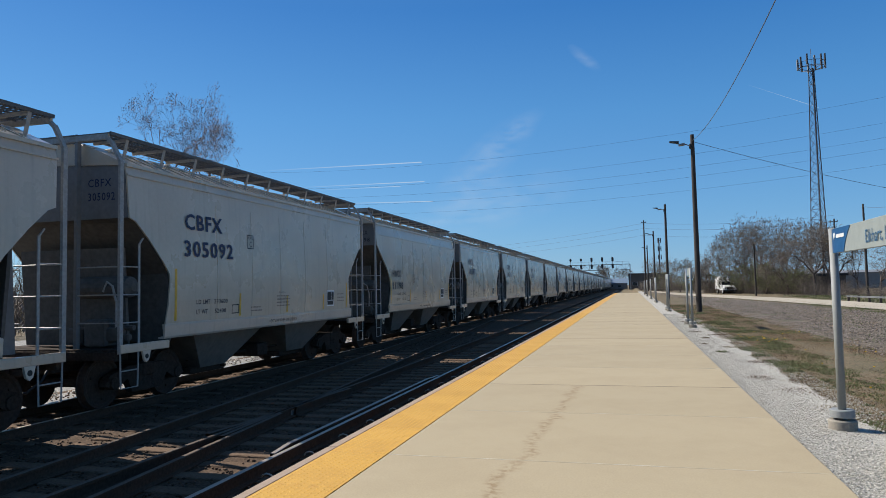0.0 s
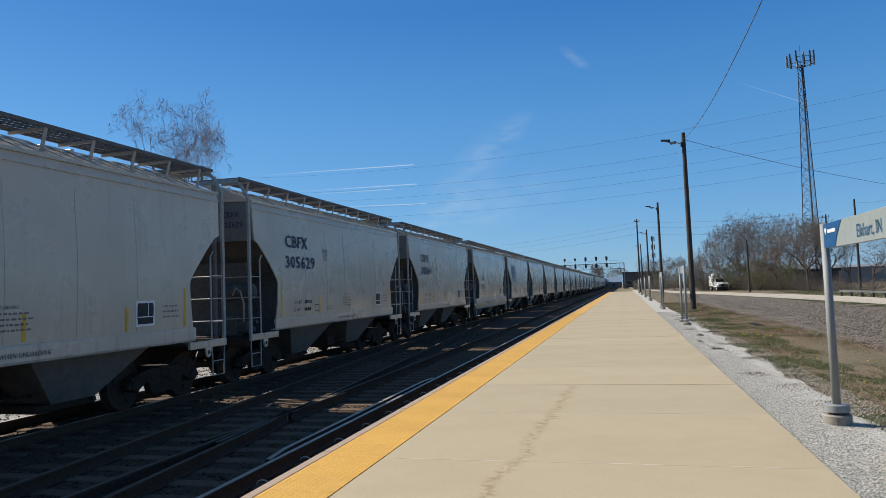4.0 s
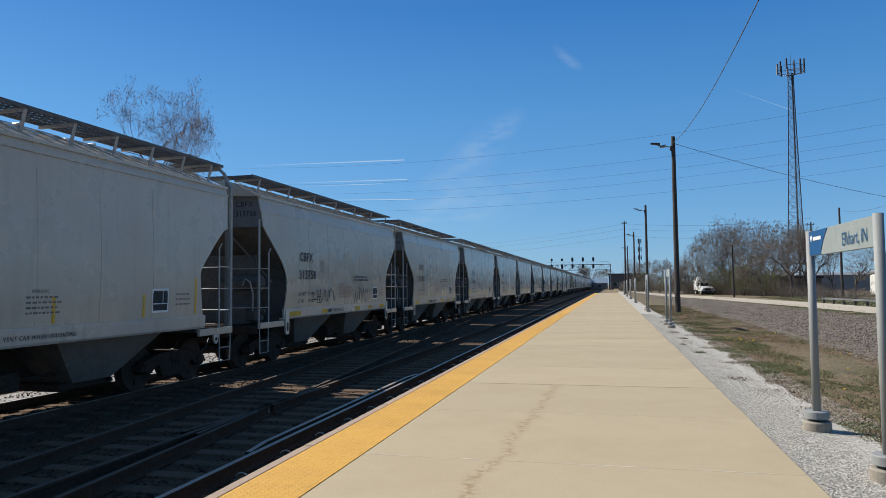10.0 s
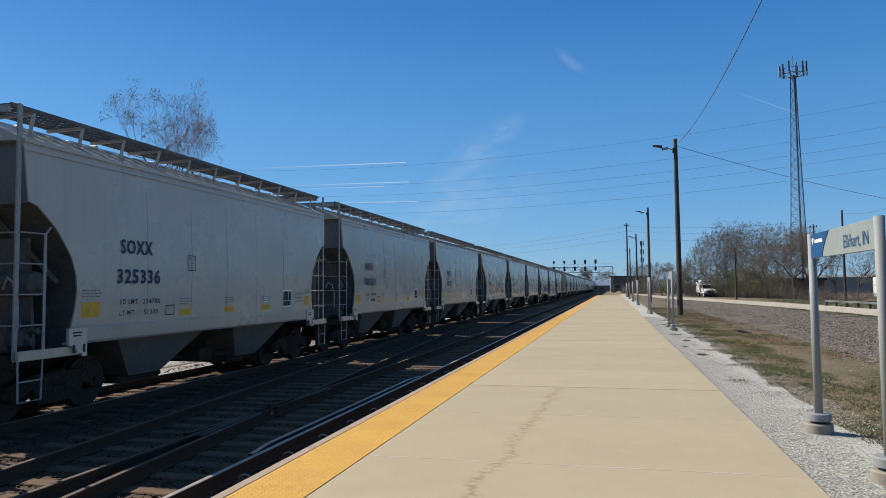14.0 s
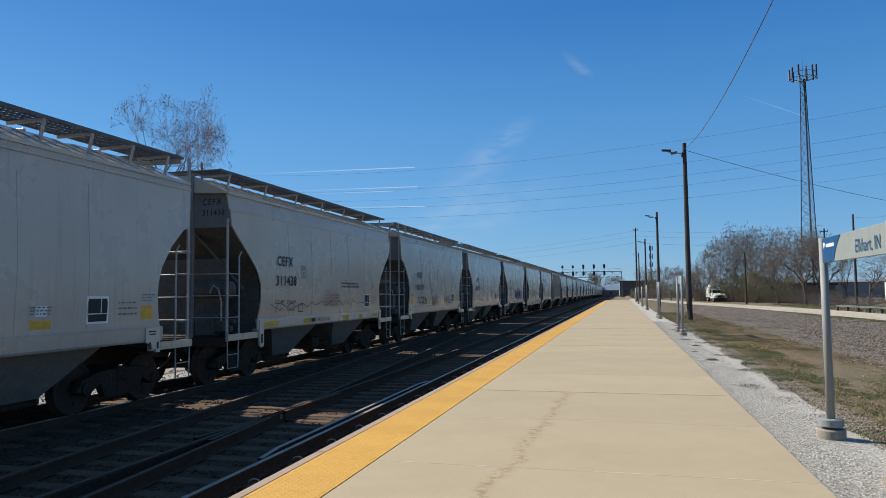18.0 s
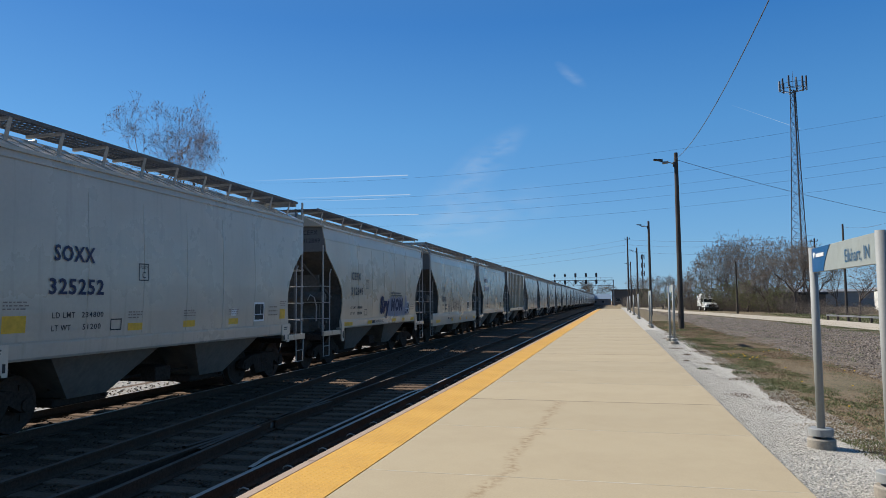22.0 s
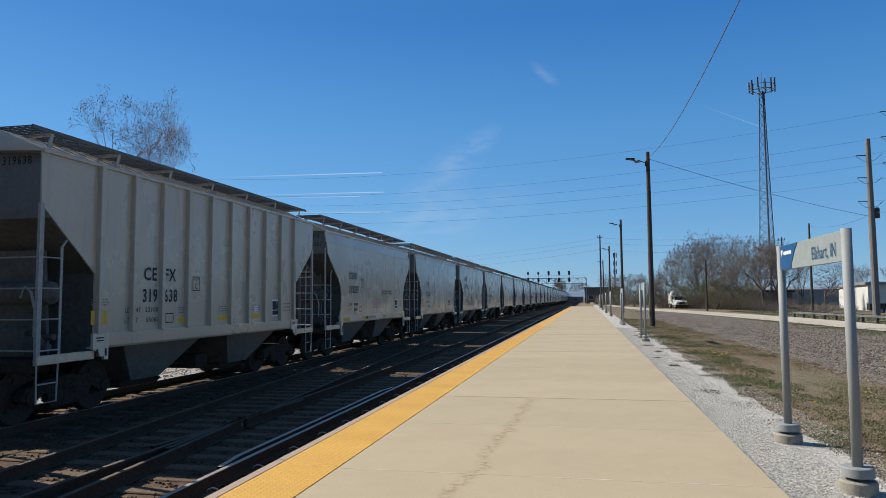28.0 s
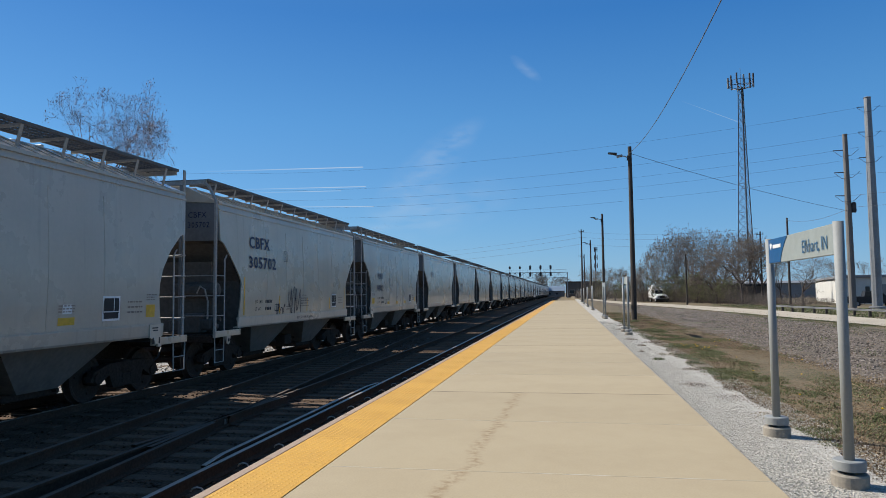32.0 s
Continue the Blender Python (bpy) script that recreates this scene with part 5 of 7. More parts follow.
# clouds: faint streaks and contrails far off in the sky
M_CLOUD = bpy.data.materials.new("thin_cloud")
M_CLOUD.use_nodes = True
_t = M_CLOUD.node_tree
_e = _t.nodes.new("ShaderNodeEmission")
_e.inputs[0].default_value, _e.inputs[1].default_value = (0.8, 0.9, 1.0, 1), 0.57
_tr = _t.nodes.new("ShaderNodeBsdfTransparent")
_mx = _t.nodes.new("ShaderNodeMixShader")
_tc = _t.nodes.new("ShaderNodeTexCoord")
_nz = _t.nodes.new("ShaderNodeTexNoise")
_nz.inputs["Scale"].default_value, _nz.inputs["Detail"].default_value = 2.2, 6
_mp = _t.nodes.new("ShaderNodeMapping")
_mp.inputs["Rotation"].default_value, _mp.inputs["Scale"].default_value = (0, radians(40), 0), (0.003, 0.003, 0.01)
_t.links.new(_tc.outputs["Object"], _mp.inputs[0])
_t.links.new(_mp.outputs[0], _nz.inputs["Vector"])
_gr = _t.nodes.new("ShaderNodeTexGradient")
_gr.gradient_type = "SPHERICAL"
_m2 = _t.nodes.new("ShaderNodeMapping")
_m2.inputs["Location"].default_value, _m2.inputs["Scale"].default_value = (-1, -1, 0), (2, 2, 1)
_t.links.new(_tc.outputs["UV"], _m2.inputs[0])
_t.links.new(_m2.outputs[0], _gr.inputs[0])
_mr = _t.nodes.new("ShaderNodeMapRange")
_mr.inputs[1].default_value, _mr.inputs[2].default_value, _mr.inputs[4].default_value = 0.3, 0.8, 0.3
_t.links.new(_nz.outputs[0], _mr.inputs[0])
_mu = _t.nodes.new("ShaderNodeMath")
_mu.operation = "MULTIPLY"
_t.links.new(_mr.outputs[0], _mu.inputs[0])
_t.links.new(_gr.outputs["Fac"], _mu.inputs[1])
_t.links.new(_mu.outputs[0], _mx.inputs[0])
_t.links.new(_tr.outputs[0], _mx.inputs[1])
_t.links.new(_e.outputs[0], _mx.inputs[2])
_t.links.new(_mx.outputs[0], _t.nodes["Material Output"].inputs[0])


M_TRAIL = bpy.data.materials.new("contrail")
M_TRAIL.use_nodes = True
_t = M_TRAIL.node_tree
_e = _t.nodes.new("ShaderNodeEmission")
_e.inputs[0].default_value, _e.inputs[1].default_value = (0.75, 0.87, 1.0, 1), 0.57
_tr = _t.nodes.new("ShaderNodeBsdfTransparent")
_mx = _t.nodes.new("ShaderNodeMixShader")
_tc = _t.nodes.new("ShaderNodeTexCoord")
_sx = _t.nodes.new("ShaderNodeSeparateXYZ")
_t.links.new(_tc.outputs["UV"], _sx.inputs[0])
_pp = _t.nodes.new("ShaderNodeMath")
_pp.operation = "PINGPONG"
_pp.inputs[1].default_value = 0.5
_t.links.new(_sx.outputs[1], _pp.inputs[0])
_wd = _t.nodes.new("ShaderNodeMapRange")
_wd.inputs[2].default_value, _wd.inputs[4].default_value = 0.5, 0.75
_t.links.new(_pp.outputs[0], _wd.inputs[0])
_ln = _t.nodes.new("ShaderNodeMapRange")
_ln.inputs[2].default_value, _ln.inputs[3].default_value = 0.75, 0.1
_t.links.new(_sx.outputs[0], _ln.inputs[0])
_mu = _t.nodes.new("ShaderNodeMath")
_mu.operation = "MULTIPLY"
_t.links.new(_wd.outputs[0], _mu.inputs[0])
_t.links.new(_ln.outputs[0], _mu.inputs[1])
_t.links.new(_mu.outputs[0], _mx.inputs[0])
_t.links.new(_tr.outputs[0], _mx.inputs[1])
_t.links.new(_e.outputs[0], _mx.inputs[2])
_t.links.new(_mx.outputs[0], _t.nodes["Material Output"].inputs[0])


def cloud(x0, z0, x1, z1, w, label):
    """A flat streak at 3 km, from one end to the other, w high."""
    a, b = Vector((x0, 3000, z0)), Vector((x1, 3000, z1))
    s = Vector((-(b - a).z, 0, (b - a).x)).normalized() * w / 2
    me = bpy.data.meshes.new("cloud_streak")
    me.from_pydata([a - s, b - s, b + s, a + s], [], [(0, 1, 2, 3)])
    uv = me.uv_layers.new()
    for i, q in enumerate(((0, 0), (1, 0), (1, 1), (0, 1))):
        uv.data[i].uv = q
    me.materials.append(M_TRAIL if "contrail" in label else M_CLOUD)
    ob = tagged(new("cloud_streak", me), label, "cloud", kind="structure")
    ob.visible_shadow = False


def sky_at(u, v):
    """A place on the far sky sheet from its angle across and up, in thousandths."""
    return u * 3.0, 1.6 + v * 3.0


for u0, v0, u1, v1, w, lab in (
        (-560, 197, -300, 193, 2.2, "thin white contrail"), (-500, 166, -296, 163, 1.8, "thin white contrail"), (-480, 160, -335, 158, 1.2, "thin white contrail"), (-450, 137, -283, 132, 1.8, "thin white contrail"),
        (-300, 95, -120, 258, 75, "soft slanting cirrus wisp"), (-235, 160, -110, 262, 45, "soft slanting cirrus wisp"), (-330, 95, -60, 150, 90, "faint cirrus veil"), (-175, 222, -140, 240, 16, "small bright cirrus wisp"),
        (-300, 100, -245, 103, 9, "small flat cloud"), (-75, 350, -28, 306, 20, "faint cirrus wisp"), (165, 267, 250, 228, 0.7, "faint white contrail")):
    cloud(*sky_at(u0, v0), *sky_at(u1, v1), w * 3.0, lab)


# ---- the train ----
def car_paint(name, colour, streak=0.32):
    """Weathered light grey paint: grime streaks that run down, faint panels."""
    m = material(name, colour, 0.3, vary=0.03, grain=14, stain=0.55, dark=tuple(c * 0.72 for c in colour), amount=0.4, bump=0.02, rand=0.05)
    t = m.node_tree
    n, link = t.nodes, t.links.new
    b = n["Principled BSDF"]
    src = b.inputs["Base Color"].links[0].from_socket
    tc = n.new("ShaderNodeTexCoord")
    info = n.new("ShaderNodeObjectInfo")
    mp = n.new("ShaderNodeMapping")
    mp.inputs["Scale"].default_value = (0.2, 5.0, 0.35)
    link(tc.outputs["Object"], mp.inputs[0])
    off = n.new("ShaderNodeVectorMath")
    off.operation = "ADD"
    link(mp.outputs[0], off.inputs[0])
    sc = n.new("ShaderNodeMath")
    sc.operation = "MULTIPLY"
    sc.inputs[1].default_value = 40
    link(info.outputs["Random"], sc.inputs[0])
    link(sc.outputs[0], off.inputs[1])
    ns = n.new("ShaderNodeTexNoise")
    ns.inputs["Scale"].default_value, ns.inputs["Detail"].default_value = 1.6, 4
    link(off.outputs[0], ns.inputs["Vector"])
    r = n.new("ShaderNodeMapRange")
    r.inputs[1].default_value, r.inputs[2].default_value, r.inputs[4].default_value = 0.55, 0.8, streak
    link(ns.outputs[0], r.inputs[0])
    mix = n.new("ShaderNodeMixRGB")
    mix.inputs[2].default_value = (0.2, 0.17, 0.13, 1)
    link(r.outputs[0], mix.inputs[0])
    link(src, mix.inputs[1])
    link(mix.outputs[0], b.inputs["Base Color"])
    b.inputs["Coat Weight"].default_value, b.inputs["Coat Roughness"].default_value = 0.45, 0.16
    # sheet steel is never quite flat
    wave = n.new("ShaderNodeTexNoise")
    wave.inputs["Scale"].default_value, wave.inputs["Detail"].default_value = 0.9, 1
    link(tc.outputs["Object"], wave.inputs["Vector"])
    dent = n.new("ShaderNodeBump")
    dent.inputs["Strength"].default_value, dent.inputs["Distance"].default_value = 0.14, 0.03
    link(wave.outputs[0], dent.inputs["Height"])
    link(b.inputs["Normal"].links[0].from_socket, dent.inputs["Normal"])
    link(dent.outputs[0], b.inputs["Normal"])
    return m


P_GREY = car_paint("weathered_light_grey_paint", (0.5, 0.425, 0.325))
P_BLUEGREY = car_paint("weathered_blue_grey_paint", (0.455, 0.41, 0.34))
P_TAN = car_paint("weathered_warm_grey_paint", (0.49, 0.4, 0.295), 0.3)
P_WHITE = car_paint("weathered_off_white_paint", (0.56, 0.495, 0.405), 0.35)
# car ends turn from the sun; their shade is put into this darker grey
M_ENDPAINT = material("shaded_grey_end_paint", (0.17, 0.172, 0.172), 0.6, vary=0.1, grain=12, stain=1.0, dark=(0.1, 0.095, 0.09), amount=0.6, bump=0.05)
# dusty paint, darkened further for the shade on the downward-facing hoppers
M_HOPPER = material("shaded_dusty_hopper_paint", (0.17, 0.15, 0.128), 0.65, vary=0.12, grain=10, stain=1.0, dark=(0.06, 0.052, 0.045), amount=0.8, bump=0.05)
# brown grime, with the shade of the open end bays mixed into the colour
M_GRIMESHADE = material("shaded_brown_grimed_steel", (0.1, 0.09, 0.078), 0.75, vary=0.2, grain=12, stain=1.2, dark=(0.06, 0.054, 0.047), amount=0.6, bump=0.1)
M_UNDER = material("black_running_gear", (0.05, 0.036, 0.028), 0.9, 0.0, vary=0.3, grain=20, stain=3, bump=0.2, spec=0.1)
M_WHEEL = material("dirty_wheel_steel", (0.06, 0.042, 0.032), 0.8, 0.0, vary=0.2, grain=20, stain=4, bump=0.1, spec=0.15)
M_GALV = material("galvanised_steel", (0.34, 0.325, 0.3), 0.6, 0.1, vary=0.15, grain=20, stain=3, bump=0.05)
M_BOARD = material("walkway_steel", (0.1, 0.098, 0.095), 0.6, 0.0, vary=0.2, grain=30, stain=3, bump=0.1)
M_MARK = material("black_stencil", (0.018, 0.02, 0.03), 0.6, vary=0.15, grain=30, bump=0)
M_MARKBLUE = material("dark_blue_stencil", (0.012, 0.022, 0.07), 0.6, vary=0.15, grain=30, bump=0)
M_MARKFAINT = material("faded_stencil", (0.2, 0.16, 0.14), 0.6, vary=0.15, grain=30, bump=0)
M_PATCHDARK = material("dark_repaint", (0.07, 0.075, 0.085), 0.6, vary=0.1, grain=10, bump=0)
M_FRESHWHITE = material("fresh_white_paint", (0.78, 0.78, 0.76), 0.5, vary=0.04, grain=10, bump=0)
M_PATCHPALE = material("pale_repaint", (0.42, 0.43, 0.45), 0.6, vary=0.08, grain=10, bump=0)
M_MARKRED = material("dull_red_stencil", (0.3, 0.09, 0.08), 0.6, vary=0.15, grain=30, bump=0)
M_YELLOW = material("yellow_reflective", (0.75, 0.42, 0.03), 0.5, vary=0.15, grain=12, stain=6, dark=(0.4, 0.25, 0.06), bump=0)
M_PATCH = material("blue_grey_patch", (0.13, 0.17, 0.24), 0.6, vary=0.1, grain=10, bump=0)
M_SPRAY = material("dark_spray_paint", (0.03, 0.03, 0.05), 0.7, vary=0.2, bump=0)
M_SPRAYVIOLET = material("violet_spray_paint", (0.03, 0.022, 0.065), 0.7, vary=0.2, bump=0)
M_SPRAYPALE = material("pale_lilac_spray_paint", (0.33, 0.31, 0.36), 0.7, vary=0.2, bump=0)

HALF = 5.585   # from the car's middle to its end posts
# side of the body: height above the rail and half width
SECTION = [(1.22, 1.60), (1.44, 1.615), (1.46, 1.595), (1.9, 1.612), (2.4, 1.615), (2.9, 1.608), (3.3, 1.596), (3.62, 1.583), (3.96, 1.57), (4.16, 1.56), (4.36, 1.52)]
ROUND = SECTION[:8] + [(3.96, 1.572), (3.99, 1.55), (4.38, 1.49)]
FLAT = [(1.22, 1.56), (1.46, 1.57), (4.49, 1.57)]


def half_width(z, flat=False):
    s = ROUND if flat == "round" else FLAT if flat else SECTION
    return float(np.interp(z, [a for a, _ in s], [b for _, b in s]))


# end outlines, from the sill up to the eave: distance from the middle and height
ENDS = {
    "angular": [(4.43, 1.46), (4.36, 1.8), (4.31, 2.3), (4.33, 2.42), (4.5, 2.63), (4.88, 3.02), (5.24, 3.34), (5.4, 3.4), (5.45, 4.36)],
    "round": [(4.33, 1.46), (4.25, 1.7), (4.2, 2.0), (4.21, 2.3), (4.3, 2.5), (4.46, 2.72), (4.8, 3.02), (5.2, 3.36), (5.47, 3.62), (5.52, 3.99), (5.55, 4.38)],
    "curved": [(4.6, 1.46), (4.53, 1.75), (4.5, 2.05), (4.52, 2.3), (4.62, 2.6), (4.92, 3.02), (5.3, 3.36), (5.48, 3.42), (5.52, 3.96), (5.55, 4.36)],
    "cut": [(4.32, 1.46), (4.32, 2.52), (5.6, 3.6), (5.62, 4.49)],
}


def end_y(kind, z):
    e = ENDS[kind]
    return float(np.interp(z, [b for _, b in e], [a for a, _ in e]))


def body_meshes(kind, paint, ribs):
    """Side sheets, roof and end sheets of one kind of hopper body."""
    flat = "round" if kind == "round" else kind == "cut"
    top = ENDS[kind][-1][1]
    zs = sorted({round(z, 3) for z in [b for _, b in ENDS[kind]] + [1.46, 1.9, 2.4, 2.9, 3.3, 3.62, 3.96, 3.99, 4.16, top] if 1.46 <= z <= top})
    fr = [-1, -0.8, -0.6, -0.4, -0.2, 0, 0.2, 0.4, 0.6, 0.8, 1]
    side = {}
    for s in (-1, 1):
        g = Shape()
        g.grid([[(s * half_width(z, flat), f * end_y(kind, z), z) for f in fr] for z in zs])
        # inner skin gives the sheet its thickness at the ends
        g.grid([[(s * (half_width(z, flat) - 0.03), f * end_y(kind, z), z) for f in fr] for z in zs])
        for f in (-1, 1):
            g.grid([[(s * half_width(z, flat), f * end_y(kind, z), z), (s * (half_width(z, flat) - 0.03), f * end_y(kind, z), z)] for z in zs])
        side[s] = g.mesh("side_sheet", paint, False)
    w = half_width(top, flat)
    yl = ENDS[kind][-1][0]
    prof = [(-w - 0.015, top - 0.03), (-w - 0.015, top), (-0.75, top + 0.36), (-0.4, top + 0.42), (0, top + 0.43), (0.4, top + 0.42), (0.75, top + 0.36), (w + 0.015, top), (w + 0.015, top - 0.03), (0, top + 0.05)]
    roof = Shape().prism(prof, "y", -yl - 0.01, yl + 0.01)
    roof = roof.mesh("roof", paint)
    seam = Shape().prism([(a, b + 0.02) for a, b in prof[1:8]] + [(a, b - 0.01) for a, b in prof[7:0:-1]], "y", -0.02, 0.02)
    seam = seam.mesh("roof_seam", paint)
    trim = Shape().bar((w + 0.02, -yl, top - 0.02), (w + 0.02, yl, top - 0.02), 0.05, 0.06)
    if kind == "round":
        trim.bar((1.57, -yl, 3.975), (1.57, yl, 3.975), 0.03, 0.03)
    elif kind in ("curved", "angular"):
        zf = top - (0.2 if kind == "angular" else 0.16)
        trim.bar((half_width(zf) + 0.012, -yl, zf), (half_width(zf) + 0.012, yl, zf), 0.03, 0.03)
    trim = trim.mesh("eave_trim", paint)
    # end sheets: upright above, sloping below
    up, slope = Shape(), Shape()
    zc = 3.4 if kind != "round" else 3.6
    w2 = half_width(zc, flat)
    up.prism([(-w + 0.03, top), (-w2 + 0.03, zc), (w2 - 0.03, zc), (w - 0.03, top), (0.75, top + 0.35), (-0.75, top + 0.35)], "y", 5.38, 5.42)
    edge = [(e - 0.015, z) for e, z in ENDS[kind] if 2.25 < z < zc]
    edge = [(edge[0][0] - 0.02, 1.12)] + edge + [(5.4, zc)]
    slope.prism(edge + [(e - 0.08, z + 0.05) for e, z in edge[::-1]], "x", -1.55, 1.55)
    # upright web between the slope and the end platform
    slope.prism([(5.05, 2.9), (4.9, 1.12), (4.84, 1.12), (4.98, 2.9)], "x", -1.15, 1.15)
    return side, roof, seam, trim, up.mesh("end_sheet", M_ENDPAINT), slope.mesh("slope_sheet", M_GRIMESHADE)


def squiggle(seed, w, h, n, curl=1.0):
    r = random.Random(seed)
    pts, x = [], 0.0
    for i in range(n):
        pts.append((w * i / n + r.gauss(0, w * 0.03 * curl), h * (0.5 + 0.5 * math.sin(i * 1.9 + r.gauss(0, 0.5)))))
    out = []
    for a, b, c, d in zip(pts, pts[1:], pts[2:], pts[3:]):
        for k in range(4):
            t = k / 4
            out.append(tuple(0.5 * (2 * b[j] + (c[j] - a[j]) * t + (2 * a[j] - 5 * b[j] + 4 * c[j] - d[j]) * t * t + (3 * b[j] - a[j] - 3 * c[j] + d[j]) * t ** 3) for j in (0, 1)))
    return out


class Car:
    """Shared meshes of one kind of car."""

    def __init__(self, kind, paint, sill_paint, sill_low=1.2, deep=False):
        self.kind, self.paint, self.sill_paint, self.deep = kind, paint, sill_paint, deep
        self.flat = "round" if kind == "round" else kind == "cut"
        self.side, self.roof, self.seam, self.trim, self.end, self.slope = body_meshes(kind, paint, kind == "cut")
        yl = ENDS[kind][0][0]
        w = 1.615
        s = Shape()
        if deep:
            s.prism([(w, 1.46), (w + 0.01, 1.3), (w - 0.02, 0.86), (w - 0.1, 0.86), (w - 0.07, 1.46)], "y", -5.3, 5.3)
        else:
            s.prism([(w + 0.008, 1.47), (w + 0.012, 1.44), (w, 1.24), (w - 0.02, sill_low), (w - 0.14, sill_low), (w - 0.14, 1.23), (w - 0.03, 1.25), (w - 0.05, 1.47)], "y", -yl - 0.05, yl + 0.05)
        self.sill = s.mesh("side_sill", sill_paint)
        self.seam_up = Shape().pipe([(half_width(z) + 0.001, 0.012 * math.sin(z * 3), z) for z in (1.5, 1.9, 2.4, 2.9, 3.3, 3.6, 3.9)], 0.006, 4).mesh("weld_seam", paint)
        self.weld = Shape().bar((w + 0.012, -yl, 1.475), (w + 0.012, yl, 1.475), 0.016, 0.016).mesh("weld_bead", sill_paint)
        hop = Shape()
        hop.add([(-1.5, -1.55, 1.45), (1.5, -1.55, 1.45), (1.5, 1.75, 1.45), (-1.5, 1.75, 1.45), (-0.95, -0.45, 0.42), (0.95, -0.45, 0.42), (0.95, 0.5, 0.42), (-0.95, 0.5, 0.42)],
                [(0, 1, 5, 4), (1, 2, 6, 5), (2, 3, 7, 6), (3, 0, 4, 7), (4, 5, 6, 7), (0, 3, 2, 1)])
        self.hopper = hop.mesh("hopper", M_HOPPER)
        self.gate = Shape().box(0, 0, 0.36, 1.7, 1.3, 0.14, 0.02).box(0, 0.75, 0.36, 0.1, 0.5, 0.1, 0.01).tube((-0.9, 0.5, 0.38), (0.95, 0.5, 0.38), 0.04, n=6).mesh("outlet_gate", M_UNDER)



# walkway: open steel grating on angle irons, round the hatches
def grating():
    g = Shape()
    for s in (-1, 1):
        for x in (0.62, 0.765, 0.91, 1.055, 1.2, 1.34):
            edge = x in (0.62, 1.34)
            g.bar((s * x, -5.6, 4.885), (s * x, 5.6, 4.885), 0.025 if edge else 0.012, 0.06 if edge else 0.03)
        for i in range(113):
            g.bar((s * 0.62, -5.6 + i * 0.1, 4.89), (s * 1.34, -5.6 + i * 0.1, 4.89), 0.02, 0.02)
        for k in range(6):
            g.bar((-0.62, s * (5.1 + k * 0.1), 4.89), (0.62, s * (5.1 + k * 0.1), 4.89), 0.04, 0.025)
    return g


BOARD = grating().mesh("running_board", M_BOARD)
STANCHION = Shape().bar((1.22, 0, 4.42), (1.33, 0, 4.86), 0.07, 0.014, (1, 0, 0)).bar((1.33, 0, 4.845), (0.6, 0, 4.83), 0.05, 0.05).mesh("stanchion", M_GALV)
HATCH = Shape().box(0, 0, 4.81, 0.75, 1.5, 0.1, 0.03).box(0, 0, 4.88, 0.7, 0.06, 0.05, 0.01).mesh("hatch_cover", P_GREY)
RUNG = Shape().tube((0, 0, 0), (0, 0.46, 0), 0.013, n=6).mesh("rung", M_GALV)
END_RUNG = Shape().tube((0, 0, 0), (-0.94, 0, 0), 0.013, n=6).mesh("rung", M_GALV)
POSTS = {
    "A": Shape().bar((0, 0, 1.02), (0, 0, 4.38), 0.085, 0.05, (1, 0, 0)).bar((0, 0, 4.36), (-0.2, 0, 4.74), 0.05, 0.085, (0, 1, 0)).bar((-0.2, 0, 4.72), (-0.32, 0, 4.84), 0.05, 0.085, (0, 1, 0)),
    "C": Shape().bar((-0.06, 0, 1.02), (-0.06, 0, 4.88), 0.075, 0.03, (1, 0, 0)),
    "B": Shape().bar((-0.04, 0.04, 1.02), (-0.04, 0.04, 3.78), 0.075, 0.03, (1, 0, 0)),
    "E": Shape().bar((0, 0, 1.02), (0, 0, 3.62), 0.09, 0.05, (1, 0, 0)),
}
POSTS["D"] = POSTS["F"] = POSTS["A"]
POSTS = {k: q.mesh("end_post", M_GALV) for k, q in POSTS.items()}
POST_FAR = Shape().bar((0, 0, 1.02), (0, 0, 4.62), 0.06, 0.03, (1, 0, 0)).bar((0, 0, 4.6), (-0.25, 0, 4.64), 0.03, 0.05).mesh("end_post", M_GALV)
CROSS_BAR = Shape().bar((1.3, 0, 4.83), (-1.3, 0, 4.83), 0.05, 0.1).mesh("cross_bar", M_GALV)
GRAB_RAIL = Shape().tube((0.62, 0, 2.92), (-1.5, 0, 2.92), 0.016, n=6).mesh("grab_rail", M_GALV)
STILE_SHORT = Shape().bar((0, 0, 1.12), (0, 0, 2.95), 0.05, 0.016, (1, 0, 0)).bar((0, 0, 2.94), (0, 0.1, 3.06), 0.03, 0.02).mesh("stile", M_GALV)
STEP = Shape().pipe([(0, 0, 1.05), (0, 0.02, 0.42), (0, 0.44, 0.42), (0, 0.46, 1.05)], 0.016).tube((0, 0.02, 0.72), (0, 0.45, 0.72), 0.012).mesh("sill_step", M_GALV)
PLATFORM_BEAM = Shape().box(0, 0.55, 1.06, 2.9, 1.1, 0.06, 0.005).box(0, 0, 0.98, 3.0, 0.1, 0.16, 0.01).box(0, 1.3, 0.85, 0.5, 2.9, 0.35, 0.02).mesh("end_platform", M_UNDER)
SIDE_BEAM = Shape().box(1.57, 0.62, 1.1, 0.07, 1.3, 0.15, 0.01).mesh("platform_beam", P_GREY)
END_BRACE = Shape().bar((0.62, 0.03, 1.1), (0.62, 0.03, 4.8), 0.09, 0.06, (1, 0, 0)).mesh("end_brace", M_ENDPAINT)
DIAGONAL = Shape().bar((0.3, 0.2, 3.75), (1.45, 0.85, 2.2), 0.16, 0.05).mesh("diagonal_brace", M_GRIMESHADE)
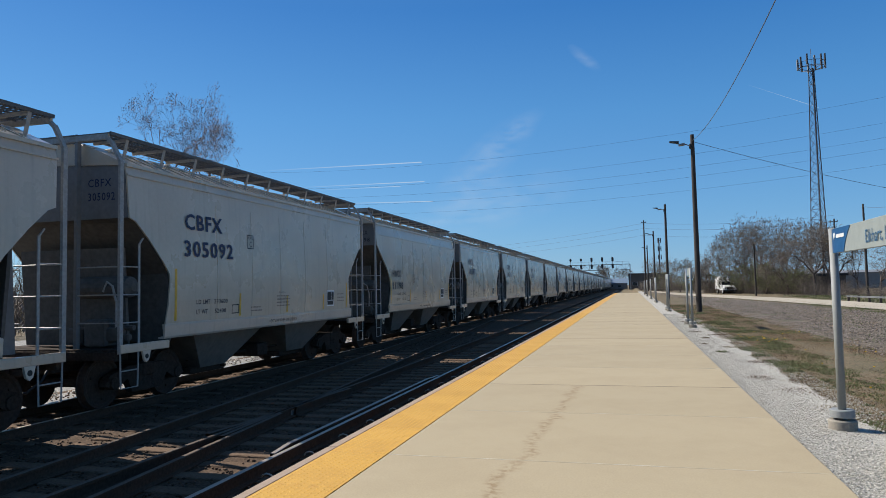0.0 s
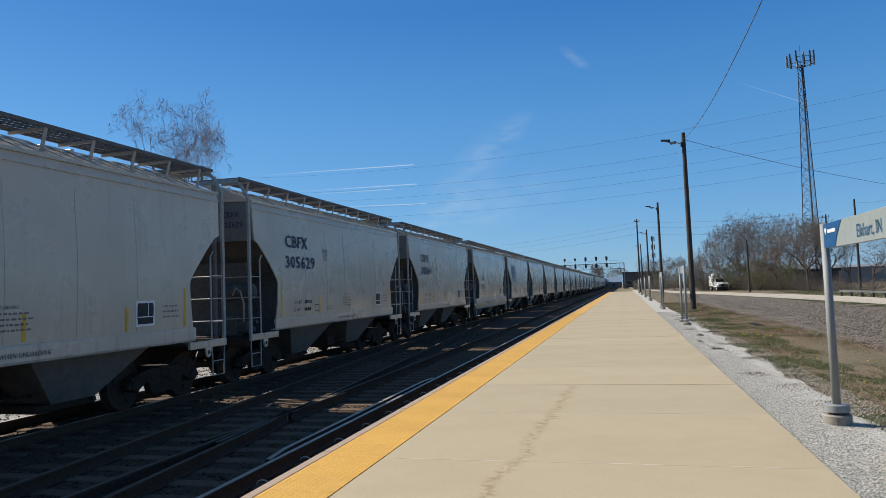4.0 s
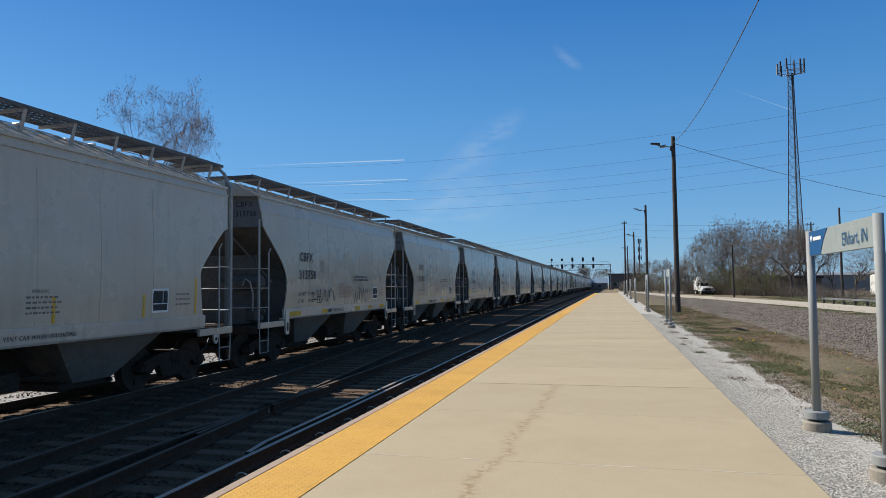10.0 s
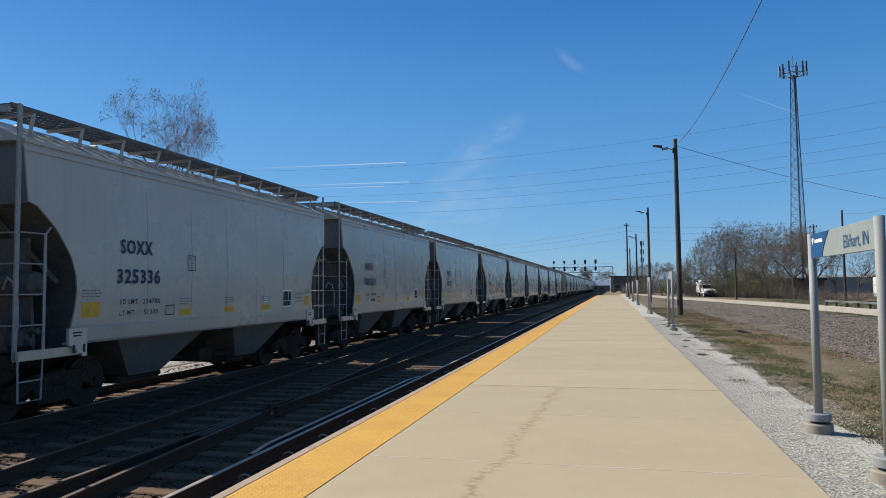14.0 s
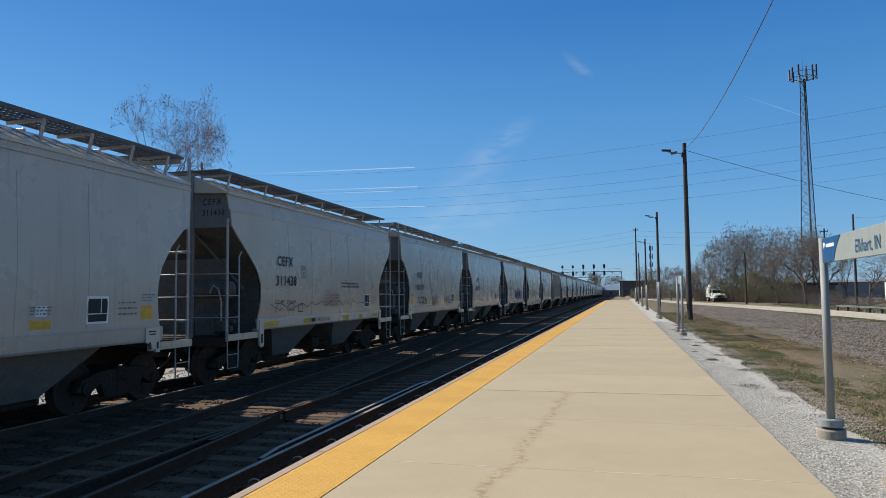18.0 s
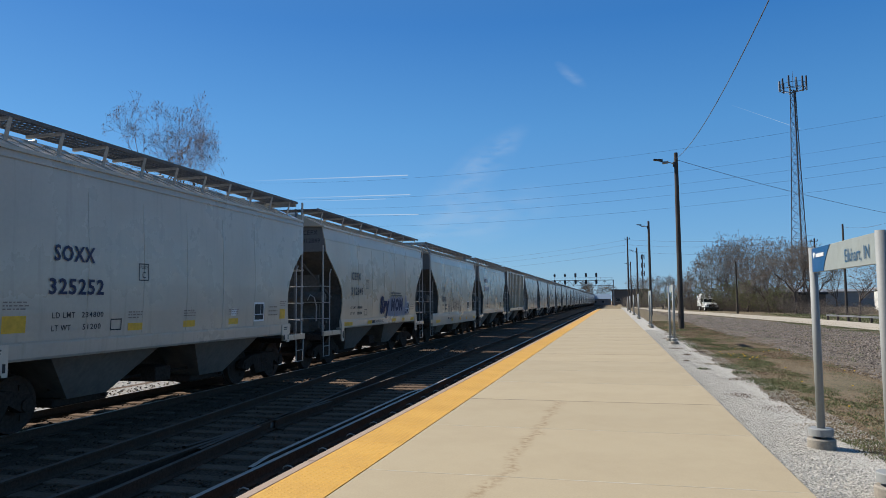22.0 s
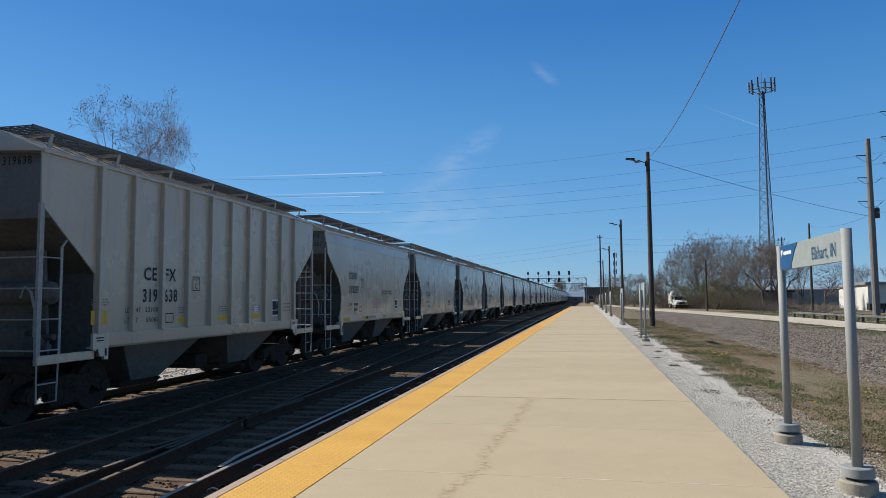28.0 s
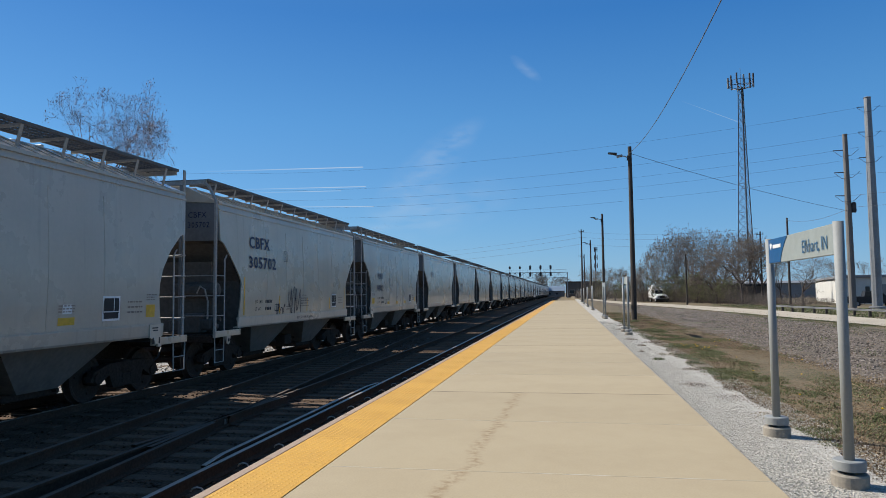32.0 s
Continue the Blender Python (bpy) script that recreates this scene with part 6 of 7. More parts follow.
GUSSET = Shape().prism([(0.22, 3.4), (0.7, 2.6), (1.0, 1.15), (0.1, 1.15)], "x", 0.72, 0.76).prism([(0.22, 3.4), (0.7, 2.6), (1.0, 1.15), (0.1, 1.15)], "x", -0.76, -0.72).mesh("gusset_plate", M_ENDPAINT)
CENTER_SILL = Shape().box(0, 0, 0.8, 0.6, 7.6, 0.5, 0.02).box(0, 0, 0.62, 2.2, 0.5, 0.3, 0.02).tube((0.75, -2.6, 0.6), (0.75, 2.6, 0.6), 0.03, n=6).mesh("center_sill", M_UNDER)
VALVE_HOSE = Shape().pipe([(0, 0, 1.35), (0.02, -0.02, 1.9), (-0.06, -0.03, 2.2), (-0.2, 0, 2.28), (-0.3, 0.02, 2.1)], 0.022, 6).mesh("brake_hose", M_GALV)
SLACK = Shape().box(0, 0, 0, 0.5, 0.35, 0.5, 0.04).box(-0.5, 0.05, -0.05, 0.3, 0.3, 0.3, 0.03).tube((-0.7, 0, 0.05), (0.7, 0, 0.1), 0.05, n=8).mesh("brake_linkage", M_GRIMESHADE)
TANK = Shape().turned([(0.08, -0.62), (0.19, -0.55), (0.2, -0.5), (0.2, 0.5), (0.19, 0.55), (0.08, 0.62)], 16).mesh("brake_reservoir", M_GRIMESHADE)
WHEEL_BRAKE = Shape()
_c = [(0.28 * math.cos(a), 0, 0.28 * math.sin(a)) for a in np.arange(0, 6.4, math.pi / 8)]
WHEEL_BRAKE.pipe(_c, 0.014, 5)
for _p in _c[::4]:
    WHEEL_BRAKE.tube((0, 0, 0), _p, 0.01, n=4)
WHEEL_BRAKE = WHEEL_BRAKE.mesh("brake_wheel", M_UNDER)
VALVE = Shape().box(0, 0, 0, 0.35, 0.2, 0.28, 0.04).tube((0, 0, 0.1), (0, 0, 0.3), 0.05, n=8).box(0.25, 0, -0.05, 0.12, 0.12, 0.12, 0.02).mesh("brake_valve", M_GRIMESHADE)
COUPLER = Shape().box(0, -0.35, 0.84, 0.16, 0.9, 0.2, 0.03).box(0.03, -0.72, 0.84, 0.3, 0.22, 0.32, 0.05).box(0, 0.15, 0.84, 0.4, 0.4, 0.34, 0.03).mesh("coupler", M_UNDER)
HOSE = Shape().pipe([(0.3, -0.2, 0.85), (0.32, -0.4, 0.6), (0.2, -0.6, 0.42), (0.05, -0.66, 0.4)], 0.025, 6).mesh("air_hose", M_BLACK)
JACK_T = Shape().prism([(-0.28, 1.46), (0.12, 1.46), (0.12, 1.0), (0.02, 1.0), (0.0, 1.06), (-0.1, 1.06), (-0.12, 1.14), (-0.28, 1.2)], "x", 1.6, 1.65).mesh("jacking_pad", P_WHITE)
SLOT = Shape().box(1.651, 0, 1.13, 0.006, 0.05, 0.13).mesh("lifting_slot", M_BLACK)
PAD_BARS = Shape().box(1.652, -0.1, 1.39, 0.004, 0.2, 0.025).box(1.652, -0.1, 1.34, 0.004, 0.17, 0.025).mesh("stencilling", M_MARK)
_o = [(0.05 * math.cos(a), 1.0 + (0.07 if math.sin(a) > 0 else -0.07) + 0.05 * math.sin(a)) for a in np.arange(0, 6.28, 0.45)]
JACK_O = Shape().prism([(-0.1, 1.45), (0.1, 1.45), (0.1, 0.85), (0.06, 0.8), (-0.06, 0.8), (-0.1, 0.85)], "x", 1.6, 1.645).mesh("jacking_pad", P_WHITE)
JACK_HOLE = Shape().prism(_o, "x", 1.64, 1.65).mesh("lifting_hole", M_BLACK)
LUG = Shape().prism([(-0.14, 1.15), (0.14, 1.15), (0.06, 0.86), (0, 0.82), (-0.06, 0.86)], "x", 1.56, 1.6).mesh("towing_lug", P_WHITE)
LUG_HOLE = Shape().tube((1.595, 0, 0.93), (1.606, 0, 0.93), 0.045, n=10).mesh("lug_hole", M_BLACK)

# bogie: side frames, bolster, springs, wheelsets
SIDE_FRAME = Shape().prism([(-1.1, 0.42), (-1.0, 0.6), (-0.55, 0.72), (0.55, 0.72), (1.0, 0.6), (1.1, 0.42), (0.8, 0.36), (0.55, 0.5), (0.42, 0.24), (-0.42, 0.24), (-0.55, 0.5), (-0.8, 0.36)], "x", -0.07, 0.07).mesh("side_frame", M_UNDER)
SPRING = Shape().turned([(0.07, 0.28), (0.09, 0.33), (0.07, 0.38), (0.09, 0.43), (0.07, 0.48), (0.09, 0.53)], 8).mesh("spring", M_UNDER)
BOLSTER = Shape().box(0, 0, 0.62, 2.2, 0.36, 0.26, 0.03).mesh("bolster", M_UNDER)
BEARING = Shape().tube((-0.08, 0, 0.457), (0.1, 0, 0.457), 0.13, 0.11, 12).mesh("bearing_cap", M_UNDER)
_w = Shape()
for s in (-1, 1):
    xs = [(0.457, 0.71), (0.465, 0.69), (0.485, 0.685), (0.485, 0.665), (0.40, 0.67), (0.37, 0.70), (0.18, 0.72), (0.12, 0.67), (0.12, 0.82), (0.18, 0.80), (0.37, 0.79), (0.40, 0.81), (0.452, 0.81)]
    k = len(_w.v)
    nn = 20
    vs = [(s * b, a * math.cos(2 * math.pi * i / nn), a * math.sin(2 * math.pi * i / nn)) for a, b in xs for i in range(nn)]
    m_ = len(xs)
    fs = [(r * nn + i, r * nn + (i + 1) % nn, ((r + 1) % m_) * nn + (i + 1) % nn, ((r + 1) % m_) * nn + i) for r in range(m_) for i in range(nn)]
    _w.add(vs, fs)
    for a in (0.6, 2.7, 4.8):
        _w.box(s * 0.815, 0.28 * math.cos(a), 0.28 * math.sin(a), 0.02, 0.09, 0.05)
_w.tube((-0.95, 0, 0), (0.95, 0, 0), 0.085, n=12)
WHEELSET = _w.mesh("wheelset", M_WHEEL)
WHEELS = []


def bogie(car, y, full):
    b = part("bogie", BOLSTER, None, car, at=pose(0, y, 0))
    for s in (-1, 1):
        part("side_frame", SIDE_FRAME, None, b, at=pose(s * 1.0, 0, 0))
        if full:
            for d in (-0.13, 0.13):
                part("spring", SPRING, None, b, at=pose(s * 1.0, d, 0))
            for d in (-0.89, 0.89):
                part("bearing_cap", BEARING, None, b, at=pose(s * 1.0, d, 0, 0, 0, 0 if s > 0 else 180))
    for d in (-0.89, 0.89):
        w = part("wheelset", WHEELSET, None, b)
        w.matrix_parent_inverse = Matrix.Translation((0, d, 0.457))
        WHEELS.append(w)


def on_side(car, name, vs, fs, y, z, mat, flat, label="", lift=0.006, parent=None):
    """Flat marks laid on the curved side that faces the platform."""
    pts = [(half_width(z + v[1], flat) + lift, y + v[0], z + v[1]) for v in vs]
    return part(name, Shape().add(pts, fs), mat, parent or car, label)


def words(car, body, size, y, z, width, mat, flat, name="lettering", label="", lift=0.006):
    vs, fs = letters(body, size)
    k = width / max(v[0] for v in vs)
    return on_side(car, name, [(v[0] * k, v[1]) for v in vs], fs, y, z, mat, flat, label, lift)


def plate(car, name, y, z, w, h, mat, flat, label="", lift=0.005):
    n = 3
    vs = [(w * i, h * j / n) for j in range(n + 1) for i in (0, 1)]
    fs = [(2 * j, 2 * j + 1, 2 * j + 3, 2 * j + 2) for j in range(n)]
    return on_side(car, name, vs, fs, y, z, mat, flat, label, lift)


def lines_of_bars(car, y, z, w, rows, mat, flat, gap=0.075, th=0.035):
    """Small unreadable stencilling as rows of bars."""
    r = random.Random(int(y * 100 + z * 10))
    vs, fs = [], []
    for i in range(rows):
        x, zz = 0.0, -i * gap
        while x < w * r.uniform(0.75, 1.0):
            d = r.uniform(0.03, 0.1)
            k = len(vs)
            vs += [(x, zz), (x + d, zz), (x + d, zz + th), (x, zz + th)]
            fs.append((k, k + 1, k + 2, k + 3))
            x += d + 0.025
    return tagged(on_side(car, "stencilling", vs, fs, y, z, mat, flat), kind="stuff")


def frame_mark(car, y, z, w, h, t, mat, flat, name="stencil_frame"):
    vs = [(0, 0), (w, 0), (w, h), (0, h), (t, t), (w - t, t), (w - t, h - t), (t, h - t)]
    return on_side(car, name, vs, [(0, 1, 5, 4), (1, 2, 6, 5), (2, 3, 7, 6), (3, 0, 4, 7)], y, z, mat, flat)


def spray(car, y, z, w, h, seed, mat, flat, r=0.018, n=22, curl=1.0, name="graffiti"):
    pts = squiggle(seed, w, h, n, curl)
    vs = []
    for i, (a, b) in enumerate(pts):
        (c, d), (e, f) = pts[max(i - 1, 0)], pts[min(i + 1, len(pts) - 1)]
        l = math.hypot(e - c, f - d) + 1e-6
        px, pz = -(f - d) / l * r, (e - c) / l * r
        vs += [(a + px, b + pz), (a - px, b - pz)]
    fs = [(2 * i, 2 * i + 1, 2 * i + 3, 2 * i + 2) for i in range(len(pts) - 1)]
    return on_side(car, name, vs, fs, y, z, mat, flat, "sprayed graffiti", 0.009)


TYPES = {
    "A": Car("angular", P_GREY, P_WHITE),
    "F": Car("round", P_GREY, P_GREY),
    "B": Car("round", P_TAN, P_WHITE),
    "C": Car("curved", P_BLUEGREY, P_BLUEGREY),
    "D": Car("round", P_TAN, P_WHITE, deep=True),
    "E": Car("cut", P_TAN, P_GREY),
}
LABELS = {
    "A": "light grey two-bay covered hopper with angular ends, weathered",
    "F": "light grey two-bay covered hopper with rounded ends, weathered",
    "B": "warm grey two-bay covered hopper with a yellow-marked sill",
    "C": "blue-grey two-bay covered hopper with yellow side patches",
    "D": "warm grey two-bay covered hopper with a deep pale sill",
    "E": "warm grey two-bay covered hopper with upright side ribs",
}


# load limit and light weight as stencilled
LOADS = {"305092": ("233600", "52400"), "11198": ("232400", "53600"), "10397": ("234500", "51500"), "305641": ("233400", "52600"), "310397": ("233000", "53000"), "810277": ("233700", "52300"), "313758": ("233500", "52500"),
         "312900": ("232500", "53500"), "325336": ("234700", "51300"), "300372": ("234300", "51700"), "311438": ("232600", "53400"), "300379": ("234400", "51600"), "325252": ("234800", "51200"), "319638": ("231000", "55000"), "325256": ("234800", "51200")}


def hopper_car(kind, y, marks, full=True, idx=0):
    """A covered hopper with its running gear. marks: owner's letters and number on the side."""
    T = TYPES[kind]
    flat = T.flat
    car = empty("hopper_car", pose(TRAIN_C, y, RAIL_Z), LABELS[kind], "hopper car", "cars of the train")
    for s in (-1, 1):
        part("side_sheet", T.side[s], None, car)
        sill = part("side_sill", T.sill, None, car, at=pose(0, 0, 0, 0, 0, 0 if s > 0 else 180))
    part("center_sill", CENTER_SILL, None, car)
    roof = part("roof", T.roof, None, car)
    part("eave_trim", T.trim, None, roof)
    part("running_board", BOARD, None, car, "dark steel grating walkway")
    for s in (-1, 1):
        e = pose(0, 0, 0, 0, 0, 0 if s > 0 else 180)
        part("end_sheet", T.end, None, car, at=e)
        part("slope_sheet", T.slope, None, car, "brown grimed slope sheet, darkened as in shade", at=e)
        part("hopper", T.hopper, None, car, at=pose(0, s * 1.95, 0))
        e2 = pose(0, s * -HALF, 0, 0, 0, 0 if s > 0 else 180)
        part("end_platform", PLATFORM_BEAM, None, car, at=e2)
        part("platform_beam", SIDE_BEAM, None, car, at=pose(0, -HALF if s > 0 else HALF - 1.24, 0))
        bogie(car, s * -4.25, full)
        for q in (-1, 1):
            if q < 0 and not full:
                continue
            part("end_post", POST_FAR if kind == "B" and s < 0 else POSTS[kind], None, car, at=pose(q * 1.56, s * -HALF, 0, 0, 0, 0 if q > 0 else 180))
    if not full:
        if marks:
            words(car, marks[0], 0.4, -3.6, 3.1 if kind == "A" else 2.6, 1.1, M_MARK, flat)
        return car
    # fuller detail for the cars that pass by
    for s in (-1, 1):
        near = s > 0
        e2 = pose(0, s * -HALF, 0, 0, 0, 0 if near else 180)
        part("coupler", COUPLER, None, car, at=e2)
        part("air_hose", HOSE, None, car, at=e2)
        part("end_brace", END_BRACE, None, car, at=e2)
        if kind in "BC":
            part("diagonal_brace", DIAGONAL, None, car, at=e2)
        # plates belong to D; on other kinds added to block bright background through the bay
        if kind == "D" or (not near and kind in "ABCF"):
            part("gusset_plate", GUSSET, None, car, at=e2)
        if kind in "ACDF":
            part("cross_bar", CROSS_BAR, None, car, at=e2)
        if kind in "CE":
            part("grab_rail", GRAB_RAIL, None, car, at=e2)
        part("brake_linkage", SLACK, None, car, at=pose(0.75 * s, s * -5.1, 1.35, 0, 0, 0 if near else 180))
        g = part("outlet_gate", T.gate, None, car, at=pose(0, s * 1.95, 0))
        for q in (-1, 1):
            if q < 0 and s < 0:
                continue
            yy = s * -HALF
            x = q * 1.56
            sl = part("stile", STILE_SHORT, None, car, at=pose(x, yy + s * 0.47, 0, 0, 0, 0))
            for k in range(4 if kind in "CE" else 3):
                z = (1.25 + k * 0.5) if kind == "E" else 1.55 + k * (0.465 if kind == "C" else 0.49)
                part("rung", RUNG, None, sl, at=pose(0, -s * 0.47 if s > 0 else 0.01, z))
                part("end_rung", END_RUNG, None, car, at=pose(x, yy + s * 0.02, z, 0, 0, 0 if q > 0 else 180))
            part("sill_step", STEP, None, car, at=pose(x, yy + (0.0 if s > 0 else -0.46), 0))
        yl = ENDS[T.kind][0][0]
        if kind == "B":
            j = part("jacking_pad", JACK_O, None, car, at=pose(0, -s * (yl - 0.12), 0))
            part("lifting_hole", JACK_HOLE, None, j)
        elif kind in "CE":
            j = part("jacking_pad", JACK_T, None, car, at=pose(0, -s * (yl - 0.18), 0))
            for d in (-0.17, 0.05):
                part("lifting_slot", SLOT, None, j, at=pose(0, d, 0))
            part("stencilling", PAD_BARS, None, j)
        elif kind in "AF":
            j = part("towing_lug", LUG, None, car, at=pose(0, -s * 4.95, 0))
            part("lug_hole", LUG_HOLE, None, j)
    part("brake_reservoir", TANK, None, car, at=pose(0.75, -5.0, 2.18, 0, 90, 0))
    part("brake_hose", VALVE_HOSE, None, car, at=pose(1.15, -5.2, 0))
    part("brake_valve", VALVE, None, car, at=pose(1.1, -5.15, 1.33))
    part("brake_wheel", WHEEL_BRAKE, None, car, at=pose(-0.7, 5.3 if idx % 2 else -5.5, 2.5))
    count = 7 if kind in "BE" else 11
    for i in range(count):
        part("stanchion", STANCHION, None, car, at=pose(0, -5.15 + i * 10.3 / (count - 1), 0))
    for i in range(25):
        part("roof_seam", T.seam, None, roof, at=pose(0, -4.92 + i * 0.41, 0))
    for i in range(6):
        part("hatch_cover", HATCH, None, car, at=pose(0, -4.4 + i * 1.76, 0))
    if kind == "E":
        rib = Shape().box(1.6, 0, 2.95, 0.13, 0.1, 3.0, 0.01).mesh("side_rib", T.paint)
        for yy in (-4.26, -3.32, -2.4, -1.47, -0.53, 0.39, 1.29, 2.22, 3.18, 4.08):
            part("side_rib", rib, None, car, at=pose(0, yy, 0))
    # faint upright seams of the side sheets
    if flat is not True:
        for yy in (-2.75, -1.35, 0.0, 1.35, 2.75):
            part("weld_seam", T.seam_up, None, car, at=pose(0, yy, 0))
        part("weld_bead", T.weld, None, car)
    # lettering
    ink = M_MARKBLUE if kind in "AC" else M_MARK
    # place of the owner's letters and number: start along the car, heights, size, widths; then the small frame
    y1, z1, z2, hgt, w1, w2, yf, zf = {
        "A": (-3.86, 3.32, 2.78, 0.44, 1.3, 1.75, -1.55, 3.04), "F": (-4.0, 2.5, 2.05, 0.36, 0.95, 1.25, -1.55, 2.3),
        "B": (-3.42, 2.79, 2.29, 0.35, 0.88, 1.12, -2.02, 2.5), "C": (-3.5, 2.73, 2.2, 0.35, 0.88, 1.2, -1.5, 2.46),
        "D": (-3.4, 2.54, 2.04, 0.33, 0.62, 0.82, -1.6, 2.42), "E": (-2.95, 2.45, 2.02, 0.36, 0.42, 0.48, -1.22, 2.25)}[kind]
    if marks[2:] and marks[2] == "patch":
        plate(car, "paint_patch", -3.98, 2.62, 1.95, 1.16, M_PATCH, flat, "blue-grey repainted patch", 0.007)
        plate(car, "paint_patch", -3.92, 3.28, 1.34, 0.43, M_PATCHPALE, flat, "pale letter panel", 0.012)
        plate(car, "paint_patch", -3.92, 2.68, 1.7, 0.44, M_PATCHPALE, flat, "pale number panel", 0.012)
    if marks[2:] and marks[2] == "white":
        plate(car, "paint_patch", -3.85, 3.3, 1.05, 0.42, M_FRESHWHITE, flat, "white repainted patch", 0.012)
        plate(car, "paint_patch", -3.75, 2.75, 1.45, 0.4, M_FRESHWHITE, flat, "white repainted patch", 0.012)
        hgt = 0.34
    if kind == "E":  # split by a rib
        for j, at in ((0, y1), (1, -2.28)):
            words(car, marks[0][2 * j:2 * j + 2], hgt, at, z1, w1, ink, flat, lift=0.01)
            words(car, marks[1][3 * j:3 * j + 3], hgt, at - 0.03 * (1 - j), z2, w2, ink, flat, lift=0.01)
    else:
        words(car, marks[0], hgt, y1, z1, w1, ink, flat, lift=0.018)
        words(car, marks[1], hgt, y1 - (0.05 if kind != "C" else 0.1), z2, w2, ink, flat, lift=0.018)
    # the same marks, smaller, on the end sheet towards the camera
    xe, ze = {"A": (0.72, 3.98), "F": (0.72, 3.98), "B": (0.78, 4.12), "C": (-0.12, 4.28), "D": (-0.05, 4.0), "E": (0.62, 4.3)}[kind]
    if marks[2:] and marks[2] == "patch":
        part("end_patch", Shape().box(0.98, -5.425, 3.93, 0.66, 0.006, 0.6), M_PATCHDARK, car, "dark repainted end panel")
    for txt, z, wd in ((marks[0], ze + (0.25 if kind == "E" else 0), 0.5), (marks[1], ze - (0.25 if kind != "E" else 0), 0.58)):
        vs, fs = letters(txt, 0.2)
        k = wd / max(v[0] for v in vs)
        part("end_lettering", Shape().add([(xe + v[0] * k, -5.428, z + v[1]) for v in vs], fs), ink, car)
    frame_mark(car, yf, zf, 0.28, 0.32, 0.02, M_MARK, flat)
    words(car, "C", 0.17, yf + 0.09, zf + 0.05, 0.1, M_MARK, flat)
    words(car, "PLATE", 0.09, yf + 0.04, zf + 0.22, 0.2, M_MARK, flat)
    words(car, "LD LMT", 0.13, -3.5, 1.82, 0.48, M_MARK, flat)
    words(car, "LT WT", 0.13, -3.5, 1.62, 0.4, M_MARK, flat)
    if marks[1] in LOADS:
        words(car, LOADS[marks[1]][0], 0.13, -2.88, 1.82, 0.5, M_MARK, flat)
        words(car, LOADS[marks[1]][1], 0.13, -2.85, 1.62, 0.42, M_MARK, flat)
    else:
        lines_of_bars(car, -2.85, 1.82, 0.45, 1, M_MARK, flat, th=0.09)
        lines_of_bars(car, -2.85, 1.62, 0.35, 1, M_MARK, flat, th=0.09)
    frame_mark(car, -2.2, 1.58, 0.28, 0.2, 0.02, M_MARK, flat)
    p = plate(car, "placard", 2.75, 1.62, 0.44, 0.4, M_BLACK, flat, "black inspection placard in a white frame")
    frame_mark(car, 2.72, 1.59, 0.5, 0.46, 0.04, M_FRESHWHITE, flat, "placard_frame")
    plate(car, "placard_line", 2.75, 1.75, 0.44, 0.018, M_FRESHWHITE, flat, "", 0.01)
    plate(car, "placard_line", 3.03, 1.76, 0.018, 0.26, M_FRESHWHITE, flat, "", 0.01)
    lines_of_bars(car, 3.45, 1.92, 0.5, 3, M_MARKFAINT, flat, 0.1, 0.03)
    if kind == "B":
        lines_of_bars(car, 0.75, 2.36, 1.7, 2, M_MARK, flat, 0.1, 0.055)
    if kind == "B":
        for j, txt in enumerate(("WARNING", "DO NOT APPLY VIBRATORS", "TO ANY PART OF CAR BODY", "EXCEPT VIBRATOR BRACKETS", "USE ON LOADED CAR ONLY")):
            words(car, txt, 0.1, -0.5, 2.1 - j * 0.1, 0.36 if j == 0 else 1.04 + 0.03 * (j % 2), M_MARKRED, flat)
    elif kind in "AFD":
        words(car, "WARNING", 0.08, -0.1, 2.0, 0.34, M_MARKFAINT, flat)
        lines_of_bars(car, -0.2, 1.92, 0.7, 4, M_MARKFAINT, flat, 0.08, 0.03)
        lines_of_bars(car, -1.4, 1.68, 0.5, 2, M_MARKFAINT, flat, 0.08, 0.03)
    if kind in "AF":
        for yy, h in ((-4.18, 1.0), (-1.9, 0.5), (0.3, 0.42), (2.45, 0.42), (4.1, 0.75)):
            plate(car, "reflector_strip", yy, 1.52, 0.07, h if idx % 2 or h < 0.9 else 1.0, M_YELLOW, flat, "upright yellow reflective strip")
        words(car, "VENT CAR WHEN UNLOADING", 0.1, -0.6, 1.3, 1.4, M_MARK, flat, lift=0.022)
    if kind == "B":
        for yy, w in ((-4.1, 0.75), (-1.9, 0.45), (0.9, 0.45), (2.2, 0.35), (3.4, 0.5)):
            plate(car, "reflector_strip", yy, 1.27, w, 0.12, M_YELLOW, flat, "yellow reflective sill strip", 0.024)
        words(car, "THROUGH SILL", 0.15, -1.1, 1.285, 0.95, M_MARK, flat, lift=0.024)
        plate(car, "maker_mark", -1.42, 1.285, 0.26, 0.1, M_MARK, flat, "dark maker's mark", 0.022)
    if kind == "D":
        for yy, w in ((-4.7, 0.85), (-1.4, 0.35), (0.6, 0.35), (2.3, 0.35), (4.5, 0.5)):
            plate(car, "reflector_strip", yy, 1.0, w, 0.14, M_YELLOW, flat, "yellow reflective sill strip", 0.02)
        words(car, "CENTER FLOW", 0.14, -1.9, 1.12, 0.85, M_MARK, flat, lift=0.03)
        plate(car, "maker_mark", -2.2, 1.12, 0.22, 0.1, M_MARK, flat, "dark maker's mark", 0.022)
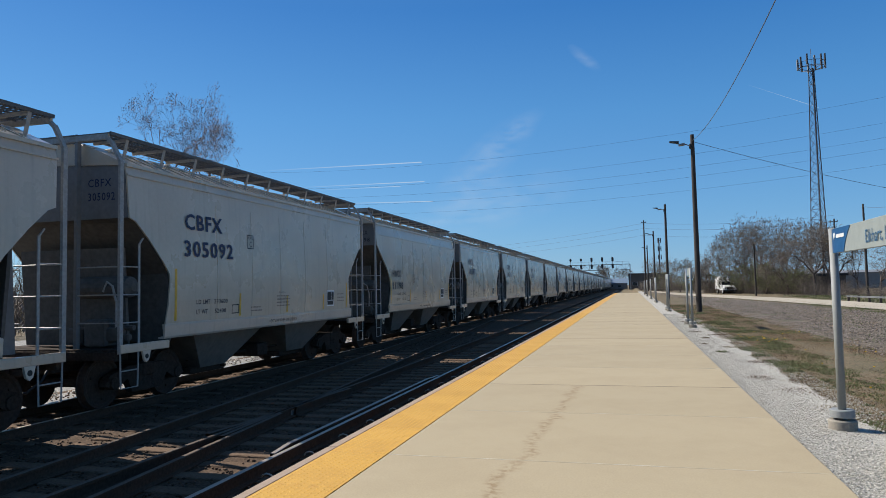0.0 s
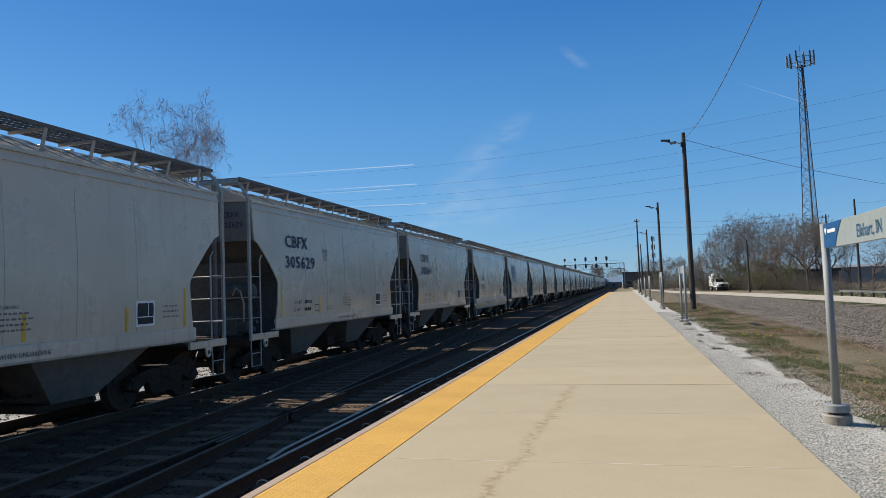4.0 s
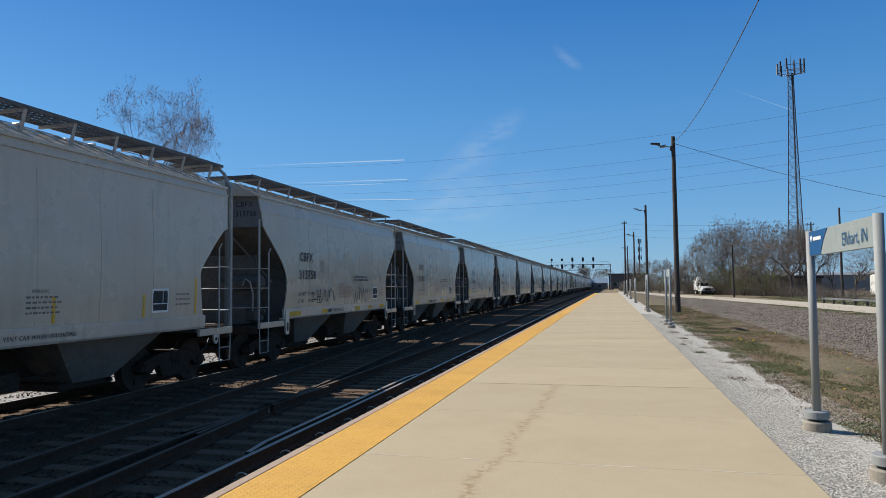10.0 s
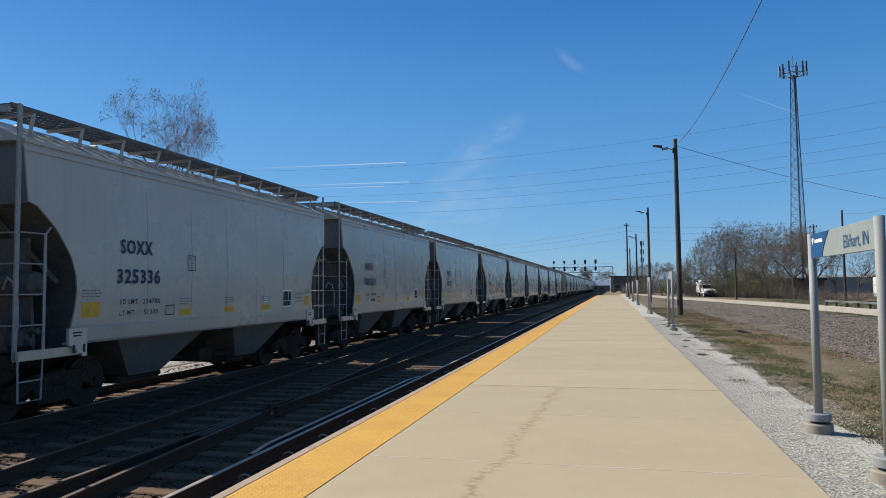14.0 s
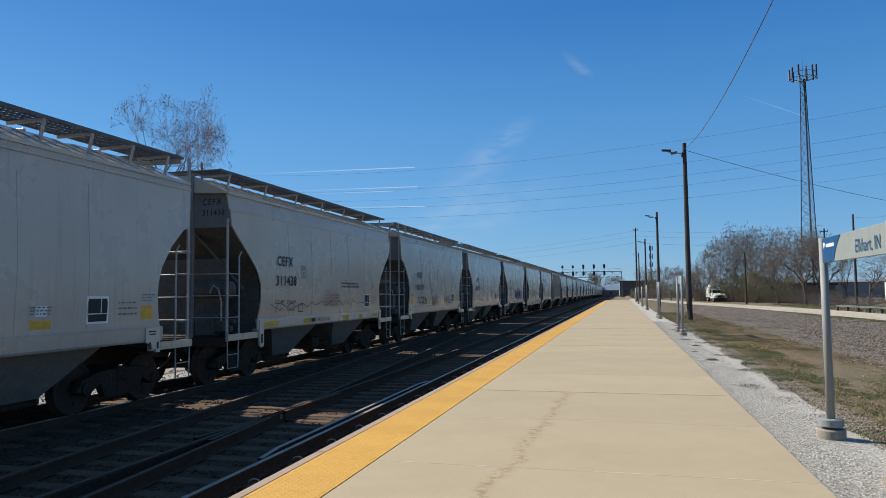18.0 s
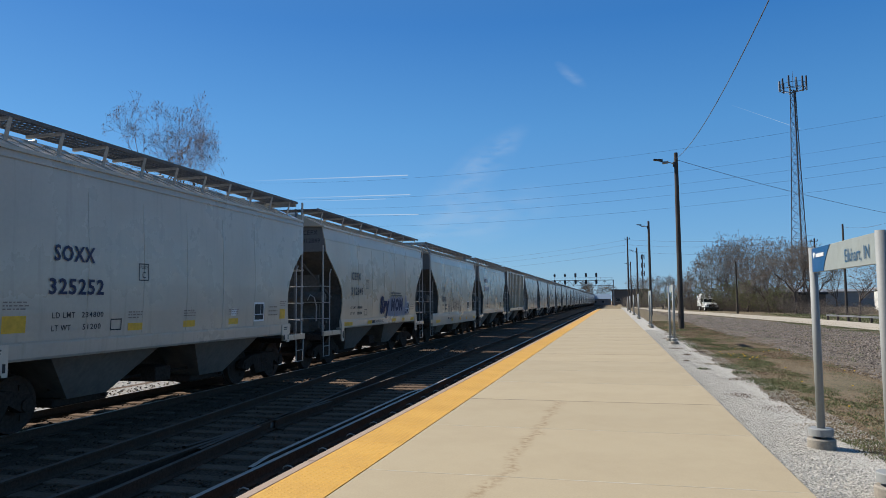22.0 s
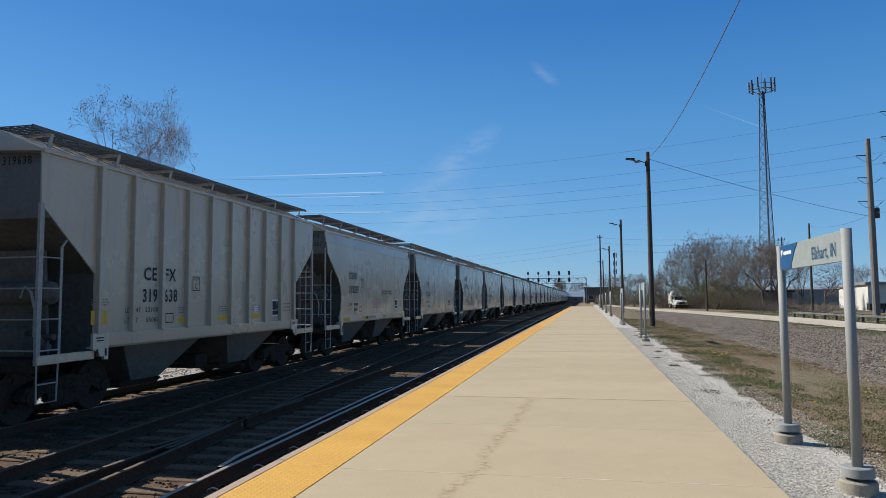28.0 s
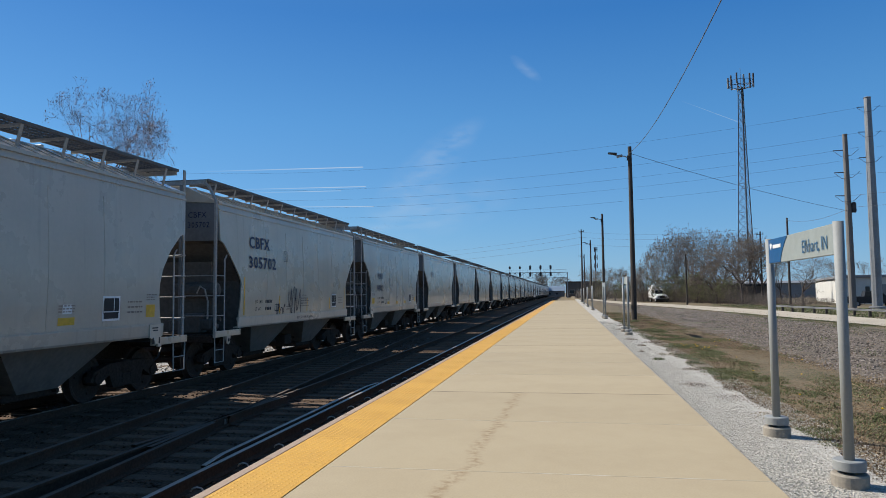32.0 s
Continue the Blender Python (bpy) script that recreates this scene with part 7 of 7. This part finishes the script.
    if kind in "CE":
        for yy, w in ((-4.4, 0.42), (-1.75, 0.4), (-0.1, 0.4), (1.6, 0.4), (4.05, 0.3)):
            plate(car, "reflector_patch", yy, 1.62 if abs(yy) > 4 else 1.56, w, 0.25 if abs(yy) > 4 else 0.13, M_YELLOW, flat, "yellow reflective patch")
            lines_of_bars(car, yy, 2.06 if abs(yy) > 4 else 1.88, w, 3, M_MARKFAINT, flat, 0.05, 0.02)
        plate(car, "data_card", 1.7, 1.75, 0.22, 0.16, M_FRESHWHITE, flat, "small white data card")
    return car


# order of the cars: kind, marks, number; first the distance of its near end at the start
CARS = [("A", ("CBFX", "305088")), ("A", ("CBFX", "305092")), ("F", ("HWCX", "11198")), ("A", ("HWCX", "10397")), ("A", ("CBFX", "305629")), ("A", ("CBFX", "305641")), ("D", ("CEFX", "310397")), ("A", ("WFRX", "810277", "patch")),
        ("B", ("CBFX", "313758")), ("B", ("CEFX", "312900")), ("C", ("SOXX", "325336")), ("C", ("HKRX", "300003")), ("C", ("HKRX", "300372")), ("B", ("CEFX", "311438")), ("C", ("HKRX", "300379")), ("C", ("SOXX", "325252")),
        ("B", ("CEFX", "312849")), ("D", ("CEFX", "85878")), ("A", ("MBKX", "102462", "white")), ("E", ("CEFX", "319638")), ("B", ("CEFX", "313257")), ("C", ("SOXX", "325256")), ("A", ("CBFX", "305702")), ("C", ("FURX", "840021"))]
START = [-2.57, 9.85, 22.27, 34.66, 46.95, 59.29, 71.86, 84.23, 96.77, 109.16, 121.69, 134.16, 146.48, 159.04, 171.48, 184.01, 196.57, 209.14, 221.49, 233.84, 246.22, 258.64, 271.14, 283.5]
train = []
for i, (kind, marks) in enumerate(CARS):
    train.append((hopper_car(kind, START[i] + HALF, marks, True, i), START[i] + HALF))
# graffiti on some of the cars
def tag(car, body, size, y, z, width, mat, heavy, lift):
    vs, fs = text_shape(body, size, heavy)
    k = width / max(v[0] for v in vs)
    return on_side(car, "graffiti", [(v[0] * k + 0.12 * v[1], v[1]) for v in vs], fs, y, z, mat, False, "sprayed graffiti letters", lift)


spray(train[8][0], -2.6, 1.62, 1.9, 0.36, 3, M_SPRAY, False, 0.014)
spray(train[8][0], 0.6, 1.55, 1.8, 0.45, 4, M_SPRAY, False, 0.014)
spray(train[14][0], -3.4, 1.5, 1.6, 0.45, 5, M_SPRAY, False, 0.016, 20)
spray(train[14][0], -1.15, 1.5, 1.1, 0.45, 6, M_SPRAY, False, 0.016, 18)
spray(train[14][0], 1.1, 1.55, 1.5, 0.4, 8, M_SPRAY, False, 0.016, 20)
spray(train[13][0], -4.0, 1.72, 7.6, 0.12, 9, M_SPRAY, False, 0.009, 40, 0.3)
car = train[16][0]
for k in range(5):
    spray(car, 0.35 + k * 0.5, 1.45, 0.8, 0.8, 20 + k, M_SPRAYPALE, False, 0.085, 9)
tag(car, "Sry", 0.8, -0.5, 1.66, 1.0, M_SPRAYVIOLET, 0.075, 0.016)
tag(car, "MOM", 0.62, 0.75, 1.72, 1.5, M_SPRAYPALE, 0.12, 0.014)
tag(car, "MOM", 0.62, 0.75, 1.72, 1.5, M_SPRAYVIOLET, 0.06, 0.018)
spray(car, 2.5, 1.5, 0.9, 0.3, 33, M_SPRAYVIOLET, False, 0.014, 16)
car = train[17][0]
spray(car, -2.3, 1.05, 1.3, 1.35, 41, M_SPRAY, False, 0.022, 9)
spray(car, -1.2, 1.55, 1.3, 0.8, 42, M_SPRAY, False, 0.02, 13)
spray(car, 0.1, 1.2, 1.2, 1.0, 45, M_SPRAY, False, 0.02, 9)
spray(train[22][0], -1.3, 1.45, 1.2, 0.8, 43, M_SPRAY, False, 0.02, 18)
spray(train[22][0], -2.2, 1.4, 0.9, 0.4, 44, M_SPRAY, False, 0.014, 14)

REST = "ACBACCBAFCBDACBBCAACFBCAC"
for i, kind in enumerate(REST):
    y = START[-1] + HALF + (i + 1) * 12.43
    train.append((hopper_car(kind, y, ("CEFX",), False), y))


def gone(t):
    """How far the train has rolled towards the camera after t seconds."""
    return 8.158 * t - 0.0859 * t * t / 32 - 0.0834 * t ** 3 / 1024


def motions():
    times = [i * 2.0 for i in range(17)]
    for car, y in train:
        walk(car, [(t, pose(TRAIN_C, y - gone(t), RAIL_Z)) for t in times])
    # wheels roll with the train; all of them share one turn
    steps = [i / 15 for i in range(481)]
    walk(WHEELS[0], [(t, pose(0, 0, 0, math.degrees(gone(t) / 0.457))) for t in steps])
    act = WHEELS[0].animation_data
    for w in WHEELS[1:]:
        w.rotation_mode = "QUATERNION"
        d = w.animation_data_create()
        d.action, d.action_slot = act.action, act.action_slot


motions()
